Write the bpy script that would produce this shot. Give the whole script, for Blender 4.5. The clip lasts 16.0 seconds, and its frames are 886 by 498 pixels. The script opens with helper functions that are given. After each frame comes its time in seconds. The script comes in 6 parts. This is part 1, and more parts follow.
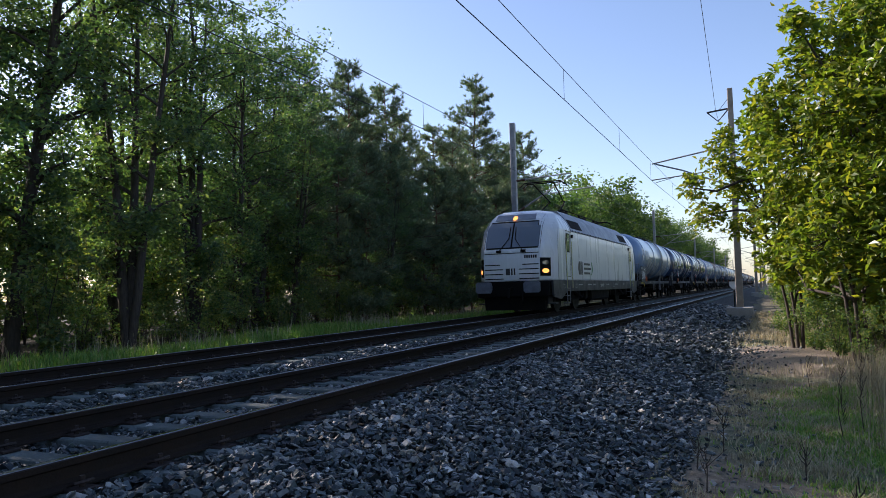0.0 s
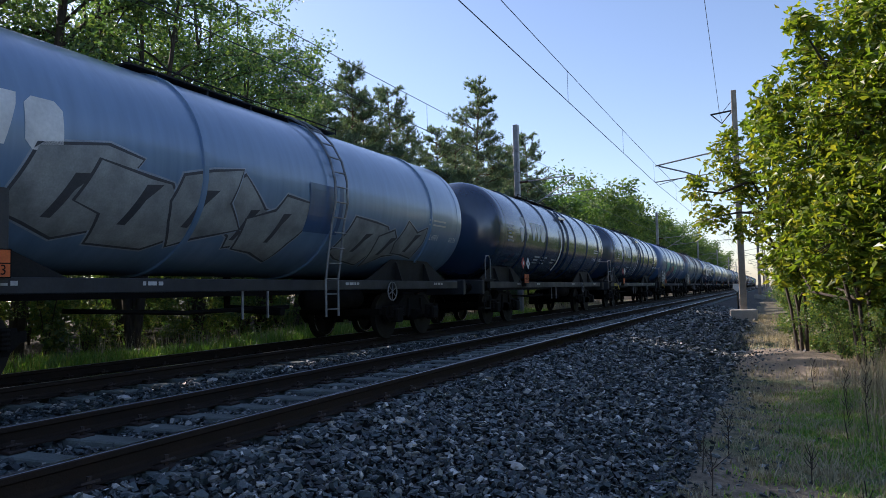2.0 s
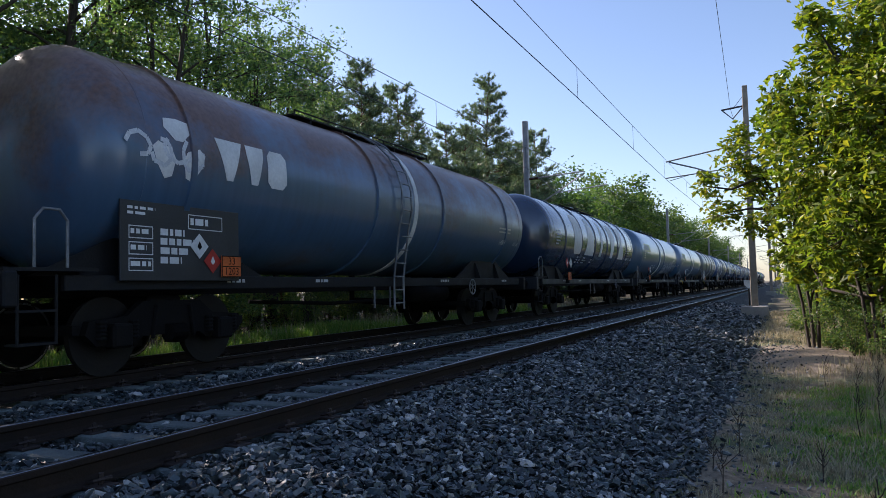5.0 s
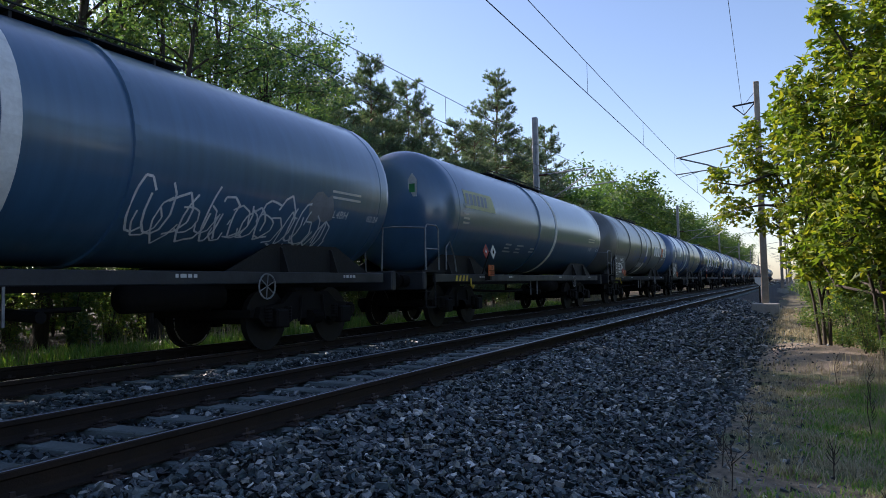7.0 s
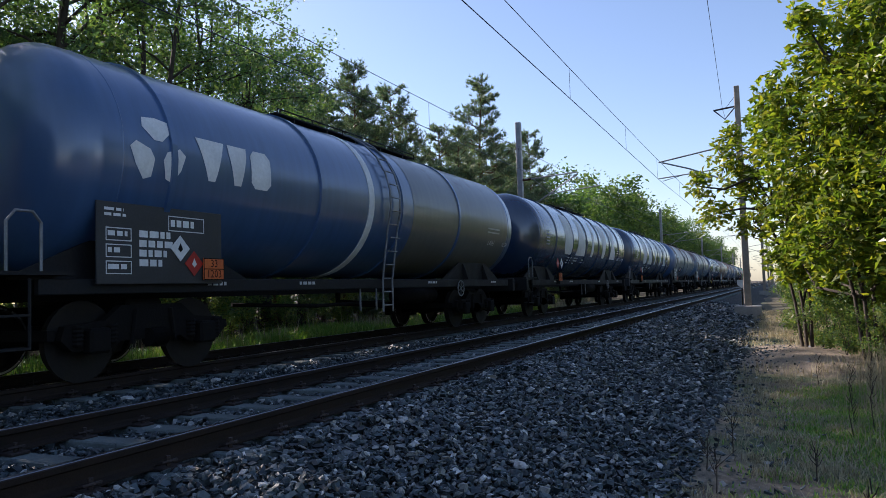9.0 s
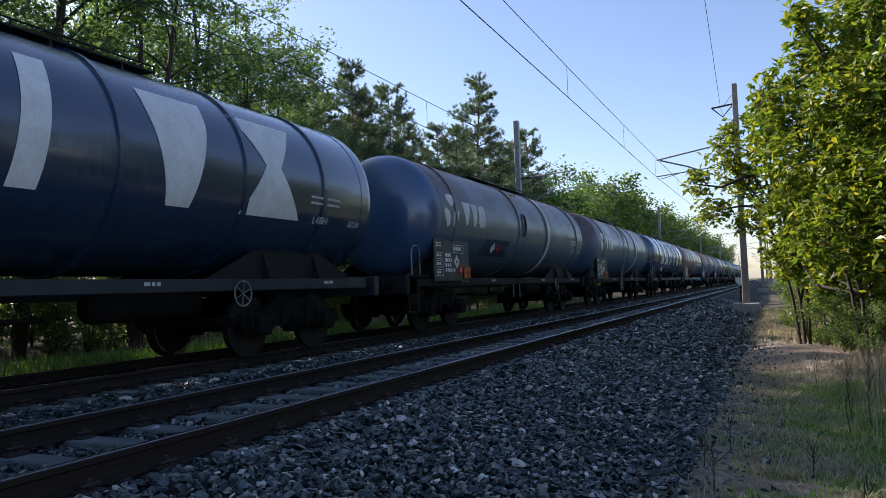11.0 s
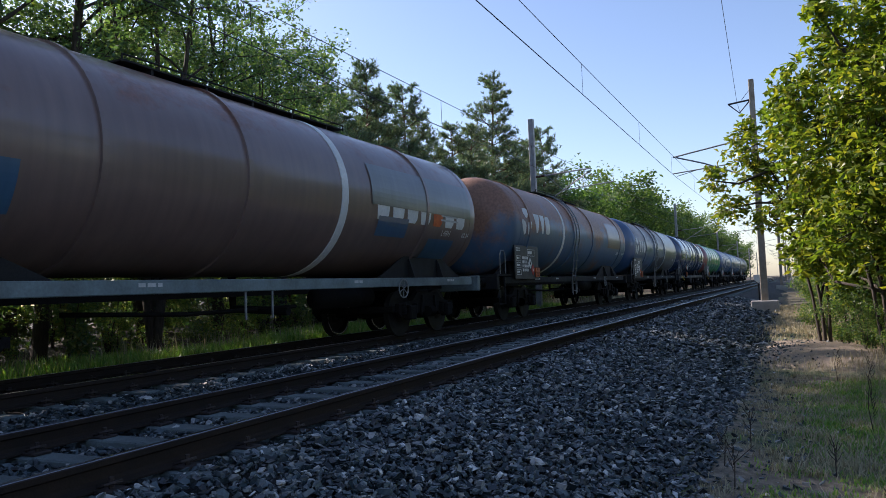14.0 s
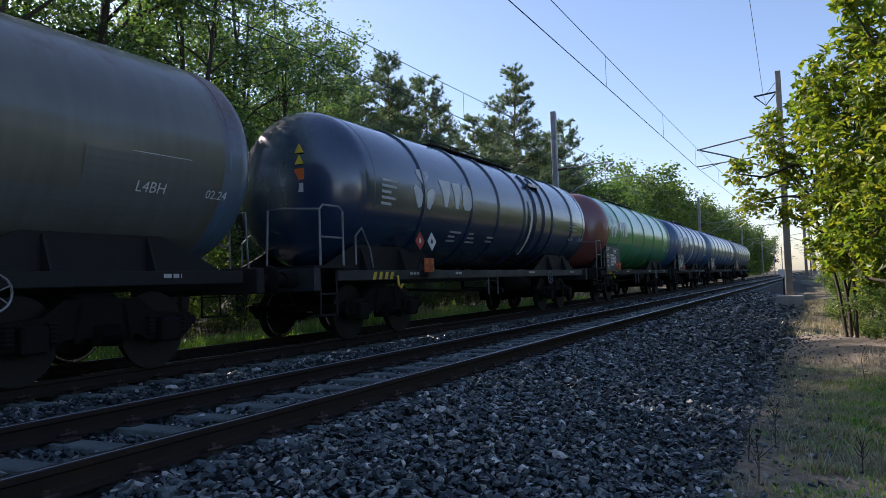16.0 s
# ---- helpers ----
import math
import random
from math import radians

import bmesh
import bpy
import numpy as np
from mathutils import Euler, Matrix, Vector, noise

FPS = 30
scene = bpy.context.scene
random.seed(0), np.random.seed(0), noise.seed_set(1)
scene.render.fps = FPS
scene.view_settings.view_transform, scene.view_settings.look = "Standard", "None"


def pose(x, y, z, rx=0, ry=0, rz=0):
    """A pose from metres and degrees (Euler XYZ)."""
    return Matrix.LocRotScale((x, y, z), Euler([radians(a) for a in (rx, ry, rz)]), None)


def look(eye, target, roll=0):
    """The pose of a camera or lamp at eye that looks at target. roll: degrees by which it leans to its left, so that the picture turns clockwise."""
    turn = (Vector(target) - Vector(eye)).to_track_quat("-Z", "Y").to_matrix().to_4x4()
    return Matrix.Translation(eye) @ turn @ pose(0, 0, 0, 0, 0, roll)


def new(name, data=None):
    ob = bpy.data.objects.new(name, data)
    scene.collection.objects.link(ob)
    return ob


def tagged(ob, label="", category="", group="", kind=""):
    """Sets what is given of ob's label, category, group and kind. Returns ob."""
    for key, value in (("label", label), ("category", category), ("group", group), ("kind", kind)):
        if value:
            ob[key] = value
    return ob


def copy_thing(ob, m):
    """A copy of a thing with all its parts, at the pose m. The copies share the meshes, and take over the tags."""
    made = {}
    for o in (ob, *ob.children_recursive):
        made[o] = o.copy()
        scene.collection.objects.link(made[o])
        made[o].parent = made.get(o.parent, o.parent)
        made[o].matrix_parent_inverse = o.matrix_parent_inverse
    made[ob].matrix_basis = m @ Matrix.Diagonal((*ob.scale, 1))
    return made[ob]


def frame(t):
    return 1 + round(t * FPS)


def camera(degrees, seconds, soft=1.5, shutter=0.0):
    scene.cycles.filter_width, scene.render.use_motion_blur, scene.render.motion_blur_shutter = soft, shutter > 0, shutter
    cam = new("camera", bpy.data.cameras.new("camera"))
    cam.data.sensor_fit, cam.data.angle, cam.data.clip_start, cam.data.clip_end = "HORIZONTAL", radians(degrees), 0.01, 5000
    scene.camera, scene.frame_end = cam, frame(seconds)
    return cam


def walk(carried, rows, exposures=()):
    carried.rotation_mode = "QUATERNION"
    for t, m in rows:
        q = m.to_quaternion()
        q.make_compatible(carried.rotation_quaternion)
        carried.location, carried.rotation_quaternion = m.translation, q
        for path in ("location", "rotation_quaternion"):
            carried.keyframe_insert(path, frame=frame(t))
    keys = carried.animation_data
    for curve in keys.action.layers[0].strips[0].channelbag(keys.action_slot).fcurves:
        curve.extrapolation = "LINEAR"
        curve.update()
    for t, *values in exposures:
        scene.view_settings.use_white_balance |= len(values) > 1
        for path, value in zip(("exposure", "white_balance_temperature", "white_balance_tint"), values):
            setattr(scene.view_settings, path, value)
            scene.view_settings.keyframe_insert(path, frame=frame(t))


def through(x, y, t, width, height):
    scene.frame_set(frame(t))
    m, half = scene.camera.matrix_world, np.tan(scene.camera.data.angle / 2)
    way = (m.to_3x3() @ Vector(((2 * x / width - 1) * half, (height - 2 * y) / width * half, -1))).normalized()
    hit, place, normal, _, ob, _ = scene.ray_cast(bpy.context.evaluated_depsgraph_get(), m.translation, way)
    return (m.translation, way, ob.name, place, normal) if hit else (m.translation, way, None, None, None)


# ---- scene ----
# The camera: hand held beside the line, it only sways. x right of the line, y along it, z from the rail tops.
cam = camera(62.4, 16.0, soft=0.65)
SWAY = [
    (0.0, 24.000, 3.250, 1.500, 0.000, 0.000, 0.000),
    (0.5, 24.055, 3.952, 1.287, -0.006, -0.001, 0.006),
    (1.0, 24.026, 3.899, 1.334, -0.016, 0.005, 0.006),
    (1.5, 24.130, 3.804, 1.221, -0.016, -0.008, 0.003),
    (2.0, 24.200, 3.369, 1.364, -0.019, -0.012, 0.006),
    (2.5, 24.907, 3.090, 1.960, -0.014, -0.016, 0.009),
    (3.0, 24.598, 3.056, 1.711, -0.009, 0.000, 0.000),
    (3.5, 24.721, 3.216, 1.591, -0.013, -0.010, 0.004),
    (4.0, 24.790, 3.282, 1.493, -0.017, -0.009, 0.010),
    (6.5, 25.390, 2.841, 1.282, -0.012, -0.009, 0.004),
    (7.0, 25.679, 2.878, 1.255, -0.014, 0.004, -0.001),
    (7.5, 26.124, 2.269, 1.630, -0.017, 0.011, 0.009),
    (8.0, 25.040, 2.409, 1.412, -0.007, 0.018, 0.009),
    (8.5, 24.639, 3.233, 1.635, -0.012, 0.017, 0.008),
    (11.0, 24.429, 3.127, 2.004, 0.005, 0.009, 0.013),
    (11.5, 24.525, 3.670, 1.850, -0.003, 0.017, 0.008),
    (12.0, 24.651, 3.742, 1.685, -0.001, 0.002, 0.007),
    (12.5, 23.507, 3.053, 1.763, -0.004, 0.008, 0.009),
    (13.0, 24.530, 3.127, 1.735, -0.008, -0.002, 0.011),
    (13.5, 25.470, 3.156, 2.146, -0.008, -0.007, 0.006),
    (14.0, 25.630, 3.130, 2.353, -0.008, 0.005, 0.006),
    (14.5, 25.840, 2.552, 2.350, -0.012, 0.012, 0.002),
    (15.0, 26.728, 2.347, 2.501, -0.029, 0.007, 0.020),
    (15.5, 26.774, 3.201, 1.941, -0.030, -0.000, 0.011),
    (16.0, 27.234, 2.598, 1.963, -0.021, -0.014, 0.009),
]
walk(cam, [(t, pose(x, y, 0.93 + z, 90 + p, r, w)) for t, w, p, r, x, y, z in SWAY],
     exposures=[(0.0, 0.87, 6000, 21), (16.0, 0.87, 6000, 21)])

# ---- light ----
SUN_FROM = Vector((-0.972, 0.21, 0.0)).normalized()
SUN_UP = radians(32.1)
world = bpy.data.worlds.new("world")
scene.world = world
world.use_nodes = True
wn = world.node_tree.nodes
sky = wn.new("ShaderNodeTexSky")
sky.sky_type = "NISHITA"
sky.sun_disc = False
sky.sun_elevation = SUN_UP
sky.sun_rotation = math.atan2(SUN_FROM.x, SUN_FROM.y)
sky.dust_density = 0.7
wn["Background"].inputs["Strength"].default_value = 0.102
world.node_tree.links.new(sky.outputs[0], wn["Background"].inputs["Color"])
sun_data = bpy.data.lights.new("sun", "SUN")
sun_data.energy, sun_data.angle, sun_data.color = 5.0, radians(0.6), (1.0, 0.87, 0.7)
sun = new("sun", sun_data)
sun_dir = SUN_FROM * math.cos(SUN_UP) + Vector((0, 0, math.sin(SUN_UP)))
sun.matrix_world = look(sun_dir * 60, (0, 0, 0))


# ---- materials ----
def base_mat(name):
    m = bpy.data.materials.new(name)
    m.use_nodes = True
    return m, m.node_tree.nodes, m.node_tree.links, m.node_tree.nodes["Principled BSDF"]


def noise_node(n, l, scale, detail=4.0, stretch=(1, 1, 1), space="Object", rough=0.55):
    tc, mp, nz = n.new("ShaderNodeTexCoord"), n.new("ShaderNodeMapping"), n.new("ShaderNodeTexNoise")
    mp.inputs["Scale"].default_value = stretch
    nz.inputs["Scale"].default_value, nz.inputs["Detail"].default_value, nz.inputs["Roughness"].default_value = scale, detail, rough
    l.new(tc.outputs[space], mp.inputs[0]), l.new(mp.outputs[0], nz.inputs["Vector"])
    return nz


def ramp(n, l, src, stops, mode="LINEAR"):
    r = n.new("ShaderNodeValToRGB")
    r.color_ramp.interpolation = mode
    e = r.color_ramp.elements
    while len(e) < len(stops):
        e.new(0.5)
    for k, (p, c) in enumerate(stops):
        e[k].position, e[k].color = p, (*c, 1) if len(c) == 3 else c
    l.new(src, r.inputs[0])
    return r


def mix(n, l, fac, a, b, mode="MIX"):
    m = n.new("ShaderNodeMix")
    m.data_type, m.blend_type = "RGBA", mode
    for key, v in (("Factor_Float", fac), ("A_Color", a), ("B_Color", b)):
        s = [i for i in m.inputs if i.identifier == key][0]
        if isinstance(v, (int, float)):
            s.default_value = v
        elif isinstance(v, tuple):
            s.default_value = (*v, 1)
        else:
            l.new(v, s)
    return [o for o in m.outputs if o.identifier == "Result_Color"][0]


def mat(name, c1, c2=None, rough=0.6, metal=0.0, scale=3.0, fine=40.0, bump=0.1, stretch=(1, 1, 1), vary=0.25, coat=0.0, spec=0.5):
    """A surface of two tones in large stains, with fine grain, relief and uneven gloss."""
    m, n, l, p = base_mat(name)
    c2 = c2 or tuple(v * 0.7 for v in c1)
    big, small = noise_node(n, l, scale, 5, stretch), noise_node(n, l, fine, 3, stretch)
    col = ramp(n, l, big.outputs["Fac"], [(0.35, c1), (0.68, c2)]).outputs[0]
    g = ramp(n, l, small.outputs["Fac"], [(0.3, (1 - vary,) * 3), (0.7, (1.0,) * 3)]).outputs[0]
    l.new(mix(n, l, 1.0, col, g, "MULTIPLY"), p.inputs["Base Color"])
    rr = ramp(n, l, big.outputs["Fac"], [(0.3, (max(rough - 0.1, 0.03),) * 3), (0.7, (min(rough + 0.12, 1),) * 3)])
    l.new(rr.outputs[0], p.inputs["Roughness"])
    p.inputs["Metallic"].default_value = metal
    p.inputs["Coat Weight"].default_value = coat
    p.inputs["Specular IOR Level"].default_value = spec
    if bump:
        b = n.new("ShaderNodeBump")
        b.inputs["Strength"].default_value, b.inputs["Distance"].default_value = bump, 0.02
        l.new(small.outputs["Fac"], b.inputs["Height"]), l.new(b.outputs[0], p.inputs["Normal"])
    return m


def leaf_mat(name, tones, shine=0.45, through=0.5, pass_tint=(1.3, 1.5, 0.5)):
    """Leaves: each its own tone, light partly passing through."""
    m, n, l, p = base_mat(name)
    geo = n.new("ShaderNodeNewGeometry")
    col = ramp(n, l, geo.outputs["Random Per Island"], [(k / max(1, len(tones) - 1), c) for k, c in enumerate(tones)]).outputs[0]
    obi = n.new("ShaderNodeObjectInfo")
    tint = ramp(n, l, obi.outputs["Random"], [(0, (0.8, 0.9, 0.85)), (1, (1.1, 1.05, 0.95))]).outputs[0]
    col = mix(n, l, 1.0, col, tint, "MULTIPLY")
    l.new(col, p.inputs["Base Color"])
    p.inputs["Roughness"].default_value = shine
    tr, mx = n.new("ShaderNodeBsdfTranslucent"), n.new("ShaderNodeMixShader")
    l.new(mix(n, l, 1.0, col, pass_tint, "MULTIPLY"), tr.inputs["Color"])
    mx.inputs[0].default_value = through
    l.new(p.outputs[0], mx.inputs[1]), l.new(tr.outputs[0], mx.inputs[2])
    l.new(mx.outputs[0], n["Material Output"].inputs["Surface"])
    return m


def tank_mat(name, paint, paint2, rust=0.0, top_rust=0.0, rust_col=(0.13, 0.055, 0.03), rough=0.34, blend=0.055):
    """Tank paint: sun-bleached tone shifts, grime in vertical runs, rust that blooms in patches and from the top down."""
    m, n, l, p = base_mat(name)
    big = noise_node(n, l, 0.9, 4, (1, 0.5, 1))
    runs = noise_node(n, l, 2.2, 5, (1, 3.0, 0.18))
    fine = noise_node(n, l, 14, 4)
    col = ramp(n, l, big.outputs["Fac"], [(0.3, paint), (0.7, paint2)]).outputs[0]
    grime = ramp(n, l, runs.outputs["Fac"], [(0.35, (1, 1, 1)), (0.75, (0.6, 0.64, 0.65))]).outputs[0]
    col = mix(n, l, 0.6, col, grime, "MULTIPLY")
    tc, sep = n.new("ShaderNodeTexCoord"), n.new("ShaderNodeSeparateXYZ")
    l.new(tc.outputs["Object"], sep.inputs[0])
    hi = n.new("ShaderNodeMapRange")
    hi.inputs["From Min"].default_value, hi.inputs["From Max"].default_value = 2.2, 4.1
    hi.inputs["To Min"].default_value, hi.inputs["To Max"].default_value = 0.0, top_rust
    l.new(sep.outputs["Z"], hi.inputs["Value"])
    add = n.new("ShaderNodeMath")
    add.operation = "ADD"
    patch = noise_node(n, l, 0.75, 7, (1, 0.6, 0.8), rough=0.68)
    l.new(patch.outputs["Fac"], add.inputs[0]), l.new(hi.outputs[0], add.inputs[1])
    edge = 0.86 - rust
    mask = ramp(n, l, add.outputs[0], [(edge - blend, (0, 0, 0)), (edge + blend, (1, 1, 1))]).outputs[0]
    rc = ramp(n, l, fine.outputs["Fac"], [(0.3, rust_col), (0.7, tuple(v * 1.8 for v in rust_col))]).outputs[0]
    l.new(mix(n, l, mask, col, rc), p.inputs["Base Color"])
    rr = mix(n, l, mask, (rough,) * 3, (0.75,) * 3)
    l.new(rr, p.inputs["Roughness"])
    p.inputs["Specular IOR Level"].default_value = 0.5
    p.inputs["Coat Weight"].default_value, p.inputs["Coat Roughness"].default_value = max(0.1, 0.9 - 2.6 * rust), 0.17
    p.inputs["Coat IOR"].default_value = 1.75
    b = n.new("ShaderNodeBump")
    b.inputs["Strength"].default_value, b.inputs["Distance"].default_value = 0.06, 0.02
    l.new(fine.outputs["Fac"], b.inputs["Height"]), l.new(b.outputs[0], p.inputs["Normal"])
    return m


def glow_mat(name, colour, power):
    m, n, l, p = base_mat(name)
    p.inputs["Base Color"].default_value = (*colour, 1)
    p.inputs["Emission Color"].default_value, p.inputs["Emission Strength"].default_value = (*colour, 1), power
    return m


def glass_mat(name, tint):
    m, n, l, p = base_mat(name)
    p.inputs["Base Color"].default_value = (*tint, 1)
    p.inputs["Roughness"].default_value, p.inputs["Coat Weight"].default_value = 0.04, 1.0
    return m


M_STONE = bpy.data.materials.new("ballast_stone")


def stone_material(m):
    m.use_nodes = True
    n, l, p = m.node_tree.nodes, m.node_tree.links, m.node_tree.nodes["Principled BSDF"]
    geo = n.new("ShaderNodeNewGeometry")
    c = ramp(n, l, geo.outputs["Random Per Island"], [(0.0, (0.008, 0.013, 0.015)), (0.4, (0.022, 0.037, 0.043)), (0.7, (0.074, 0.105, 0.115)),
                                                      (0.88, (0.21, 0.225, 0.215)), (0.96, (0.36, 0.35, 0.32)), (1.0, (0.75, 0.75, 0.72))]).outputs[0]
    f = noise_node(n, l, 35, 4)
    g = ramp(n, l, f.outputs["Fac"], [(0.3, (0.6, 0.6, 0.6)), (0.7, (1, 1, 1))]).outputs[0]
    l.new(mix(n, l, 1.0, c, g, "MULTIPLY"), p.inputs["Base Color"])
    p.inputs["Roughness"].default_value = 0.42
    b = n.new("ShaderNodeBump")
    b.inputs["Strength"].default_value, b.inputs["Distance"].default_value = 0.3, 0.01
    l.new(f.outputs["Fac"], b.inputs["Height"]), l.new(b.outputs[0], p.inputs["Normal"])


stone_material(M_STONE)
# near-black base stands in for the shade between the loose stones
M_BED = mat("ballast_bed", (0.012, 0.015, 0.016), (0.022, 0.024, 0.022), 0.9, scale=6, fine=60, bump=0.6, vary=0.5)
M_RAIL = mat("rail_rust", (0.02, 0.015, 0.012), (0.034, 0.023, 0.017), 0.85, 0.0, scale=4, fine=70, bump=0.2, spec=0.2)
M_SHINE = mat("rail_head", (0.42, 0.43, 0.45), (0.32, 0.32, 0.34), 0.28, 1.0, scale=1.5, fine=60, bump=0.03, stretch=(4, 0.2, 1))
M_SLEEPER = mat("sleeper_concrete", (0.15, 0.185, 0.18), (0.095, 0.112, 0.106), 0.85, scale=3, fine=45, bump=0.35, vary=0.35)
M_CLIP = mat("clip_steel", (0.05, 0.035, 0.03), None, 0.7, 0.4, scale=9)
M_CONC = mat("mast_concrete", (0.42, 0.4, 0.37), (0.3, 0.285, 0.26), 0.85, scale=2, fine=30, bump=0.2)
M_MAST = mat("mast_paint", (0.34, 0.35, 0.36), (0.24, 0.24, 0.25), 0.55, 0.3, scale=3, fine=40)
M_RMAST = mat("mast_timber_brown", (0.36, 0.31, 0.25), (0.27, 0.22, 0.17), 0.8, scale=4, fine=40)
M_WIRE = mat("wire_copper", (0.05, 0.05, 0.055), None, 0.5, 0.6, scale=2)
M_INSUL = mat("insulator_brown", (0.1, 0.05, 0.03), None, 0.25, scale=6)
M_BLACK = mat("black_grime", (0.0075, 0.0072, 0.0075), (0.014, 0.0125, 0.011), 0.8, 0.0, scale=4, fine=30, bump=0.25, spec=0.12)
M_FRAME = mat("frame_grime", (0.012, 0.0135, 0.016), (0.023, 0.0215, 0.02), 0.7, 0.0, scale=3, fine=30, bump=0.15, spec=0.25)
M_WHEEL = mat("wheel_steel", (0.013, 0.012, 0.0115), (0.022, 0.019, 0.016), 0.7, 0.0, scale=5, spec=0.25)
M_TREAD = mat("wheel_rim_bright", (0.5, 0.5, 0.5), (0.38, 0.37, 0.36), 0.3, 1.0, scale=3, bump=0.02)
M_RAILING = mat("railing_steel", (0.27, 0.285, 0.3), (0.17, 0.175, 0.18), 0.5, 0.4, scale=4)
M_WHITE = mat("marking_white", (0.84, 0.84, 0.82), (0.68, 0.68, 0.66), 0.5, scale=2, fine=20, bump=0.02, vary=0.15)
M_MARKGREY = mat("marking_grey", (0.62, 0.62, 0.61), (0.46, 0.46, 0.45), 0.55, scale=2, fine=20, bump=0.02)
M_BOARD = mat("board_black", (0.03, 0.032, 0.036), (0.045, 0.045, 0.045), 0.5, scale=3, bump=0.03)
M_ORANGE = mat("plate_orange", (0.75, 0.16, 0.03), (0.6, 0.12, 0.03), 0.5, scale=5, bump=0.02)
M_RED = mat("placard_red", (0.5, 0.03, 0.02), (0.4, 0.03, 0.02), 0.5, scale=5, bump=0.02)
M_YELLOW = mat("sign_yellow", (0.75, 0.55, 0.04), (0.6, 0.42, 0.04), 0.5, scale=5, bump=0.02)
M_PALEYEL = mat("label_pale_yellow", (0.68, 0.66, 0.3), (0.6, 0.57, 0.3), 0.5, scale=5, bump=0.02)
M_LWHITE = mat("loco_white", (0.8, 0.82, 0.84), (0.73, 0.75, 0.77), 0.3, scale=1.2, fine=14, bump=0.015, stretch=(1, 2, 0.25), vary=0.08, coat=0.3)
M_LROOF = mat("loco_roof_grey", (0.21, 0.24, 0.29), (0.16, 0.18, 0.22), 0.38, scale=2, fine=20, bump=0.05)
M_LSKIRT = mat("loco_skirt_grey", (0.042, 0.046, 0.052), (0.03, 0.032, 0.036), 0.5, scale=2, fine=20, bump=0.05)
M_LBUFF = mat("loco_buffer_grey", (0.17, 0.19, 0.24), (0.12, 0.13, 0.16), 0.5, scale=4, fine=30)
M_DGREEN = mat("logo_green", (0.03, 0.25, 0.07), None, 0.5, scale=3)
M_GLASS = glass_mat("cab_glass", (0.09, 0.115, 0.14))
M_LAMP = glow_mat("headlight_warm", (1.0, 0.36, 0.07), 1.1)
M_LENS = glass_mat("lamp_lens", (0.08, 0.08, 0.085))
M_BARK = mat("bark_dark", (0.055, 0.042, 0.032), (0.09, 0.075, 0.06), 0.9, scale=3, fine=25, bump=0.6, stretch=(1, 1, 0.25), vary=0.5)
M_BARKG = mat("bark_grey", (0.14, 0.125, 0.105), (0.09, 0.08, 0.065), 0.9, scale=3, fine=25, bump=0.5, stretch=(1, 1, 0.25), vary=0.45)
M_PBARK = mat("bark_pine", (0.16, 0.085, 0.05), (0.09, 0.06, 0.045), 0.9, scale=2, fine=20, bump=0.6, stretch=(1, 1, 0.3), vary=0.5)
M_LEAF_A = leaf_mat("leaf_birchlike", [(0.055, 0.1, 0.068), (0.095, 0.155, 0.09), (0.14, 0.205, 0.1), (0.22, 0.26, 0.1)], 0.38, 0.5, (1.2, 1.45, 0.5))
M_LEAF_B = leaf_mat("leaf_shrub", [(0.05, 0.1, 0.055), (0.09, 0.155, 0.07), (0.15, 0.21, 0.08), (0.24, 0.23, 0.09)], 0.4, 0.5)
M_LEAF_O = leaf_mat("leaf_oak", [(0.07, 0.12, 0.022), (0.13, 0.19, 0.03), (0.21, 0.26, 0.038), (0.33, 0.3, 0.05)], 0.38, 0.52, (1.5, 1.5, 0.45))
M_LEAF_F = leaf_mat("leaf_far", [(0.05, 0.095, 0.045), (0.085, 0.14, 0.055), (0.13, 0.18, 0.06)], 0.5, 0.5)
M_NEEDLE = leaf_mat("pine_needle", [(0.07, 0.12, 0.1), (0.11, 0.17, 0.13), (0.16, 0.22, 0.155), (0.24, 0.24, 0.14)], 0.4, 0.35, (1.15, 1.3, 0.6))
M_GRASS = leaf_mat("grass_green", [(0.08, 0.18, 0.04), (0.14, 0.28, 0.06), (0.22, 0.33, 0.085), (0.36, 0.36, 0.16)], 0.45, 0.4)
M_DRY = leaf_mat("grass_dry", [(0.3, 0.25, 0.165), (0.44, 0.38, 0.265), (0.55, 0.48, 0.35), (0.2, 0.15, 0.1)], 0.6, 0.3, (1.1, 1.0, 0.8))


# ---- mesh helpers ----
def mesh_np(name, verts, faces, material, smooth=False):
    """A mesh from arrays: verts (n, 3), faces (m, 3 or 4)."""
    verts, faces = np.asarray(verts, np.float32), np.asarray(faces, np.int32)
    me = bpy.data.meshes.new(name)
    k = faces.shape[1]
    me.vertices.add(len(verts)), me.loops.add(faces.size), me.polygons.add(len(faces))
    me.vertices.foreach_set("co", verts.ravel())
    me.loops.foreach_set("vertex_index", faces.ravel())
    me.polygons.foreach_set("loop_start", np.arange(0, faces.size, k, dtype=np.int32))
    me.polygons.foreach_set("use_smooth", np.full(len(faces), smooth))
    me.update(calc_edges=True)
    me.validate()
    me.materials.append(material)
    return me


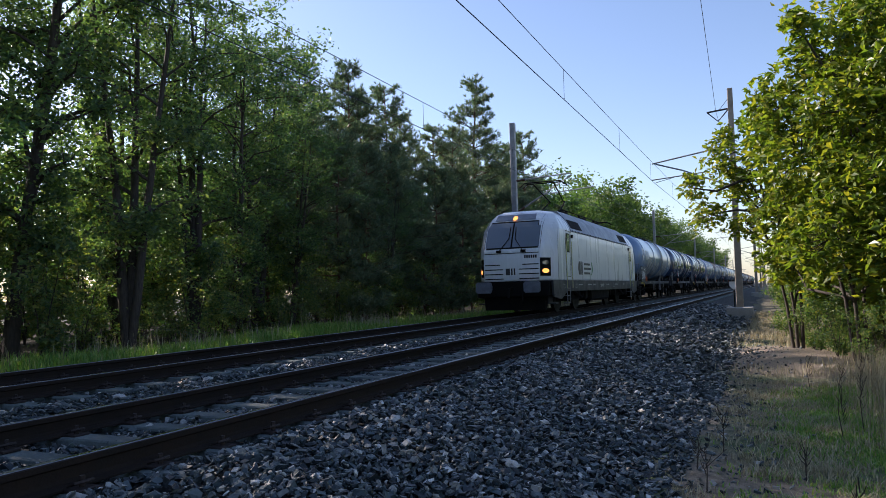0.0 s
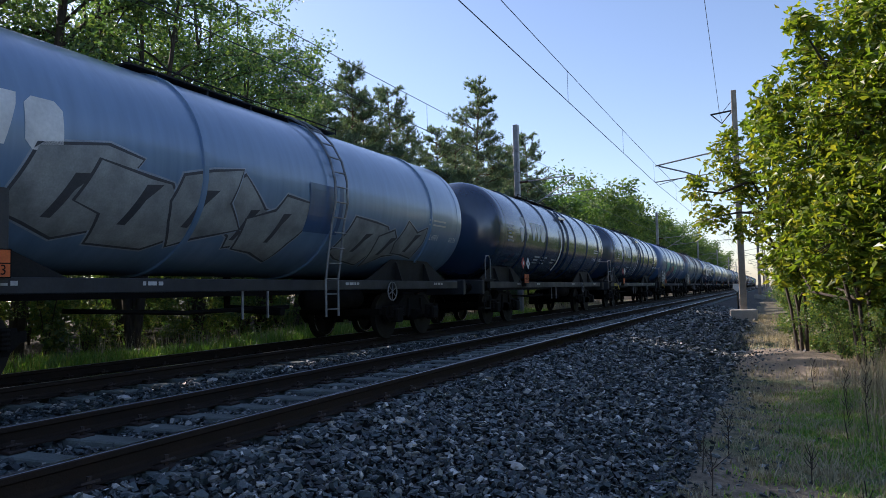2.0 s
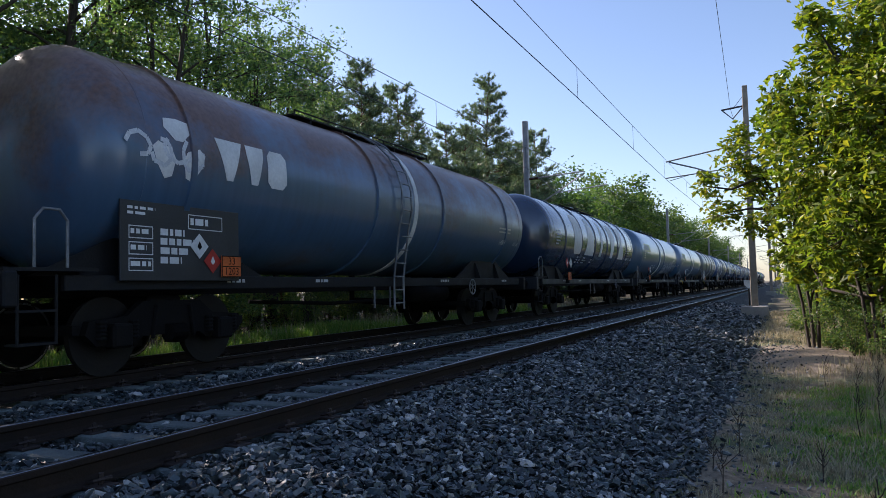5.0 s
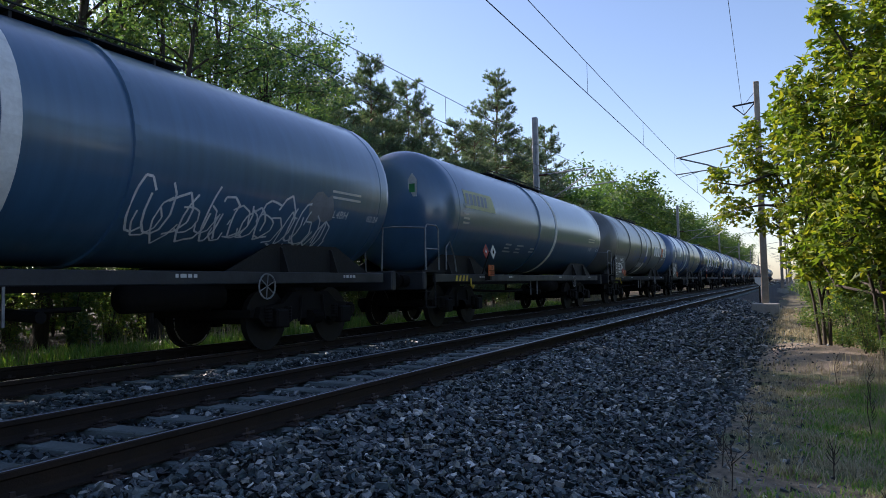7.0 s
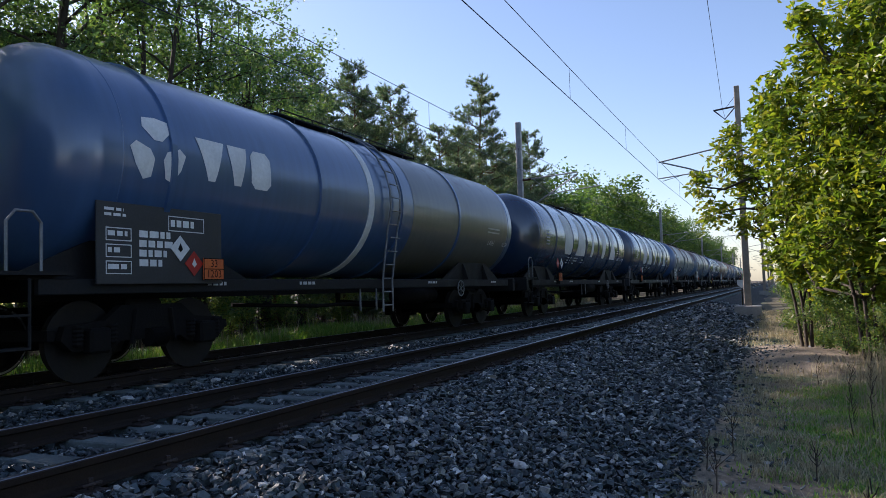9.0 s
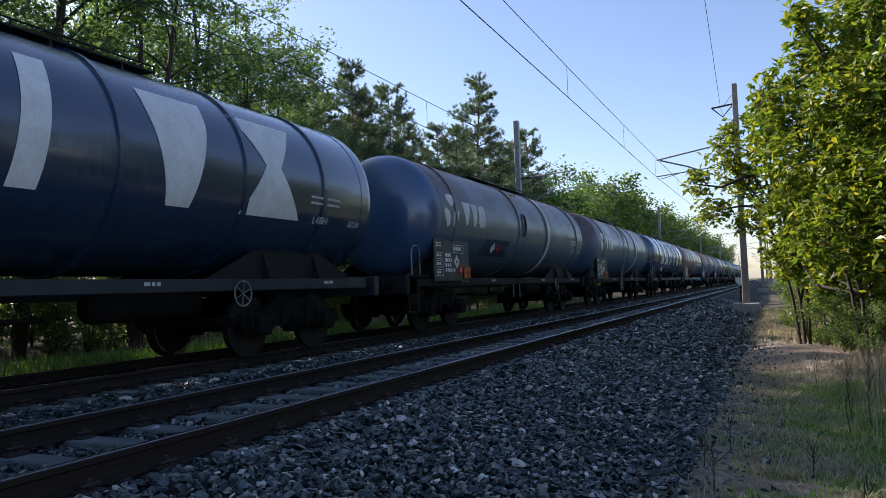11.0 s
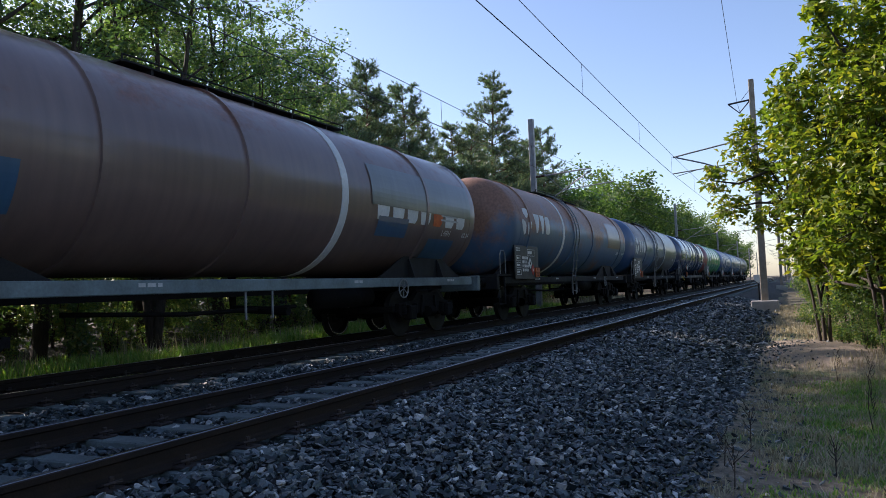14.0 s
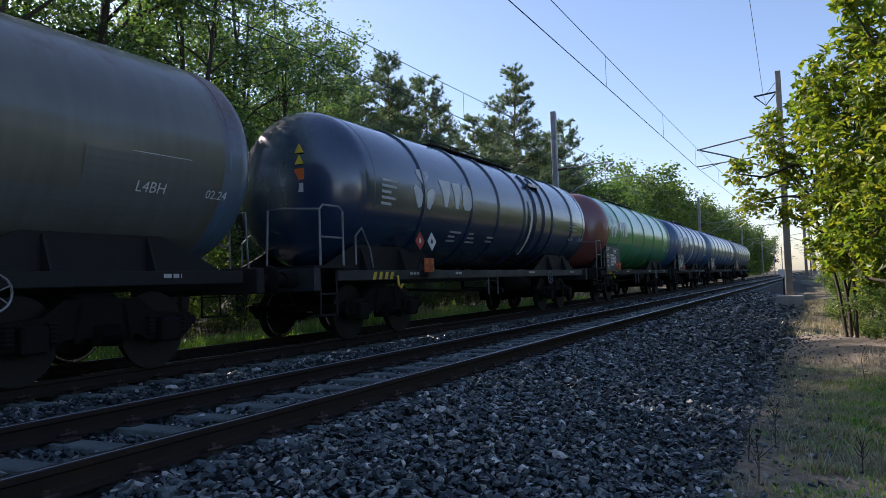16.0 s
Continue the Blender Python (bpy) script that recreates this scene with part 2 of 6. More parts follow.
def part(name, bm, material, parent, label="", smooth=False):
    """Links a bmesh (or a mesh) as one mesh object under a thing or a part."""
    if isinstance(bm, bmesh.types.BMesh):
        me = bpy.data.meshes.new(name)
        bm.to_mesh(me)
        bm.free()
        me.materials.append(material)
        if smooth:
            for p in me.polygons:
                p.use_smooth = True
    else:
        me = bm
    ob = new(name, me)
    ob.parent = parent
    return tagged(ob, label) if label else ob


def thing(name, label, category, group="", kind="", data=None):
    return tagged(new(name, data), label, category, group, kind)


def box(bm, x0, x1, y0, y1, z0, z1, bevel=0.0):
    v = [bm.verts.new((x, y, z)) for x in (x0, x1) for y in (y0, y1) for z in (z0, z1)]
    fs = [bm.faces.new([v[i] for i in f]) for f in ((0, 1, 3, 2), (4, 6, 7, 5), (0, 4, 5, 1), (2, 3, 7, 6), (0, 2, 6, 4), (1, 5, 7, 3))]
    if bevel:
        es = list({e for f in fs for e in f.edges})
        bmesh.ops.bevel(bm, geom=es, offset=bevel, segments=1, affect="EDGES", profile=0.5)
    return bm


def tube(bm, pts, r, seg=6, taper=None):
    """A round bar along a polyline."""
    pts = [Vector(p) for p in pts]
    rings = []
    for i, p in enumerate(pts):
        d = (pts[min(i + 1, len(pts) - 1)] - pts[max(i - 1, 0)]).normalized()
        a = d.orthogonal().normalized() if not rings else (last - d * last.dot(d)).normalized()
        last, b = a, d.cross(a)
        rr = r if taper is None else r * (1 + (taper - 1) * i / (len(pts) - 1))
        rings.append([bm.verts.new(p + rr * (a * math.cos(t) + b * math.sin(t))) for t in (2 * math.pi * k / seg for k in range(seg))])
    for u, w in zip(rings, rings[1:]):
        for k in range(seg):
            bm.faces.new((u[k], u[(k + 1) % seg], w[(k + 1) % seg], w[k]))
    bm.faces.new(rings[0][::-1]), bm.faces.new(rings[-1])
    return bm


def prism(bm, outline, axis, a, b):
    """A plate: a closed outline of 2D points, pushed from a to b along axis 'x', 'y' or 'z'."""
    def put(p, d):
        return {"x": (d, p[0], p[1]), "y": (p[0], d, p[1]), "z": (p[0], p[1], d)}[axis]
    u, w = [bm.verts.new(put(p, a)) for p in outline], [bm.verts.new(put(p, b)) for p in outline]
    bm.faces.new(u[::-1]), bm.faces.new(w)
    for k in range(len(outline)):
        j = (k + 1) % len(outline)
        bm.faces.new((u[k], u[j], w[j], w[k]))
    bmesh.ops.recalc_face_normals(bm, faces=bm.faces)
    return bm


def lathe(bm, prof, seg=40, x=0.0, z=0.0, a0=0.0, a1=2 * math.pi, close=False):
    """Turns a profile of (y, radius) about a line along y through (x, z)."""
    full = abs(a1 - a0 - 2 * math.pi) < 1e-6
    n = seg if full else seg + 1
    rows = [[bm.verts.new((x + r * math.cos(a0 + (a1 - a0) * k / seg), y, z + r * math.sin(a0 + (a1 - a0) * k / seg))) for k in range(n)] for y, r in prof]
    if close:
        rows.append(rows[0])
    for u, w in zip(rows, rows[1:]):
        for k in range(seg):
            j = (k + 1) % n
            bm.faces.new((u[k], w[k], w[j], u[j]))
    return bm


def text_mesh(words, size, material):
    """Writing as a flat mesh in the xy plane, from the built-in font."""
    c = bpy.data.curves.new("writing", "FONT")
    c.body, c.size, c.align_x, c.align_y = words, size, "CENTER", "CENTER"
    c.resolution_u = 2
    ob = bpy.data.objects.new("writing", c)
    me = bpy.data.meshes.new_from_object(ob)
    bpy.data.objects.remove(ob)
    me.materials.clear()
    me.materials.append(material)
    return me


rng = np.random.default_rng(7)
NEAR_X, FAR_X = -4.60, -8.50          # centre lines of the two tracks
HALF = 0.7535                         # half the distance between rail heads
Y0, Y1 = -70.0, 620.0


def smooth(a, b, v):
    t = np.clip((v - a) / (b - a), 0, 1)
    return t * t * (3 - 2 * t)


# ---- ground ----
def ground_height(x, y):
    x, y = np.asarray(x, float), np.asarray(y, float)
    right = -0.66 + 0.05 * np.sin(x * 1.7 + y * 0.4) + 0.04 * np.sin(y * 0.9 - x * 0.6) + 0.35 * smooth(2.5, 9, x)
    sand = np.exp(-(((x - 0.1) / 1.3) ** 2 + ((y - 16.5) / 3.2) ** 2))
    right = right + 0.09 * sand
    left = -0.3 + 0.06 * np.sin(x * 0.9 + y * 0.35) + 0.05 * np.sin(y * 0.7 + 1.3) + 0.25 * smooth(-14, -30, x)
    mid = np.full_like(right, -0.75)
    w = smooth(-1.6, -0.8, x)
    z = np.where(x > -3, mid * (1 - w) + right * w, mid)
    w2 = smooth(-10.6, -11.4, x)
    z = np.where(x < -10, mid * (1 - w2) + left * w2, z)
    return z


def ground_material():
    m, n, l, p = base_mat("ground_soil_grass")
    a, b, f = noise_node(n, l, 0.9, 6), noise_node(n, l, 9, 7, rough=0.7), noise_node(n, l, 70, 5, rough=0.7)
    soil = ramp(n, l, b.outputs["Fac"], [(0.32, (0.1, 0.085, 0.062)), (0.5, (0.24, 0.195, 0.14)), (0.68, (0.4, 0.335, 0.24))]).outputs[0]
    moss = ramp(n, l, b.outputs["Fac"], [(0.32, (0.06, 0.1, 0.035)), (0.68, (0.2, 0.22, 0.1))]).outputs[0]
    col = mix(n, l, ramp(n, l, a.outputs["Fac"], [(0.42, (0, 0, 0)), (0.56, (1, 1, 1))]).outputs[0], soil, moss)
    tc, sep = n.new("ShaderNodeTexCoord"), n.new("ShaderNodeSeparateXYZ")
    l.new(tc.outputs["Object"], sep.inputs[0])

    def bell(axis, centre, half):
        s = n.new("ShaderNodeMath")
        s.operation = "SUBTRACT"
        l.new(sep.outputs[axis], s.inputs[0])
        s.inputs[1].default_value = centre
        q = n.new("ShaderNodeMath")
        q.operation = "ABSOLUTE"
        l.new(s.outputs[0], q.inputs[0])
        d = n.new("ShaderNodeMath")
        d.operation = "DIVIDE"
        l.new(q.outputs[0], d.inputs[0])
        d.inputs[1].default_value = half
        return d.outputs[0]

    def join(u, v, op):
        s = n.new("ShaderNodeMath")
        s.operation = op
        for k, w in enumerate((u, v)):
            if isinstance(w, float):
                s.inputs[k].default_value = w
            else:
                l.new(w, s.inputs[k])
        return s.outputs[0]
    # a bare sandy patch, and the trodden path that leads on from it
    patch = join(join(bell("X", 0.05, 1.45), 2.0, "POWER"), join(bell("Y", 16.6, 3.0), 2.0, "POWER"), "ADD")
    patch = join(patch, join(b.outputs["Fac"], -0.9, "MULTIPLY"), "ADD")
    pm = ramp(n, l, patch, [(0.35, (1, 1, 1)), (0.62, (0, 0, 0))]).outputs[0]
    sandc = ramp(n, l, f.outputs["Fac"], [(0.3, (0.26, 0.205, 0.15)), (0.7, (0.44, 0.36, 0.27))]).outputs[0]
    col = mix(n, l, pm, col, sandc)
    # ground blends to dark brown between x -12.6 and -14.0
    floor_mask = n.new("ShaderNodeMapRange")
    floor_mask.inputs["From Min"].default_value, floor_mask.inputs["From Max"].default_value = -12.6, -14.0
    l.new(sep.outputs["X"], floor_mask.inputs["Value"])
    col = mix(n, l, floor_mask.outputs[0], col, ramp(n, l, b.outputs["Fac"], [(0.3, (0.03, 0.022, 0.014)), (0.7, (0.07, 0.052, 0.034))]).outputs[0])
    path = join(join(bell("X", 0.1, 1.1), bell("Y", 120.0, 98.0), "MAXIMUM"), join(b.outputs["Fac"], -0.5, "MULTIPLY"), "ADD")
    col = mix(n, l, ramp(n, l, path, [(0.5, (0.85, 0.85, 0.85)), (0.8, (0, 0, 0))]).outputs[0], col, mix(n, l, 0.85, sandc, (0.085, 0.075, 0.042)))
    g = ramp(n, l, f.outputs["Fac"], [(0.3, (0.6, 0.6, 0.6)), (0.7, (1, 1, 1))]).outputs[0]
    l.new(mix(n, l, 1.0, col, g, "MULTIPLY"), p.inputs["Base Color"])
    p.inputs["Roughness"].default_value = 0.95
    bu = n.new("ShaderNodeBump")
    bu.inputs["Strength"].default_value, bu.inputs["Distance"].default_value = 0.6, 0.04
    l.new(f.outputs["Fac"], bu.inputs["Height"]), l.new(bu.outputs[0], p.inputs["Normal"])
    return m


def ground():
    xs = np.concatenate([[-2500, -800, -300, -120, -60], np.arange(-34, -11.5, 1.5), np.arange(-11.5, -10, 0.25), [-9, -6, -3], np.arange(-1.7, 6, 0.22), np.arange(6.5, 20, 1.5), [30, 60, 120, 300, 800, 2500]])
    ys = np.concatenate([[-2500, -800, -300, -100, -40, -15, -5], np.arange(-2, 26, 0.3), np.arange(26, 90, 2), [100, 130, 180, 260, 400, 700, 1200, 2500]])
    X, Y = np.meshgrid(xs, ys)
    Z = ground_height(X, Y)
    nx, ny = len(xs), len(ys)
    i = (np.arange(ny - 1)[:, None] * nx + np.arange(nx - 1)).ravel()
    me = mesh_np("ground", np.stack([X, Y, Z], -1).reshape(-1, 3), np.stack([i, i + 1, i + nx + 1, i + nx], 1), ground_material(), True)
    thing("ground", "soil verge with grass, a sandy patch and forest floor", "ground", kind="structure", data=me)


ground()
BED = [(-11.6, -0.72), (-10.55, -0.27), (-9.9, -0.215), (-7.2, -0.215), (-6.7, -0.25), (-6.35, -0.25), (-5.9, -0.215), (-3.25, -0.215), (-2.85, -0.25), (-0.9, -0.66), (-0.4, -0.76)]


def bed_height(x):
    return np.interp(x, [p[0] for p in BED], [p[1] for p in BED])


def ballast_bed():
    xs = np.unique(np.concatenate([np.arange(-11.6, -0.4, 0.18), [p[0] for p in BED]]))
    ys = np.concatenate([[Y0, -20, -5], np.arange(0, 40, 0.5), np.arange(40, 120, 4), [150, 250, 400, Y1]])
    X, Y = np.meshgrid(xs, ys)
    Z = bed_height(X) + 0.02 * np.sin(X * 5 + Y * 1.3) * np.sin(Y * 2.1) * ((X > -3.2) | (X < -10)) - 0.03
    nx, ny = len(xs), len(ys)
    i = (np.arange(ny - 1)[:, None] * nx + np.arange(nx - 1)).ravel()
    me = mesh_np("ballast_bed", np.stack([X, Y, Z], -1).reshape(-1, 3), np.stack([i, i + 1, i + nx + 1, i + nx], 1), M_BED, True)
    thing("ballast_bed", "ballast bed with sloping shoulder, coloured near-black for shaded stone gaps", "trackbed", kind="structure", data=me)


ballast_bed()


def stone_shapes(count):
    """Broken stones: a few angular blanks."""
    out = []
    for k in range(count):
        bm = bmesh.new()
        bmesh.ops.create_icosphere(bm, subdivisions=1, radius=1) if k < 6 else bmesh.ops.create_cube(bm, size=1.4)
        for v in bm.verts:
            v.co *= 0.5 + 0.8 * random.random()
        v = np.array([v.co for v in bm.verts])
        bmesh.ops.triangulate(bm, faces=list(bm.faces))
        bm.verts.index_update()
        f = np.array([[v.index for v in f.verts] for f in bm.faces])
        bm.free()
        out.append((v, f))
    return out


STONES = stone_shapes(12)


def scatter_stones(xs, ys, zs, sizes):
    V, F, base = [], [], 0
    kinds = rng.integers(0, len(STONES), len(xs))
    for k, (v, f) in enumerate(STONES):
        sel = np.where(kinds == k)[0]
        if not len(sel):
            continue
        q = rng.normal(size=(len(sel), 4))
        q /= np.linalg.norm(q, axis=1)[:, None]
        w, x, y, z = q.T
        Rm = np.stack([1 - 2 * (y * y + z * z), 2 * (x * y - z * w), 2 * (x * z + y * w), 2 * (x * y + z * w), 1 - 2 * (x * x + z * z), 2 * (y * z - x * w),
                       2 * (x * z - y * w), 2 * (y * z + x * w), 1 - 2 * (x * x + y * y)], 1).reshape(-1, 3, 3)
        sc = sizes[sel][:, None] * rng.uniform([1.0, 0.6, 0.3], [1.6, 1.1, 0.7], (len(sel), 3))
        P = np.einsum("nij,nkj->nki", Rm, v[None] * sc[:, None, :])
        P[..., 2] *= 0.75
        P += np.stack([xs[sel], ys[sel], zs[sel]], 1)[:, None, :]
        V.append(P.reshape(-1, 3))
        F.append((f[None] + (base + np.arange(len(sel)) * len(v))[:, None, None]).reshape(-1, 3))
        base += len(sel) * len(v)
    return np.concatenate(V), np.concatenate(F)


def ballast_stones():
    X, Y, S = [], [], []
    # denser and finer close by, sparser with distance
    for y0, y1, dens, size in ((-5, 1.5, 150, 0.046), (1.5, 8, 640, 0.029), (8, 14, 420, 0.033), (14, 24, 170, 0.043), (24, 45, 45, 0.065)):
        for x0, x1, share in ((-3.2, -0.7, 1.0), (-5.3, -3.2, 0.85), (-7.4, -5.3, 0.9), (-10.9, -7.4, 0.3)):
            if y0 == 1.5 and x0 < -5:
                share *= 0.8
            n = int((y1 - y0) * (x1 - x0) * dens * share)
            X.append(rng.uniform(x0, x1, n)), Y.append(rng.uniform(y0, y1, n)), S.append(size * rng.uniform(0.55, 1.45, n))
    X, Y, S = map(np.concatenate, (X, Y, S))
    # sleepers stay free of stones
    ph = (Y - SLEEPER_Y) % 0.6
    on = ((ph < 0.14) | (ph > 0.46)) & ((np.abs(X - NEAR_X) < 0.95) | (np.abs(X - FAR_X) < 1.0)) & (rng.random(len(X)) < 0.8)
    rail = np.minimum.reduce([np.abs(X - c - s * HALF) for c in (NEAR_X, FAR_X) for s in (-1, 1)]) < 0.12
    keep = ~(on | rail)
    # scattered strays run out over the verge
    n = 1600
    X, Y, S = (np.concatenate([X[keep], rng.gamma(1.6, 0.3, n) - 0.85]), np.concatenate([Y[keep], rng.uniform(3, 24, n)]), np.concatenate([S[keep], rng.uniform(0.012, 0.035, n)]))
    Z = np.maximum(bed_height(X) - 0.03 * (X > -1), np.where(X > -1.5, ground_height(X, Y), -9)) + S * rng.uniform(-0.55, 0.65, len(S))
    inside = (np.abs(X - NEAR_X) < 1.3) | (np.abs(X - FAR_X) < 1.3)
    end = (np.abs(X - NEAR_X) > 0.95) & (np.abs(X - NEAR_X) < 1.32)
    Z = np.where(inside & ~end, Z - 0.006, Z) + 0.03 * end
    v, f = scatter_stones(X, Y, Z, S)
    thing("ballast_stones", "loose grey-blue crushed ballast stones, some pale", "gravel", kind="stuff", data=mesh_np("ballast_stones", v, f, M_STONE))


SLEEPER_Y = 3.695
ballast_stones()

# ---- tracks ----
RAIL_PROFILE = [(-0.075, -0.172), (0.075, -0.172), (0.075, -0.16), (0.02, -0.142), (0.009, -0.12), (0.009, -0.055), (0.036, -0.04), (0.036, -0.008), (0.028, -0.0015), (-0.028, -0.0015),
                (-0.036, -0.008), (-0.036, -0.04), (-0.009, -0.055), (-0.009, -0.12), (-0.02, -0.142), (-0.075, -0.16)]


def sleeper_mesh():
    bm = bmesh.new()
    prism(bm, [(-0.14, -0.36), (0.14, -0.36), (0.105, -0.176), (-0.105, -0.176)], "x", -1.25, 1.25)
    bmesh.ops.bevel(bm, geom=list(bm.edges), offset=0.012, segments=1, affect="EDGES", profile=0.5)
    me = bpy.data.meshes.new("sleeper")
    bm.to_mesh(me)
    bm.free()
    me.materials.append(M_SLEEPER)
    return me


def clip_mesh():
    bm = bmesh.new()
    for s in (-1, 1):
        box(bm, s * 0.06, s * 0.2, -0.075, 0.075, -0.18, -0.158, 0.004)
        tube(bm, [(s * 0.075, -0.05, -0.145), (s * 0.15, -0.06, -0.125), (s * 0.17, 0.0, -0.12), (s * 0.15, 0.06, -0.125), (s * 0.075, 0.05, -0.145)], 0.011, 5)
        tube(bm, [(s * 0.135, 0, -0.17), (s * 0.135, 0, -0.09)], 0.017, 6)
    me = bpy.data.meshes.new("rail_clip")
    bm.to_mesh(me)
    bm.free()
    me.materials.append(M_CLIP)
    return me


def tracks():
    sl, cl = sleeper_mesh(), clip_mesh()
    for cx, label, near_n in ((NEAR_X, "empty railway track, rusty rails on concrete sleepers", 60), (FAR_X, "railway track under the train, rusty rails on concrete sleepers", 24)):
        tr = thing("railway_track", label, "track", kind="structure")
        tr.location = (cx, 0, 0)
        for s in (-1, 1):
            bm = bmesh.new()
            prism(bm, [(s * HALF + a, b) for a, b in RAIL_PROFILE], "y", Y0, Y1)
            rail = part("rail", bm, M_RAIL, tr)
            bm = bmesh.new()
            w = 0.031
            prism(bm, [(s * HALF - w, -0.006), (s * HALF + w, -0.006), (s * HALF + w - 0.008, 0.0015), (s * HALF - w + 0.008, 0.0015)], "y", Y0, Y1)
            part("running_surface", bm, M_SHINE, rail, "worn bright steel running surface")
        first = int(math.floor((1.0 - SLEEPER_Y) / 0.6))
        for k in range(first, first + near_n):
            so = part("sleeper", sl, None, tr)
            so.location = (0, SLEEPER_Y + 0.6 * k, random.uniform(-0.008, 0.004))
            for s in (-1, 1):
                co = part("rail_clip", cl, None, tr)
                co.location = (s * HALF, SLEEPER_Y + 0.6 * k, 0)
        v0 = np.array([v.co for v in sl.vertices])
        f0 = [[i for i in p.vertices] for p in sl.polygons]
        tri = np.array([(f[0], f[i], f[i + 1]) for f in f0 for i in range(1, len(f) - 1)])
        ks = [k for k in range(int(Y0 / 0.6), 300) if k < first or k >= first + near_n]
        V = np.concatenate([v0 + [0, SLEEPER_Y + 0.6 * k, 0] for k in ks])
        F = np.concatenate([tri + len(v0) * i for i in range(len(ks))])
        tagged(part("far_sleepers", mesh_np("far_sleepers", V, F, M_SLEEPER), None, tr), kind="stuff")


tracks()


# ---- overhead line ----
def left_mast(y):
    """A tall square mast with a hinged cantilever over the far track."""
    t = thing("catenary_mast", "tall grey steel catenary mast with hinged cantilever, before the forest", "mast", "overhead line masts")
    t.location = (-11.5, y, 0)
    bm = bmesh.new()
    prism(bm, [(-0.13, -0.13), (0.13, -0.13), (0.13, 0.13), (-0.13, 0.13)], "z", -0.6, 9.3)
    bmesh.ops.bevel(bm, geom=list(bm.edges), offset=0.02, segments=1, affect="EDGES", profile=0.5)
    part("post", bm, M_MAST, t)
    part("foundation", box(bmesh.new(), -0.4, 0.4, -0.45, 0.45, -0.9, -0.3, 0.03), M_CONC, t)
    bm = bmesh.new()
    tube(bm, [(0.13, 0, 6.35), (2.9, 0, 6.5)], 0.035)
    tube(bm, [(0.13, 0, 4.75), (2.95, 0, 6.42)], 0.035)
    part("cantilever", bm, M_MAST, t)
    part("registration_arm", tube(tube(bmesh.new(), [(1.5, 0, 5.55), (4.0, 0, 5.75)], 0.028), [(0.7, 0, 6.36), (1.5, 0, 5.57)], 0.015), M_MAST, t)
    for a, b in (((0.14, 0, 6.35), (0.6, 0, 6.375)), ((0.14, 0, 4.75), (0.52, 0, 4.98))):
        part("insulator", tube(bmesh.new(), [a, b], 0.06, 8), M_INSUL, t)


def right_mast(y, h=9.75):
    t = thing("catenary_mast", "weathered brown catenary mast on a concrete block beside the track", "mast", "overhead line masts")
    t.location = (-1.22, y, 0)
    bm = bmesh.new()
    z0, z1 = -0.16, h
    ring = [(-0.15, -0.15), (0.15, -0.15), (0.15, 0.15), (-0.15, 0.15)]
    prism(bm, ring, "z", z0, z1)
    for v in bm.verts:
        if v.co.z > 1:
            v.co.x *= 0.75
            v.co.y *= 0.75
    bmesh.ops.bevel(bm, geom=list(bm.edges), offset=0.02, segments=1, affect="EDGES", profile=0.5)
    part("post", bm, M_RMAST, t)
    part("foundation", box(bmesh.new(), -0.56, 0.56, -0.5, 0.5, -0.9, -0.15, 0.03), M_CONC, t)
    bm = bmesh.new()
    tube(bm, [(0.05, 0, h - 0.9), (-1.02, 0, h - 1.0)], 0.04)
    tube(bm, [(-1.0, 0, h - 1.0), (-0.55, 0, h - 1.45), (-0.1, 0, h - 0.95)], 0.03)
    tube(bm, [(0, 0, h - 0.35), (-0.5, 0, h - 0.95)], 0.012)
    part("feeder_bracket", bm, M_WIRE, t)
    bm = bmesh.new()
    tube(bm, [(-0.13, 0, 7.15), (-3.55, 0, 6.62)], 0.035)
    tube(bm, [(-0.13, 0, 5.3), (-2.2, 0, 6.2), (-3.4, 0, 6.6)], 0.035)
    part("cantilever", bm, M_MAST, t)
    part("registration_arm", tube(tube(bmesh.new(), [(-1.0, 0, 6.05), (-3.6, 0, 5.85)], 0.028), [(-2.4, 0, 5.95), (-3.4, 0, 5.72)], 0.015), M_MAST, t)
    for a, b in (((-0.2, 0, 7.14), (-0.65, 0, 7.07)), ((-0.2, 0, 5.33), (-0.6, 0, 5.5))):
        part("insulator", tube(bmesh.new(), [a, b], 0.06, 8), M_INSUL, t)


for k in range(-1, 7):
    left_mast(35.0 + 49.6 * k)
    right_mast(35.3 + 49.6 * k)


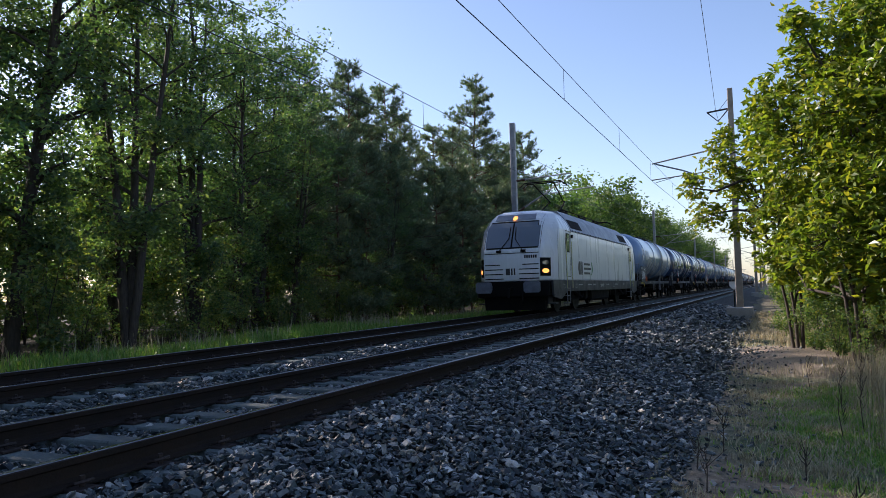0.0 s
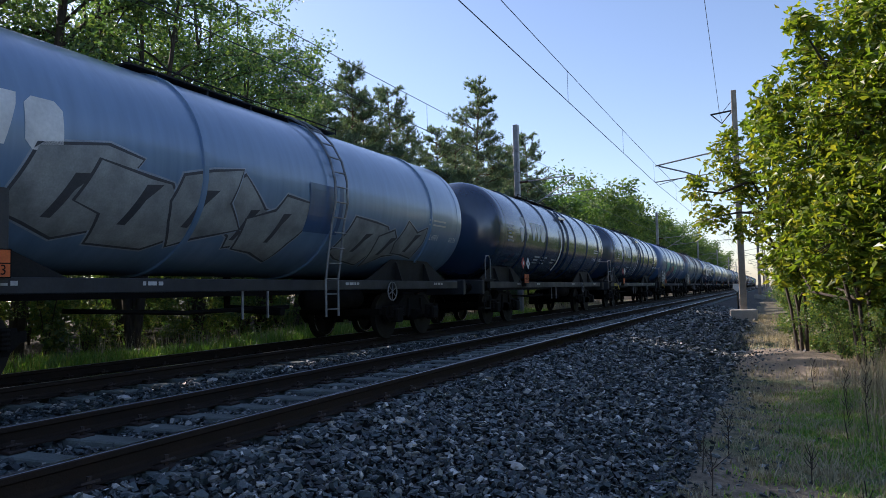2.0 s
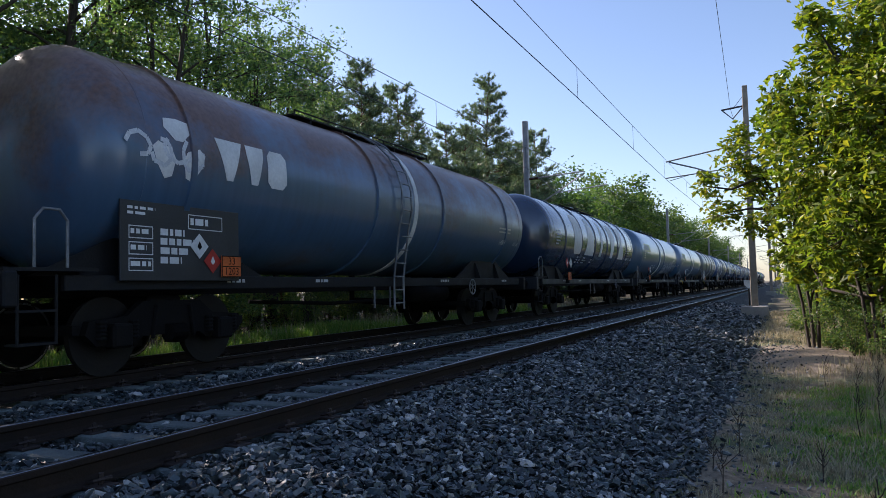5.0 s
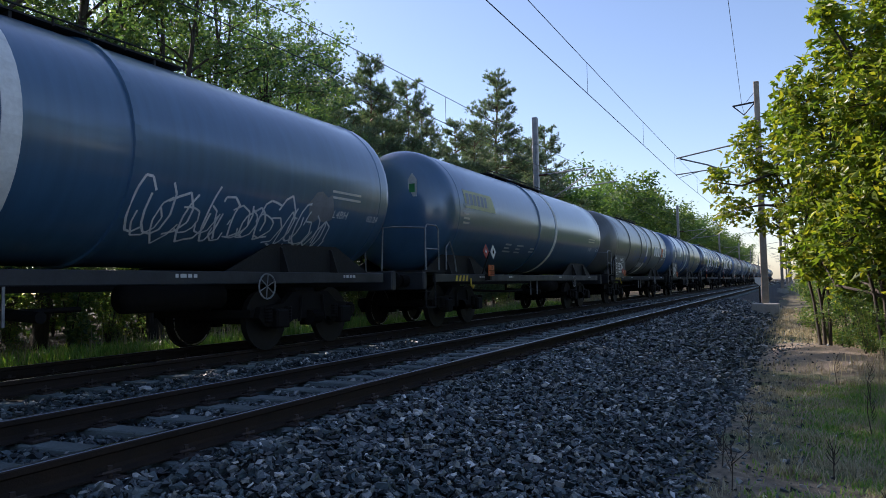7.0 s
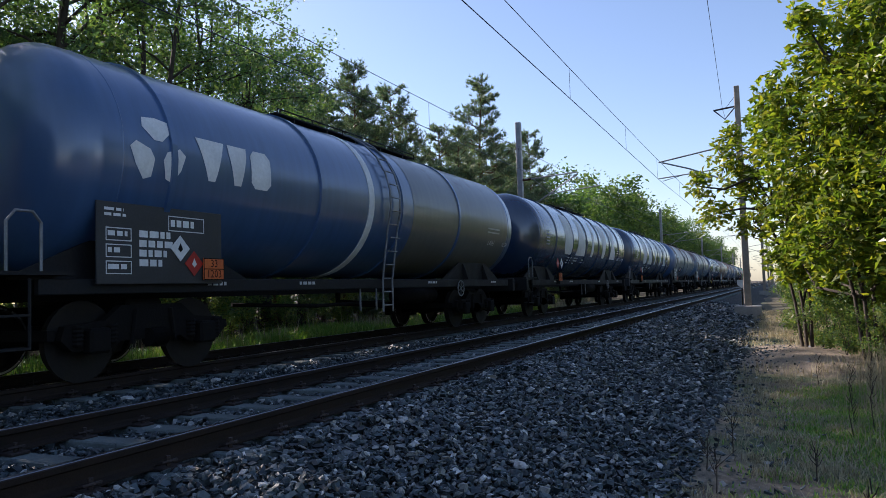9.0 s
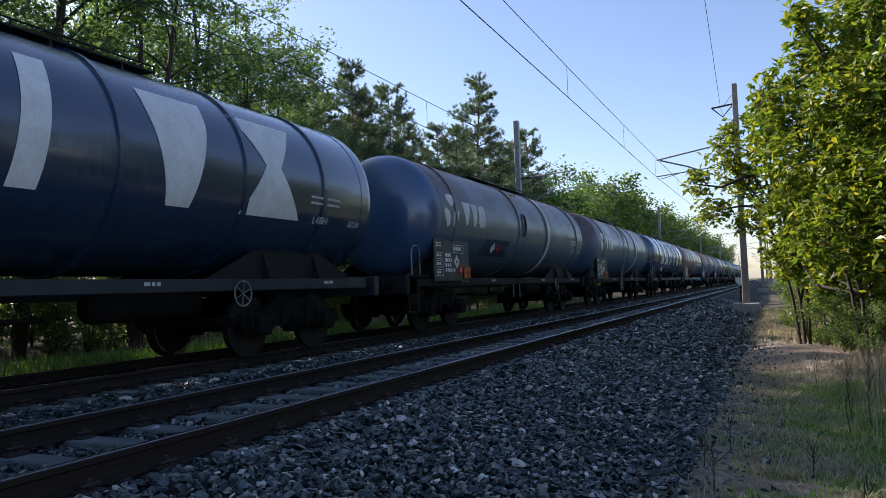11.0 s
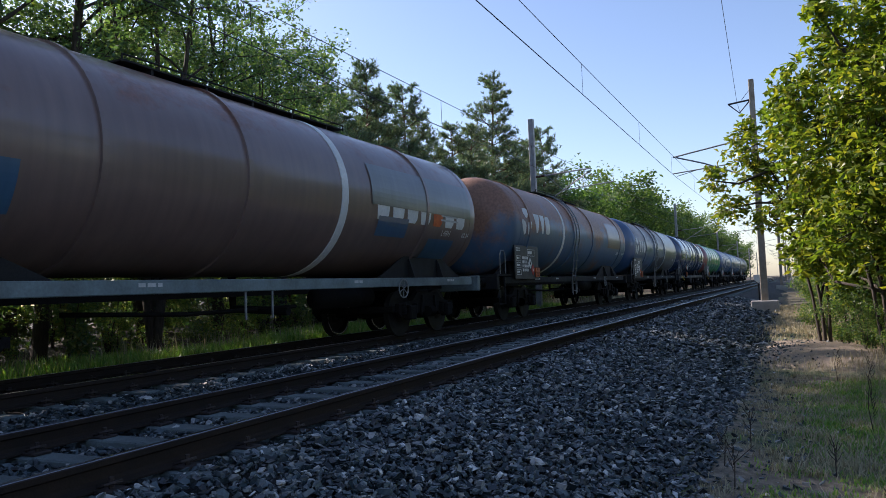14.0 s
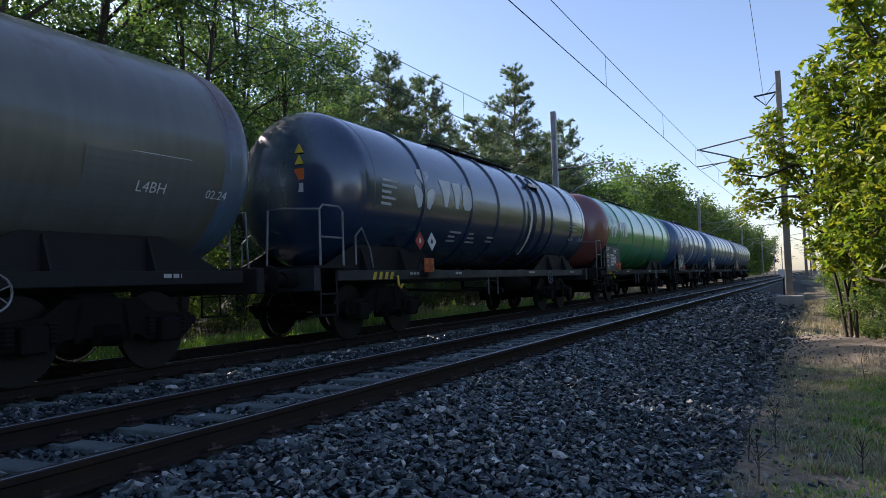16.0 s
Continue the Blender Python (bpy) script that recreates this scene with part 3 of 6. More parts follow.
def wires():
    ys = np.arange(-64, 380, 3.1)

    def line(x0, z, sag, name, label, stagger=0.0, r=0.009):
        pts = []
        for y in ys:
            u = ((y - 35.2) / 49.6) % 1.0
            side = 1 if int(math.floor((y - 35.2) / 49.6)) % 2 == 0 else -1
            pts.append((x0 + stagger * side * (1 - 2 * u), y, z - sag * 4 * u * (1 - u)))
        t = thing(name, label, "wire", "overhead wires", data=None)
        part("wire", tube(bmesh.new(), pts, r, 5), M_WIRE, t)
        return t, pts
    line(NEAR_X + 0.1, 5.72, 0.0, "contact_wire", "thin dark contact wire above the empty track", -0.2, 0.011)
    t, mess = line(NEAR_X + 0.1, 6.63, 0.12, "catenary_wire", "thin dark catenary wire with droppers above the empty track", -0.2)
    _, con = line(FAR_X, 5.42, 0.0, "contact_wire", "thin dark contact wire above the train", -0.2, 0.011)
    t2, mess2 = line(FAR_X, 6.3, 0.14, "catenary_wire", "thin dark catenary wire with droppers above the train", -0.2)
    for th, pts, low in ((t, mess, 5.72), (t2, mess2, 5.42)):
        y = 18.2 - 8 * 10
        while y < 300:
            u = np.array(pts)
            x, z = np.interp(y, u[:, 1], u[:, 0]), np.interp(y, u[:, 1], u[:, 2])
            if y > -60:
                part("dropper", tube(bmesh.new(), [(x, y, z), (x, y, low)], 0.006, 4), M_WIRE, th)
            y += 8.0
    f = thing("feeder_wire", "thin feeder wire hung from the mast brackets", "wire", "overhead wires")
    pts = [(-0.17, -14.3, 9.2), (-1.38, 21.4, 8.9), (-1.85, 35.3, 8.78)] + [(-1.85, 35.3 + 49.6 * k, 8.78) for k in range(1, 6)]
    part("wire", tube(bmesh.new(), pts, 0.009, 5), M_WIRE, f)


wires()


def track_sign():
    t = thing("track_sign", "small white track marker plate on a short post", "sign")
    t.location = (-1.55, 38.0, 0)
    part("post", tube(bmesh.new(), [(0, 0, -0.6), (0, 0, 1.0)], 0.03, 8), M_BLACK, t)
    part("plate", prism(bmesh.new(), [(-0.2, 1.0), (0.2, 1.0), (0.2, 0.78), (0, 0.6), (-0.2, 0.78)], "y", -0.05, -0.03), M_WHITE, t)


track_sign()


# ---- the train: tank wagons and a locomotive ----
R_TANK, Z_TANK = 1.46, 2.74
TANKS = {
    "slate": tank_mat("tank_slate_blue", (0.15, 0.255, 0.42), (0.18, 0.275, 0.41), 0.02, 0.1),
    "navy": tank_mat("tank_navy", (0.015, 0.037, 0.088), (0.021, 0.044, 0.09), 0.0, 0.05, rough=0.27),
    "blue": tank_mat("tank_blue", (0.04, 0.1, 0.24), (0.055, 0.11, 0.21), 0.05, 0.1),
    "steelblue": tank_mat("tank_steel_blue", (0.04, 0.11, 0.215), (0.055, 0.125, 0.205), 0.0, 0.05),
    "grey": tank_mat("tank_grey_brown", (0.145, 0.155, 0.145), (0.105, 0.11, 0.1), 0.12, 0.16, (0.1, 0.07, 0.05), 0.45),
    "bluerust": tank_mat("tank_blue_rusting", (0.06, 0.13, 0.24), (0.08, 0.13, 0.19), 0.19, 0.34, (0.1, 0.055, 0.04), blend=0.12),
    "rust": tank_mat("tank_brown_rust", (0.16, 0.1, 0.085), (0.2, 0.135, 0.115), 0.12, 0.25, (0.12, 0.05, 0.03), 0.55),
    "heavyrust": tank_mat("tank_blue_heavy_rust", (0.06, 0.13, 0.25), (0.09, 0.14, 0.2), 0.25, 0.4, (0.2, 0.1, 0.06), 0.5, 0.08),
    "purple": tank_mat("tank_purple_blue", (0.08, 0.15, 0.25), (0.1, 0.14, 0.19), 0.2, 0.42, (0.085, 0.056, 0.05), blend=0.17),
    "green": tank_mat("tank_green", (0.05, 0.34, 0.11), (0.06, 0.28, 0.1), 0.03, 0.1),
    "olive": tank_mat("tank_olive_grey", (0.15, 0.145, 0.115), (0.11, 0.105, 0.085), 0.12, 0.2, (0.09, 0.06, 0.045), 0.5),
    "red": tank_mat("tank_red_end", (0.28, 0.08, 0.07), (0.22, 0.075, 0.06), 0.05, 0.1),
}
FRAMES = {"dark": M_FRAME, "teal": mat("frame_teal_grey", (0.19, 0.25, 0.26), (0.12, 0.15, 0.155), 0.6, scale=2, fine=25), "grey": mat("frame_blue_grey", (0.024, 0.029, 0.038), (0.016, 0.019, 0.023), 0.55, scale=2, fine=25)}


def on_tank(bm, outline, grow=0.006, r=R_TANK, step=0.09):
    """A painted shape laid on the tank's near side: outline of (along, height over the tank's middle, along the skin)."""
    flat = bmesh.new()
    flat.faces.new([flat.verts.new((y, h, 0)) for y, h in outline])
    lo, hi = min(p[1] for p in outline), max(p[1] for p in outline)
    for k in range(int(math.floor(lo / step)) + 1, int(math.ceil(hi / step))):
        bmesh.ops.bisect_plane(flat, geom=flat.verts[:] + flat.edges[:] + flat.faces[:], plane_co=(0, k * step, 0), plane_no=(0, 1, 0))
    bmesh.ops.triangulate(flat, faces=flat.faces[:])
    made = {}
    for v in flat.verts:
        a = v.co.y / r
        made[v] = bm.verts.new(((r + grow) * math.cos(a), v.co.x, Z_TANK + (r + grow) * math.sin(a)))
    for f in flat.faces:
        bm.faces.new([made[v] for v in f.verts])
    flat.free()
    return bm


def tank_profile(y0, y1, r=R_TANK):
    d = 0.62
    prof = [(y0 + d * (1 - math.cos(t)), max(0.004, r * (math.sin(t) ** 0.8))) for t in (k / 9 * math.pi / 2 for k in range(10))]
    n = 8
    mid = [(y0 + d + (y1 - y0 - 2 * d) * k / n, r) for k in range(1, n)]
    return prof + mid + [(y0 + y1 - y, q) for y, q in prof[::-1]]


def wheel_meshes(r):
    bm = bmesh.new()
    lathe(bm, [(-0.02, 0.02), (-0.03, 0.14), (0.02, 0.18), (0.03, r * 0.78), (-0.045, r * 0.84), (-0.05, r - 0.005), (0.055, r + 0.005), (0.06, r + 0.03), (0.085, r + 0.03), (0.085, r * 0.8), (0.07, 0.2), (0.1, 0.02)], 28)
    bmesh.ops.rotate(bm, verts=bm.verts, cent=(0, 0, 0), matrix=Matrix.Rotation(radians(90), 3, "Z"))
    w = bpy.data.meshes.new("wheel")
    bm.to_mesh(w)
    bm.free()
    w.materials.append(M_WHEEL)
    bm = bmesh.new()
    lathe(bm, [(-0.056, r - 0.045), (-0.056, r - 0.02), (-0.051, r - 0.02), (-0.051, r - 0.045)], 28, close=True)
    bmesh.ops.rotate(bm, verts=bm.verts, cent=(0, 0, 0), matrix=Matrix.Rotation(radians(90), 3, "Z"))
    t = bpy.data.meshes.new("rim")
    bm.to_mesh(t)
    bm.free()
    t.materials.append(M_TREAD)
    return w, t


WHEEL_W = wheel_meshes(0.46)
WHEEL_L = wheel_meshes(0.62)


def keep(name, bm, material):
    me = bpy.data.meshes.new(name)
    bm.to_mesh(me)
    bm.free()
    me.materials.append(material)
    return me


def side_frame_mesh(s):
    bm = bmesh.new()
    prism(bm, [(-1.35, 0.5), (-1.2, 0.36), (-0.62, 0.36), (-0.5, 0.44), (0.5, 0.44), (0.62, 0.36), (1.2, 0.36), (1.35, 0.5), (1.3, 0.66), (0.75, 0.7), (0.5, 0.88), (-0.5, 0.88), (-0.75, 0.7), (-1.3, 0.66)], "x", s * 0.97, s * 1.07)
    for y in (-0.9, 0.9):
        box(bm, *sorted((s * 1.0, s * 1.2)), y - 0.15, y + 0.15, 0.32, 0.62, 0.03)
        lathe(bm, [(-0.13, 0.001), (-0.13, 0.12), (0.13, 0.12), (0.13, 0.001)], 14, s * 1.12, 0.46)
        for o in (-0.24, 0.24):
            lathe_z(bm, s * 1.08, y + o, 0.42, 0.66, 0.075)
    for y in (-0.36, 0.36):
        tube(bm, [(s * 1.09, y, 0.4), (s * 1.09, y * 0.8, 0.82)], 0.03, 5)
    return bm


def lathe_z(bm, x, y, z0, z1, r):
    """A coil spring read as stacked turns."""
    n = 5
    pts = []
    for k in range(n * 2 + 1):
        z = z0 + (z1 - z0) * k / (n * 2)
        pts.append((z, r * (1.0 if k % 2 else 0.82)))
    rows = [[bm.verts.new((x + q * math.cos(a), y + q * math.sin(a), z)) for a in (2 * math.pi * i / 8 for i in range(8))] for z, q in pts]
    for u, w in zip(rows, rows[1:]):
        for k in range(8):
            bm.faces.new((u[k], u[(k + 1) % 8], w[(k + 1) % 8], w[k]))


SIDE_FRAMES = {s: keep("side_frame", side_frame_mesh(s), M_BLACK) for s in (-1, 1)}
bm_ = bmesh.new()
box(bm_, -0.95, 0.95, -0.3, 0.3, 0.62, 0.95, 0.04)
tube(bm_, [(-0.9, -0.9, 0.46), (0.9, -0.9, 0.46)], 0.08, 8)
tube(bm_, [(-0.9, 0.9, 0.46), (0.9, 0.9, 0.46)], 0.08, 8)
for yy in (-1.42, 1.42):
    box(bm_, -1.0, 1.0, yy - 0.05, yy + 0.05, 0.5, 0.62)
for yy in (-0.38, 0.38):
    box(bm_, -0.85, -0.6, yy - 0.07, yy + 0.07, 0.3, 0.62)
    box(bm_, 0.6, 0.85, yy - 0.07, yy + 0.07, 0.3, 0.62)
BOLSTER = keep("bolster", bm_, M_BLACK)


def bogie(parent, y):
    b = part("bogie", BOLSTER, None, parent, "two-axle freight bogie black with grime")
    b.location = (0, y, 0)
    for s in (-1, 1):
        part("side_frame", SIDE_FRAMES[s], None, b)
        for wy in (-0.9, 0.9):
            w = part("wheel", WHEEL_W[0], None, b)
            w.location, w.rotation_euler = (s * 0.76, wy, 0.46), (0, 0, 0 if s < 0 else math.pi)
            w2 = part("rim", WHEEL_W[1], None, b, "polished steel rim edge")
            w2.location, w2.rotation_euler = (s * 0.76, wy, 0.46), (0, 0, 0 if s < 0 else math.pi)


def buffer_mesh(d):
    bm = bmesh.new()
    lathe(bm, [(0, 0.001), (0, 0.13), (d * 0.28, 0.13), (d * 0.28, 0.09), (d * 0.5, 0.09), (d * 0.56, 0.22), (d * 0.6, 0.22), (d * 0.62, 0.001)], 16)
    return bm


BUFFERS = {d: keep("buffer", buffer_mesh(d), M_BLACK) for d in (-1.0, 1.0)}


def bars(bm, x, y0, z0, rows, rnd, h=0.05, gap=0.035, width=0.5):
    """Unreadable lines of writing as plain bars on a plate that faces sideways."""
    z = z0
    for k in range(rows):
        w, y = width * rnd.uniform(0.55, 1.0), y0
        while y < y0 + w:
            d = rnd.uniform(0.05, 0.16)
            e = min(y + d, y0 + w)
            bm.faces.new([bm.verts.new(p) for p in ((x, y, z), (x, e, z), (x, e, z - h), (x, y, z - h))])
            y = e + 0.03
        z -= h + gap
    return bm


def frame_box(bm, x, y0, y1, z0, z1, w=0.012):
    for a, b, c, d in ((y0, y1, z0, z0 + w), (y0, y1, z1 - w, z1), (y0, y0 + w, z0 + w, z1 - w), (y1 - w, y1, z0 + w, z1 - w)):
        bm.faces.new([bm.verts.new(p) for p in ((x, a, c), (x, b, c), (x, b, d), (x, a, d))])


def diamond(x, y, z, s, material, parent, label):
    bm = bmesh.new()
    prism(bm, [(y - s, z), (y, z - s), (y + s, z), (y, z + s)], "x", x, x + 0.008)
    d = part("placard", bm, material, parent, label)
    bm = bmesh.new()
    inner = M_WHITE if material is not M_WHITE else M_BLACK
    prism(bm, [(y - s * 0.25, z - s * 0.05), (y, z - s * 0.3), (y + s * 0.25, z - s * 0.05), (y, z + s * 0.4)], "x", x + 0.008, x + 0.011)
    part("symbol", bm, inner, d)


HAZ1, HAZ2 = text_mesh("33", 0.15, M_BLACK), text_mesh("1203", 0.15, M_BLACK)
CODE1, CODE2 = text_mesh("L4BH", 0.2, M_WHITE), text_mesh("02.24", 0.17, M_WHITE)


def side_text(me, x, y, z, parent, tilt=0.0):
    o = part("writing", me, None, parent)
    o.matrix_basis = Matrix(((0, 0, 1, x), (1, 0, 0, y), (0, 1, 0, z), (0, 0, 0, 1))) @ pose(0, 0, 0, -tilt)
    return o


def hazard_plate(parent, x, y, z):
    bm = box(bmesh.new(), x, x + 0.02, y - 0.2, y + 0.2, z - 0.15, z + 0.15, 0.004)
    p = part("hazard_plate", bm, M_ORANGE, parent, "orange hazard number plate")
    bm = bmesh.new()
    frame_box(bm, x + 0.022, y - 0.2, y + 0.2, z - 0.15, z + 0.15, 0.012)
    bm.faces.new([bm.verts.new(q) for q in ((x + 0.022, y - 0.19, z - 0.006), (x + 0.022, y + 0.19, z - 0.006), (x + 0.022, y + 0.19, z + 0.006), (x + 0.022, y - 0.19, z + 0.006))])
    part("border", bm, M_BLACK, p)
    side_text(HAZ1, x + 0.024, y, z + 0.072, p)
    side_text(HAZ2, x + 0.024, y, z - 0.072, p)


def small_mark(letter, y, z, s):
    """The house mark: three curved lobes round a middle."""
    for k in range(3):
        a = math.pi / 2 + k * 2 * math.pi / 3
        pts = []
        for rr, da in ((0.3, -0.5), (0.8, -0.72), (1.0, -0.5), (0.94, 0.0), (1.0, 0.5), (0.8, 0.72), (0.3, 0.5)):
            pts.append((y + s * rr * math.cos(a + da), z + s * rr * math.sin(a + da)))
        letter(pts)


def slabs(letter, y, z, h, widths, gap):
    """A maker's lettering as plain slabs of its height and rhythm."""
    for kind, w in widths:
        c = min(w, h) * 0.2
        pts = {"v": [(y, z + h), (y + w, z + h), (y + w * 0.62, z), (y + w * 0.38, z)],
               "t": [(y + w * 0.06, z + h), (y + w * 0.94, z + h), (y + w * 0.9, z + h * 0.76), (y + w * 0.62, z), (y + w * 0.3, z), (y + w * 0.08, z + h * 0.76)],
               "a": [(y, z), (y + w, z), (y + w * 0.64, z + h), (y + w * 0.36, z + h)],
               "i": [(y, z), (y + w * 0.6, z), (y + w, z + h), (y + w * 0.4, z + h)],
               "x": [(y, z), (y + w, z), (y + w * 0.62, z + h * 0.5), (y + w, z + h), (y, z + h), (y + w * 0.38, z + h * 0.5)],
               "g": [(y + c, z), (y + w - c, z), (y + w, z + c), (y + w, z + h - c), (y + w - c, z + h), (y + c, z + h), (y, z + h - c), (y, z + c)]}[kind]
        letter(pts)
        y += w + gap


def throw_up(y, z, w, h, rnd):
    """A sprayed piece: fat jagged lobes, no lettering. Gives meshes for its halo, its outline and its fill."""
    n = max(2, int(w / 0.85))
    out = [bmesh.new() for _ in range(3)]
    for k in range(n):
        cy, cz, a = y + w * (k + 0.5) / n, z + h * rnd.uniform(0.42, 0.58), w / n * 0.95
        lean = rnd.uniform(-0.5, 0.9)
        ring = [(a * math.cos(t) * q + lean * h / 2 * math.sin(t) * q * 0.6, h / 2 * math.sin(t) * q) for t, q in ((2 * math.pi * (i + rnd.uniform(0, 0.6)) / 9, rnd.uniform(0.42, 1.2)) for i in range(9))]
        for bm, d, grow in zip(out, (0.075, 0.045, 0.0), (0.004, 0.006, 0.008)):
            on_tank(bm, [(cy + p + d * p / math.hypot(p, q), cz + q + d * q / math.hypot(p, q)) for p, q in ring], grow + 0.0025 * k)
        gash = [(cy + a * u, cz + h * v) for u, v in ((-0.25, -0.2), (0.02, 0.2), (0.3, 0.22), (0.06, 0.06), (-0.12, -0.2))]
        on_tank(out[1], gash, 0.0095 + 0.0025 * k)
    return out


def squiggle(bm, y, z, w, h, rnd, thick=0.03):
    """Sprayed scrawl: overlapping loops of paint, no lettering."""
    n = int(w / 0.3)
    for k in range(n):
        cy, cz = y + w * (k + 0.5) / n + rnd.uniform(-0.06, 0.06), z + h * 0.5 + rnd.uniform(-0.1, 0.1) * h
        a, b, t0 = w / n * rnd.uniform(0.45, 0.85), h * rnd.uniform(0.25, 0.5), rnd.uniform(0, 6)
        m = rnd.choice((5, 7, 9))
        pts = [(cy + a * math.cos(t0 + 5.2 * i / m), cz + b * math.sin(t0 + 5.2 * i / m) * rnd.uniform(0.75, 1.2)) for i in range(m)]
        for (p, q), (r, s) in zip(pts, pts[1:]):
            d = math.hypot(r - p, s - q) or 1
            ny, nz = -(s - q) / d * thick / 2, (r - p) / d * thick / 2
            bm.faces.new([bm.verts.new(((R_TANK + 0.007) * math.cos(v / R_TANK), u, Z_TANK + (R_TANK + 0.007) * math.sin(v / R_TANK))) for u, v in ((p + ny, q + nz), (r + ny, s + nz), (r - ny, s - nz), (p - ny, q - nz))])
    return bm


M_SPRAY_F = mat("spray_grey_fill", (0.17, 0.18, 0.2), (0.24, 0.25, 0.28), 0.55, scale=3, bump=0)
M_SPRAY_W = mat("spray_white", (0.78, 0.8, 0.82), (0.6, 0.62, 0.66), 0.6, scale=3, bump=0)
M_SPRAY_D = mat("spray_dark_grey", (0.05, 0.055, 0.065), (0.08, 0.08, 0.09), 0.6, scale=3, bump=0)
M_SPRAY_G = mat("spray_green", (0.12, 0.5, 0.32), (0.2, 0.6, 0.42), 0.6, scale=3, bump=0)
M_SPRAY_R = mat("spray_red", (0.32, 0.12, 0.09), (0.22, 0.09, 0.07), 0.6, scale=3, bump=0)
M_SPRAY_B = mat("spray_blue", (0.06, 0.1, 0.32), (0.06, 0.1, 0.24), 0.6, scale=3, bump=0)
M_SPRAY_H = mat("spray_pale_blue", (0.36, 0.42, 0.5), (0.28, 0.33, 0.4), 0.6, scale=3, bump=0)
M_SPRAY_K = mat("spray_silver_grey", (0.36, 0.38, 0.38), (0.2, 0.21, 0.21), 0.5, scale=2.5, bump=0)
SPRAY = {"h": M_SPRAY_H, "k": M_SPRAY_K, "w": M_SPRAY_W, "d": M_SPRAY_D, "g": M_SPRAY_G, "r": M_SPRAY_R, "b": M_SPRAY_B, "f": M_SPRAY_F}


def tank_wagon(s0, s1, tank, label, rings=(), band=(), logo="", board=True, frame_kind="dark", ladder=None, spray=(), walk_top=True, stripe=None, end=None, plates=(), zone=None, mark=2.85, rails=False, lead=1.4, drop=0.22, end_steps=False, warn="", hole=None):
    """A bogie tank wagon. Along its own y, the leading end is at -length/2; its near side is +x. rings, band, ladder ... lie along it from the leading end, 0 to 1."""
    L = s1 - s0 - 0.1
    rnd = random.Random(int(s0 * 10))
    w = thing("tank_wagon", label, "tank wagon", "wagons of the freight train")
    h, tm, fm = L / 2, TANKS[tank], FRAMES[frame_kind]
    ya, yb = -h + lead, h - 0.5

    def at(u):
        # up to 1: a share of the tank; above: metres from the wagon's front
        return ya + (yb - ya) * u if u <= 1 else u - h - 0.05
    bm = lathe(bmesh.new(), tank_profile(ya, yb), 48, 0, Z_TANK)
    tk = part("tank", bm, tm, w, smooth=True)
    for u in rings:
        y = at(u)
        bm = lathe(bmesh.new(), [(y - 0.05, R_TANK - 0.01), (y - 0.045, R_TANK + 0.035), (y + 0.045, R_TANK + 0.035), (y + 0.05, R_TANK - 0.01)], 48, 0, Z_TANK)
        part("hoop", bm, tm, tk, smooth=False)
    for u, wd in band:
        y = at(u)
        bm = lathe(bmesh.new(), [(y - wd / 2, R_TANK - 0.01), (y - wd / 2, R_TANK + 0.012), (y + wd / 2, R_TANK + 0.012), (y + wd / 2, R_TANK - 0.01)], 48, 0, Z_TANK)
        part("band", bm, M_WHITE, tk, "off-white painted band round the tank")
    # weld seams and end rims
    for u in (0.055, 0.945):
        y = at(u)
        part("seam", lathe(bmesh.new(), [(y - 0.012, R_TANK), (y, R_TANK + 0.007), (y + 0.012, R_TANK)], 48, 0, Z_TANK), tm, tk)
    if end:
        prof = [(y - 0.004, r + 0.006) for y, r in tank_profile(ya, yb)[:10]]
        part("end_cap", lathe(bmesh.new(), prof, 48, 0, Z_TANK), TANKS[end], tk, "tank end of another colour", smooth=True)
    if zone:
        u0, u1, key = zone
        part("repaint_zone", lathe(bmesh.new(), [(at(u0), R_TANK + 0.005), (at(u1), R_TANK + 0.005)], 40, 0, Z_TANK, -1.2, 2.6), TANKS[key], tk, "shell section bleached to bare primer", smooth=True)
    # top walkway, manhole
    m = part("manhole", lathe_up(0, at(0.5), Z_TANK + R_TANK - 0.08, Z_TANK + R_TANK + 0.12, 0.3), tm, tk)
    if walk_top:
        y0, y1 = at(0.33), at(0.68)
        bm = box(bmesh.new(), -0.5, 0.5, y0, y1, Z_TANK + R_TANK + 0.0, Z_TANK + R_TANK + 0.025)
        for k in range(5):
            y = y0 + (y1 - y0) * (k + 0.5) / 5
            box(bm, -0.48, 0.48, y - 0.02, y + 0.02, Z_TANK + R_TANK - 0.12, Z_TANK + R_TANK)
        part("walkway", bm, M_FRAME, w, "dark grating walkway on top of the tank")
        bm = bmesh.new()
        for k in range(6):
            y = y0 + (y1 - y0) * k / 5
            tube(bm, [(0.5, y, Z_TANK + R_TANK - 0.02), (0.5, y, Z_TANK + R_TANK + 0.09)], 0.014, 5)
        tube(bm, [(0.5, y0, Z_TANK + R_TANK + 0.09), (0.5, y1, Z_TANK + R_TANK + 0.09)], 0.014, 5)
        part("handrail", bm, M_FRAME, w)
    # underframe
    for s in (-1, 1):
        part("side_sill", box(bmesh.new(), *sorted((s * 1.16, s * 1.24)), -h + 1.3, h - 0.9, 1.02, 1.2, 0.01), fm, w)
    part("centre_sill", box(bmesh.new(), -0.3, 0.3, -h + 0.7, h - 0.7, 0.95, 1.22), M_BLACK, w)
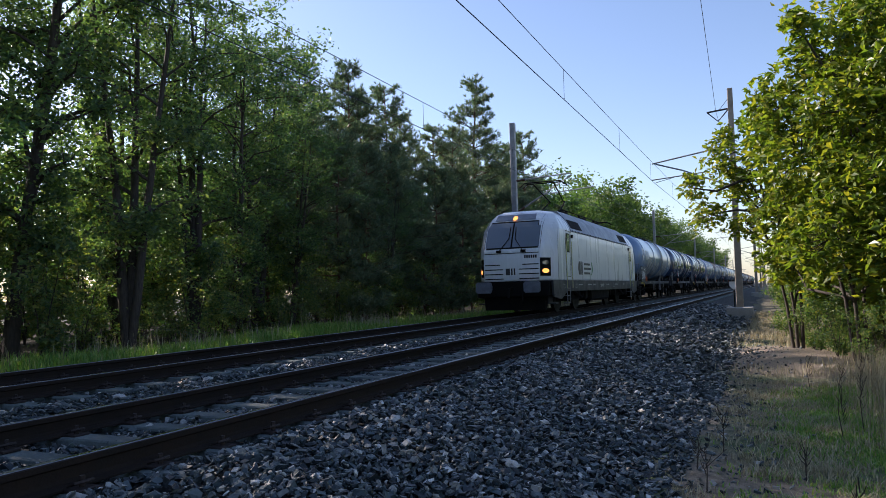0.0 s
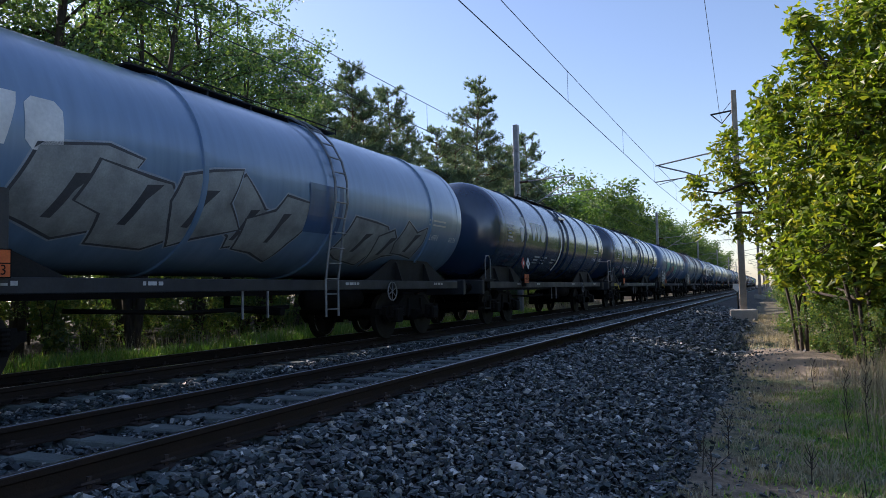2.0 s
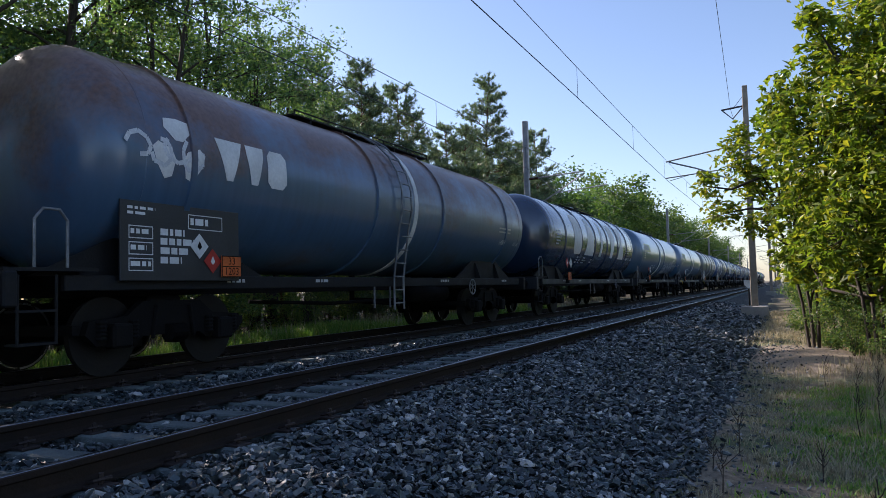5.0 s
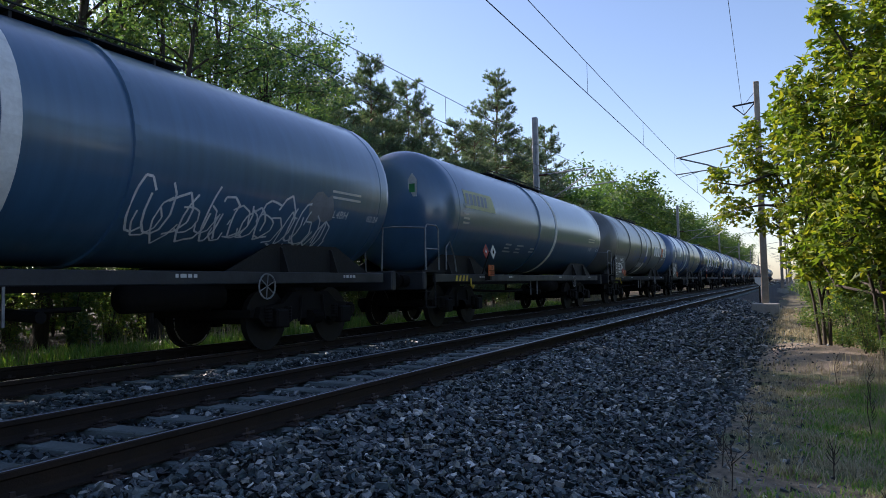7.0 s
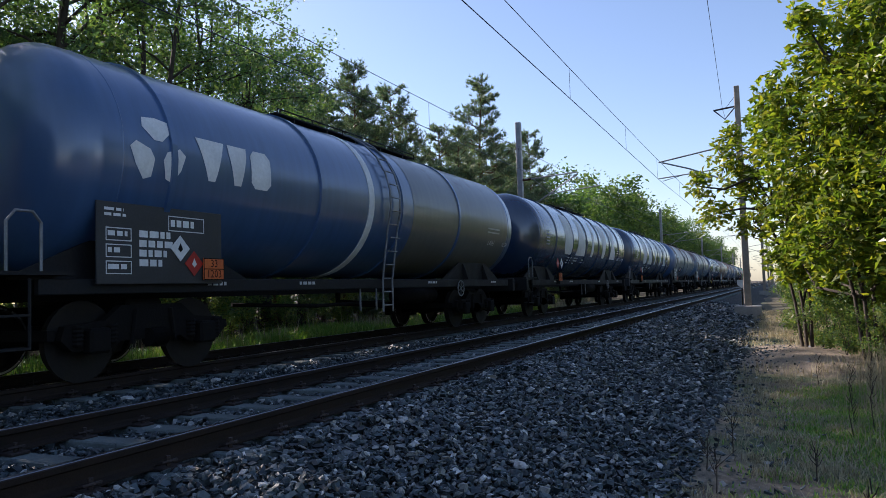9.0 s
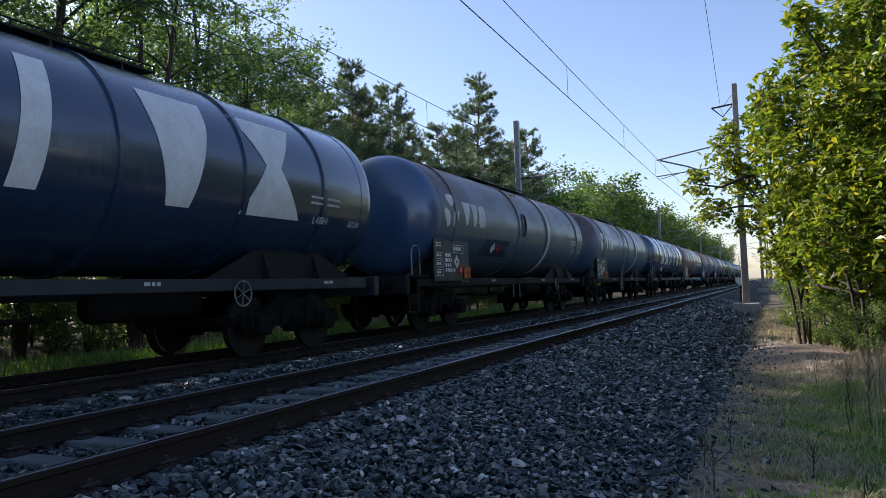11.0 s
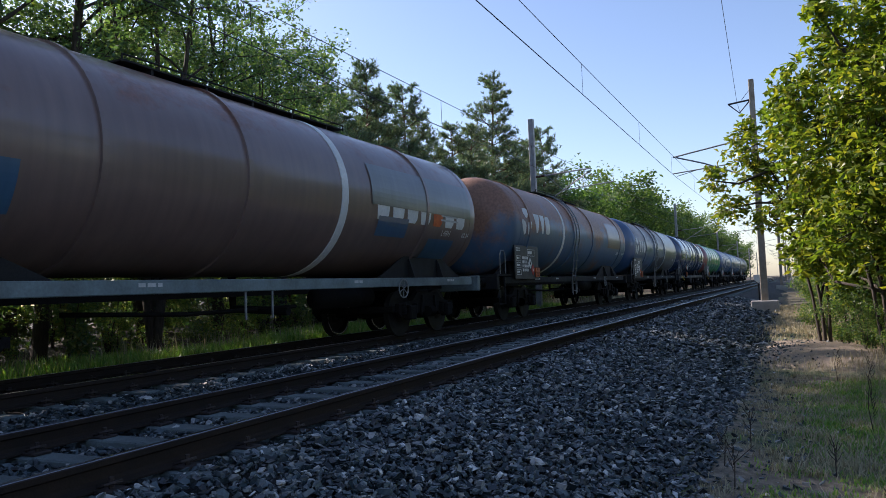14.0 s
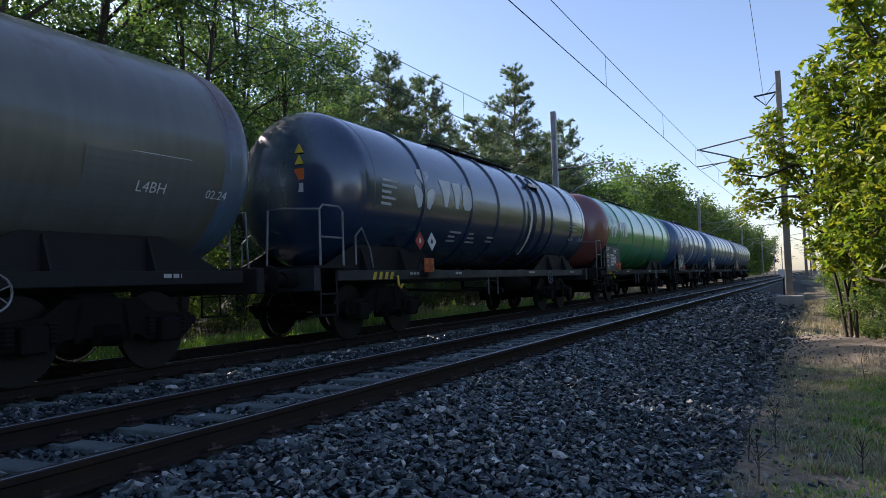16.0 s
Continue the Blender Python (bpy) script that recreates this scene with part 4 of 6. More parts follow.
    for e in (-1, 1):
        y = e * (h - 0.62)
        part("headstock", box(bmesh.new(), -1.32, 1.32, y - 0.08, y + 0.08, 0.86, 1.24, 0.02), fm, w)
        for s in (-1, 1):
            b = part("buffer", BUFFERS[-1.0 if e < 0 else 1.0], None, w)
            b.location = (s * 0.875, e * (h - 0.54), 1.06)
        part("coupling", tube(bmesh.new(), [(0, e * (h - 0.54), 1.04), (0, e * (h - 0.25), 0.92), (0, e * (h + 0.05), 0.95)], 0.045, 6), M_BLACK, w)
        yb_ = e * (h - 3.05)
        bogie(w, yb_)
        for s in (-1, 1):
            sd = part("saddle", prism(bmesh.new(), [(yb_ - 2.0, 1.2), (yb_ + 2.0, 1.2), (yb_ + 0.75, 1.73), (yb_ - 0.75, 1.73)], "x", s * 0.95, s * 0.99), M_FRAME, w, "welded tank saddle")
            for o in (-0.7, 0.7):
                part("gusset", prism(bmesh.new(), [(s * 0.7, 1.2), (s * 1.16, 1.2), (s * 1.03, 1.6), (s * 0.9, 1.66)], "y", yb_ + o - 0.02, yb_ + o + 0.02), M_FRAME, sd)
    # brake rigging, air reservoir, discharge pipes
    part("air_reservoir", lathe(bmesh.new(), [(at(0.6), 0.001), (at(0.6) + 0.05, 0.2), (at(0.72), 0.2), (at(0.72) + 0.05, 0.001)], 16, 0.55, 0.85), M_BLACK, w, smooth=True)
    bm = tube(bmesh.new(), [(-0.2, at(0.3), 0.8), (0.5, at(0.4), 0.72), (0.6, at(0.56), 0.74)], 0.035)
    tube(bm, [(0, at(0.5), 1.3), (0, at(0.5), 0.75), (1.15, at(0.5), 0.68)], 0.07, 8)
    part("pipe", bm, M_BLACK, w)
    for u in (0.43, 0.47):
        part("valve_post", tube(bmesh.new(), [(1.2, at(u), 1.05), (1.2, at(u), 0.6)], 0.02, 5), M_RAILING, w)
    hw = part("hand_wheel", lathe_ring(1.26, at(0.74), 0.98, 0.19), M_RAILING, w, "spoked brake hand wheel")
    # leading-end platform with railings
    part("platform", box(bmesh.new(), -1.3, 1.3, -h + 0.55, -h + 1.7, 1.24, 1.28), M_FRAME, w)
    for s in (1, -1):
        bm = bmesh.new()
        if not rails:
            tube(bm, [(s * 1.28, -h + 0.9, 1.26), (s * 1.28, -h + 0.9, 1.8), (s * 1.28, -h + 1.0, 1.92), (s * 1.28, -h + 1.2, 1.92), (s * 1.28, -h + 1.3, 1.8), (s * 1.28, -h + 1.3, 1.26)], 0.018, 6)
            part("railing", bm, M_RAILING, w, "small bent grab rail")
            continue
        tube(bm, [(s * 1.28, -h + 0.75, 1.26), (s * 1.28, -h + 0.75, 2.2), (s * 1.28, -h + 0.85, 2.28), (s * 1.28, -h + 1.3, 2.28), (s * 1.28, -h + 1.4, 2.2), (s * 1.28, -h + 1.4, 1.26)], 0.02, 6)
        tube(bm, [(s * 1.28, -h + 0.75, 1.75), (s * 1.28, -h + 1.4, 1.75)], 0.018, 6)
        tube(bm, [(s * 1.28, -h + 0.75, 2.2), (s * 0.6, -h + 0.7, 2.25), (s * 0.25, -h + 0.7, 2.25), (s * 0.2, -h + 0.7, 1.26)], 0.02, 6)
        tube(bm, [(s * 1.3, -h + 1.75, 1.3), (s * 1.3, -h + 1.75, 1.8), (s * 1.3, -h + 1.95, 1.95), (s * 1.3, -h + 2.2, 1.6), (s * 1.3, -h + 2.3, 1.25)], 0.018, 6)
        part("railing", bm, M_RAILING, w, "bent steel tube railing")
    for s in (1, -1):
        bm = bmesh.new()
        for z in (0.45, 0.8):
            box(bm, *sorted((s * 1.1, s * 1.32)), -h + 0.7, -h + 1.15, z, z + 0.025)
        for y in (-h + 0.7, -h + 1.15):
            tube(bm, [(s * 1.3, y, 0.45), (s * 1.3, y, 1.2)], 0.018, 5)
        part("step", bm, M_FRAME, w)
    # end ladder over the dome
    if end_steps:
        bm = bmesh.new()
        for x in (-0.55, -0.15):
            tube(bm, [(x, -h + 1.45, 1.3), (x, -h + 1.45, 3.3), (x, -h + 1.75, 3.95), (x, -h + 2.3, 4.32)], 0.018, 5)
        for k in range(8):
            z = 1.5 + 0.27 * k
            tube(bm, [(-0.55, -h + 1.45 + max(0, z - 3.3) * 0.45, z), (-0.15, -h + 1.45 + max(0, z - 3.3) * 0.45, z)], 0.012, 5)
        part("end_ladder", bm, M_FRAME, w, "narrow ladder up the tank end")
    # warning plate on the end
    if warn == "plate":
        p = part("warning_plate", box(bmesh.new(), 0.42, 0.78, ya + 0.06, ya + 0.08, 2.75, 3.45), M_MARKGREY, w)
        part("warning_triangle", prism(bmesh.new(), [(0.47, 3.15), (0.73, 3.15), (0.6, 3.4)], "y", ya + 0.05, ya + 0.06), M_YELLOW, p)
        part("warning_square", box(bmesh.new(), 0.49, 0.71, ya + 0.05, ya + 0.06, 2.8, 3.08), M_ORANGE, p)
    elif warn == "pale":
        p = part("warning_plate", prism(bmesh.new(), [(0.5, 3.0), (0.72, 3.0), (0.72, 3.4), (0.61, 3.55), (0.5, 3.4)], "y", ya + 0.05, ya + 0.07), M_MARKGREY, w)
        part("plate_symbol", box(bmesh.new(), 0.54, 0.68, ya + 0.04, ya + 0.05, 3.1, 3.3), M_DGREEN, p)
    elif warn == "signs":
        for z in (3.12, 3.32):
            part("warning_triangle", prism(bmesh.new(), [(0.28, z), (0.46, z), (0.37, z + 0.16)], "y", ya + 0.01, ya + 0.05), M_YELLOW, w)
        part("warning_square", box(bmesh.new(), 0.27, 0.47, ya + 0.01, ya + 0.05, 2.84, 3.04), M_ORANGE, w)
        part("label_plate", box(bmesh.new(), 0.29, 0.45, ya + 0.01, ya + 0.05, 2.62, 2.78), M_MARKGREY, w)
    # chevron corner and hook
    bm = bmesh.new()
    for k in range(4 if rails else 0):
        y = -h + 2.35 + 0.2 * k
        prism(bm, [(y, 1.03), (y + 0.1, 1.03), (y + 0.16, 1.17), (y + 0.06, 1.17)], "x", 1.243, 1.25)
    if rails:
        part("chevron_band", bm, M_YELLOW, w, "worn yellow warning chevrons")
    else:
        bm.free()
    if rails:
        part("tow_hook", tube(bmesh.new(), [(1.27, -h + 3.2, 1.1), (1.29, -h + 3.2, 0.92), (1.3, -h + 3.27, 0.86), (1.29, -h + 3.34, 0.93)], 0.022, 6), M_YELLOW, w)
    # writing: bars on the sill, side ladder, data board
    bm = bmesh.new()
    for u in (0.16, 0.3, 0.62, 0.88):
        bars(bm, 1.245, at(u), 1.16, 1, rnd, 0.05, 0.02, 0.5)
    part("sill_inscription", bm, M_MARKGREY, w)
    if board:
        y0 = at(lead + 0.62)
        y1, z0, z1 = y0 + 2.1, 1.2 - 0.3 * drop, 2.12
        bd = part("data_board", box(bmesh.new(), 1.3, 1.33, y0, y1, z0, z1, 0.006), fm if frame_kind == "teal" else M_BOARD, w, "black data board with white inscriptions")
        bm = bmesh.new()
        bars(bm, 1.334, y0 + 0.1, z1 - 0.07, 2, rnd, 0.035, 0.03, 0.45)
        for k in range(3):
            frame_box(bm, 1.334, y0 + 0.12, y0 + 0.5, z0 + 0.12 + 0.2 * k, z0 + 0.28 + 0.2 * k)
            bars(bm, 1.334, y0 + 0.15, z0 + 0.24 + 0.2 * k, 1, rnd, 0.06, 0.02, 0.32)
        bars(bm, 1.334, y0 + 0.62, z1 - 0.32, 4, rnd, 0.085, 0.035, 0.6)
        frame_box(bm, 1.334, y0 + 1.1, y0 + 1.75, z1 - 0.3, z1 - 0.1)
        bars(bm, 1.334, y0 + 1.14, z1 - 0.15, 1, rnd, 0.09, 0.02, 0.58)
        part("inscription", bm, M_WHITE, bd)
        diamond(1.334, y0 + 1.3, z1 - 0.52, 0.17, M_WHITE, bd, "white diamond placard")
        diamond(1.334, y0 + 1.55, z0 + 0.27, 0.17, M_RED, bd, "red flammable-liquid diamond")
        hazard_plate(w, 1.35, y1 - 0.2, z0 + 0.2)
    else:
        diamond(1.42, at(3.9), 1.78, 0.19, M_RED, w, "red flammable-liquid diamond")
        diamond(1.42, at(3.9) + 0.5, 1.78, 0.19, M_WHITE, w, "white diamond placard")
        part("placard_bracket", tube(bmesh.new(), [(1.2, at(3.9) + 0.25, 1.2), (1.42, at(3.9) + 0.25, 1.78)], 0.02, 5), M_FRAME, w)
        hazard_plate(w, 1.38, at(3.9) + 0.42, 1.3)
        part("plate_bracket", box(bmesh.new(), 1.24, 1.38, at(3.9) + 0.36, at(3.9) + 0.48, 1.05, 1.2), M_FRAME, w)
        bm = bmesh.new()
        for (u, hh, n) in ((0.07, 0.1, 5), (0.28, -0.75, 3), (0.34, -0.75, 3), (0.42, -0.8, 2)):
            for k in range(n):
                z = hh - 0.11 * k
                wd = rnd.uniform(0.3, 0.6)
                on_tank(bm, [(at(u), z), (at(u) + wd, z), (at(u) + wd, z + 0.05), (at(u), z + 0.05)])
        part("tank_inscription", bm, M_MARKGREY, tk)
    if ladder is not None:
        y = at(ladder)
        bm = bmesh.new()
        for o in (-0.2, 0.2):
            pts = [(1.32, y + o, 0.55), (1.32, y + o, 1.2)] + [((R_TANK + 0.1) * math.cos(a), y + o, Z_TANK + (R_TANK + 0.1) * math.sin(a)) for a in (-0.35, -0.1, 0.15, 0.4, 0.65, 0.9, 1.15, 1.35)]
            tube(bm, pts, 0.022, 6)
        for k in range(13):
            z = 0.68 + 0.27 * k
            if z < 2.2:
                x = 1.32 + (R_TANK + 0.1 - 1.32) * max(0, z - 1.2) / 1.0
            else:
                x = math.sqrt(max(0.05, (R_TANK + 0.1) ** 2 - (z - Z_TANK) ** 2))
            tube(bm, [(x, y - 0.2, z), (x, y + 0.2, z)], 0.015, 5)
        part("side_ladder", bm, M_RAILING, w, "steel side ladder reaching over the tank")
    # marks along the tail end
    me = bmesh.new()
    for k in range(2):
        on_tank(me, [(at(0.84), -0.18 - 0.1 * k), (at(0.84) + 0.9, -0.18 - 0.1 * k), (at(0.84) + 0.9, -0.14 - 0.1 * k), (at(0.84), -0.14 - 0.1 * k)])
    part("tail_inscription", me, M_MARKGREY, tk)
    a = -0.3 / R_TANK
    for me_, y in ((CODE1, at(0.86)), (CODE2, at(0.93))):
        o = part("writing", me_, None, tk)
        o.matrix_basis = Matrix(((0, -math.sin(a - 0.25), math.cos(a - 0.25), (R_TANK + 0.012) * math.cos(a - 0.12)), (1, 0, 0, y), (0, math.cos(a - 0.25), math.sin(a - 0.25), Z_TANK + (R_TANK + 0.012) * math.sin(a - 0.12) - 0.08), (0, 0, 0, 1)))
    # lettering as plain shapes
    def letter(pts, material=M_WHITE, grow=0.006):
        part("lettering", on_tank(bmesh.new(), pts, grow), material, tk, "pale lettering shape, weathered")
    if logo == "mark":
        y = at(mark)
        small_mark(letter, y, 0.3 - drop, 0.46)
        slabs(letter, y + 0.68, 0.02 - drop, 0.58, (("v", 0.55), ("t", 0.46), ("g", 0.46)), 0.05)
    elif logo == "plate":
        slabs(letter, at(2.4), 0.05, 0.5, (("g", 0.42), ("a", 0.42), ("t", 0.38), ("x", 0.42)), 0.04)
    elif logo == "giant":
        for y, k, wd in ((4.95, "g", 1.25), (6.75, "a", 1.45), (9.2, "i", 0.6), (11.0, "t", 1.3), (12.8, "x", 1.5)):
            slabs(letter, at(y), -0.6, 1.6, ((k, wd),), 0)
    elif logo == "wide":
        for k in range(7):
            y = at(11.5) + 0.6 * k
            letter([(y + 0.06, -0.42), (y + 0.4, -0.42), (y + 0.47, -0.33), (y + 0.5, 0.06), (y + 0.1, 0.12 - 0.05 * (k % 2)), (y, -0.1)], M_WHITE if k != 4 else M_ORANGE)
    elif logo == "panel":
        letter([(at(2.6), 0.05), (at(2.6) + 1.95, 0.05), (at(2.6) + 1.8, 0.5), (at(2.6), 0.5)], M_PALEYEL)
    if logo == "panel":
        for k in range(6):
            y = at(2.6) + 0.08 + 0.23 * k
            letter([(y, 0.14), (y + 0.16, 0.14), (y + 0.19, 0.42), (y + 0.03, 0.42)], M_LROOF, 0.01)
    if hole is not None:
        y = at(hole)
        oval = [(y + 0.17 * math.cos(q), 0.1 + 0.36 * math.copysign(abs(math.sin(q)) ** 0.7, math.sin(q))) for q in (2 * math.pi * k / 20 for k in range(20))]
        rim = [((R_TANK + 0.02) * math.cos(b / R_TANK), a, Z_TANK + (R_TANK + 0.02) * math.sin(b / R_TANK)) for a, b in oval + oval[:1]]
        # no depth is cut: flat black stands for the recess's shade
        hp = part("access_hole", on_tank(bmesh.new(), oval, 0.012), M_BLACK, tk, "flat black oval painted for the shade of an access recess")
        part("rim", tube(bmesh.new(), rim, 0.025, 6), tm, hp)
        grip = [((R_TANK + d) * math.cos(b), y + a, Z_TANK + (R_TANK + d) * math.sin(b)) for a, b, d in ((-0.2, 0.85, 0.0), (-0.12, 0.75, 0.1), (0.12, 0.75, 0.1), (0.2, 0.85, 0.0))]
        part("grip", tube(bmesh.new(), grip, 0.02, 6), M_YELLOW, tk, "yellow grab handle")
        for a, m, word in ((-2.5, M_WHITE, "white diamond placard"), (-2.05, M_RED, "red flammable-liquid diamond")):
            part("placard", on_tank(bmesh.new(), [(y + a - 0.17, -0.72), (y + a, -0.89), (y + a + 0.17, -0.72), (y + a, -0.55)], 0.02), m, tk, word)
    if stripe is not None:
        y = at(stripe)
        bm = on_tank(bmesh.new(), [(y - 0.07, -1.2), (y + 0.07, -1.2), (y + 0.07, 0.3), (y, 0.42), (y - 0.07, 0.3)], 0.04)
        part("level_arrow", bm, M_WHITE, tk, "white upward arrow stripe")
        bm = bmesh.new()
        box(bm, 0, 0.3, y + 0.35, y + 1.15, Z_TANK + R_TANK - 0.45, Z_TANK + R_TANK - 0.1, 0.03)
        for o in (0.4, 1.1):
            lathe(bm, [(y + o - 0.03, R_TANK - 0.01), (y + o - 0.03, R_TANK + 0.05), (y + o + 0.03, R_TANK + 0.05), (y + o + 0.03, R_TANK - 0.01)], 24, 0, Z_TANK, -0.9, 0.9)
        box(bm, 1.12, 1.32, y + 0.3, y + 1.2, Z_TANK + 0.82, Z_TANK + 0.9)
        part("ladder_recess", bm, tm, tk)
    for u, hh, wd, ht, key, th in spray:
        if th:
            part("graffiti", squiggle(bmesh.new(), at(u), hh, wd, ht, rnd, th), SPRAY[key], tk, "sprayed scrawl on the tank side")
            continue
        for bm, name, colour in zip(throw_up(at(u), hh, wd, ht, rnd), ("graffiti_halo", "graffiti_outline", "graffiti"), ("h" if key == "k" else key, "d" if key == "k" else key, key)):
            part(name, bm, SPRAY[colour], tk, "sprayed lobes on the tank side")
    for u, hh, wd, ht, key in plates:
        y = at(u)
        bm = on_tank(bmesh.new(), [(y, hh), (y + wd, hh), (y + wd, hh + ht), (y, hh + ht)], 0.015)
        part("repaint_patch", bm, TANKS[key] if key in TANKS else SPRAY[key], tk, "repainted rectangular patch")
    return w


def lathe_up(x, y, z0, z1, r):
    bm = bmesh.new()
    rows = [[bm.verts.new((x + q * math.cos(a), y + q * math.sin(a), z)) for a in (2 * math.pi * i / 16 for i in range(16))] for z, q in ((z0, r), (z1, r), (z1 + 0.05, r * 0.6))]
    for u, w in zip(rows, rows[1:]):
        for k in range(16):
            bm.faces.new((u[k], u[(k + 1) % 16], w[(k + 1) % 16], w[k]))
    bm.faces.new(rows[-1])
    return bm


def lathe_ring(x, y, z, r):
    bm = tube(bmesh.new(), [(x, y + r * math.cos(a), z + r * math.sin(a)) for a in (2 * math.pi * k / 16 for k in range(17))], 0.014, 5)
    for a in (0.4, 1.45, 2.5):
        tube(bm, [(x, y + r * math.cos(a), z + r * math.sin(a)), (x, y - r * math.cos(a), z - r * math.sin(a))], 0.009, 4)
    return bm


RG = (3.8, 6.1, 8.35, 10.6, 12.9, 14.95)
RV = (4.2, 6.6, 8.85, 10.6, 12.6, 14.7)
TRAIN = []


def add(s0, s1, *a, **k):
    TRAIN.append((tank_wagon(s0, s1, *a, **k), (s0 + s1) / 2))


add(44.3, 61.35, "slate", "slate-blue tank wagon, faded, with graffiti and side ladder", (2.6, 6.85, 10.2, 14.2), (), "mark", True, "grey", 10.2, ((4.3, -1.4, 3.1, 1.4, "k", 0), (7.5, -1.4, 1.6, 1.3, "k", 0), (10.9, -1.35, 3.1, 1.05, "k", 0)), mark=2.4, rails=True, plates=((9.35, -0.75, 1.05, 0.85, "blue"),))
add(61.35, 78.15, "navy", "navy-blue hooped tank wagon with white level arrow", RV, (), "mark", False, "grey", stripe=8.35, mark=4.05)
add(78.15, 95.55, "navy", "navy-blue hooped tank wagon with placards and level arrow", RV, (), "mark", False, "grey", stripe=8.35, mark=4.05, rails=True)
add(95.55, 112.75, "blue", "blue hooped tank wagon with colourful graffiti and white band", (4.0, 6.2, 8.2, 10.3, 12.5, 15.2), ((10.2, 0.2),), "plate", True, rails=True,
    spray=((4.2, -0.75, 1.7, 0.75, "g", 0.09), (5.6, -1.1, 1.4, 0.55, "r", 0), (6.2, -0.9, 1.6, 0.9, "d", 0.08), (7.6, -0.8, 1.2, 0.6, "r", 0), (8.4, -0.9, 1.6, 0.9, "g", 0.1), (6.9, -0.6, 0.8, 0.7, "g", 0.08)), end_steps=True)
add(112.75, 130.45, "bluerust", "dark blue tank wagon with rust streaks and white scrawl", (3.1, 8.0, 11.0, 15.2), ((9.6, 0.16),), "mark", True, ladder=9.0, spray=((2.0, -0.2, 1.3, 0.5, "w", 0.06),))
add(130.45, 148.15, "navy", "navy-blue tank wagon with giant white lettering", RG, (), "giant", False, "grey")
add(148.15, 165.25, "steelblue", "steel-blue tank wagon with white outline graffiti and band", (8.0, 10.0), ((8.45, 0.22),), "panel", False, "grey",
    spray=((10.1, -1.4, 4.3, 1.05, "w", 0.035), (10.3, -1.3, 4.0, 0.75, "w", 0.028), (13.7, -0.75, 0.5, 0.45, "f", 0)))
add(165.25, 182.45, "steelblue", "steel-blue tank wagon with pale lettering panel and band", (8.3,), ((10.0, 0.2),), "panel", False, "grey", rails=True, warn="pale")
add(182.45, 199.35, "grey", "grey-brown tank wagon with warning plate and white band", (4.8, 7.75, 10.65, 13.7), ((9.3, 0.26),), "wide", True, spray=((6.0, -0.8, 3.4, 0.7, "b", 0.035),), plates=((7.6, -1.15, 1.3, 0.28, "k"), (9.05, -0.85, 0.62, 0.34, "b")), rails=True, warn="plate")
add(199.35, 216.85, "blue", "blue tank wagon with white band and data board", (3.1, 6.5, 9.5, 12.5), ((8.2, 0.2),), "mark", True, ladder=9.0, zone=(10.0, 16.0, "olive"))
add(216.85, 234.45, "navy", "dark navy hooped tank wagon with giant white lettering", RG, (), "giant", False)
add(234.45, 252.05, "navy", "dark navy hooped tank wagon with giant pale lettering", RG, (), "giant", False, "grey")
add(252.05, 269.15, "purple", "blue and plum tank wagon rusting on top, white band", (3.1, 8.0, 10.9, 15.0), ((11.2, 0.2),), "mark", True, hole=8.5, plates=((5.3, -0.98, 1.9, 0.5, "navy"),), end="blue")
add(269.15, 286.15, "bluerust", "blue tank wagon with rusty top, side ladder and band", (3.1, 9.1, 11.2, 15.5), ((11.5, 0.2),), "mark", True, ladder=7.6, plates=((8.0, -0.5, 0.6, 1.0, "steelblue"),))
add(286.15, 304.25, "navy", "dark navy hooped tank wagon with giant white lettering", RG, (), "giant", False, "grey", rails=True)
add(304.25, 321.55, "rust", "rust-brown tank wagon with spill stains and white band", (3.2, 5.4, 7.9, 13.6), ((10.4, 0.2),), "wide", True, plates=((11.3, -0.15, 4.6, 0.8, "grey"), (2.6, -0.9, 1.8, 0.6, "steelblue"), (11.6, -0.75, 1.2, 0.4, "steelblue"), (13.9, -1.3, 1.3, 0.6, "steelblue")), rails=True, warn="plate", end_steps=True, frame_kind="teal")
add(321.55, 339.55, "heavyrust", "blue tank wagon heavily rusted, with side ladder and band", (3.1, 8.0, 10.7, 15.7), ((6.7, 0.2),), "mark", True, ladder=8.2, plates=((13.3, -0.35, 2.6, 1.1, "rust"),))
add(339.55, 356.05, "purple", "dark blue to brown tank wagon with repainted grey patches", (4.25, 6.9, 10.35), ((10.6, 0.2),), "mark", True, ladder=7.25, plates=((7.6, -0.5, 0.3, 0.75, "steelblue"), (11.6, -1.25, 3.2, 0.6, "grey"), (12.9, -0.65, 2.0, 0.5, "grey")), zone=(10.8, 15.0, "olive"), end="blue", mark=1.78, lead=0.75, drop=0.34,
    spray=((7.4, -1.25, 3.0, 0.75, "d", 0), (7.3, -1.25, 3.3, 0.8, "w", 0.045)))
add(356.05, 372.65, "navy", "glossy navy hooped tank wagon with railings and level arrow", (4.1, 6.4, 8.0, 9.8, 12.1, 14.0), (), "mark", False, "grey", stripe=10.2, mark=4.1, rails=True, warn="signs")
add(372.65, 388.55, "green", "bright green hooped tank wagon with red end", RG[:5] + (14.5,), (), "mark", True, end="red", rails=True)
add(388.55, 402.85, "blue", "blue hooped tank wagon near the end of the train", (3.5, 5.5, 7.5, 9.5, 11.5), ((7.0, 0.2),), "mark", True)
add(402.85, 421.35, "steelblue", "steel-blue hooped tank wagon near the end of the train", RG, (), "", True)
add(421.35, 439.5, "grey", "grey tank wagon at the end of the train", RG, (), "", True)


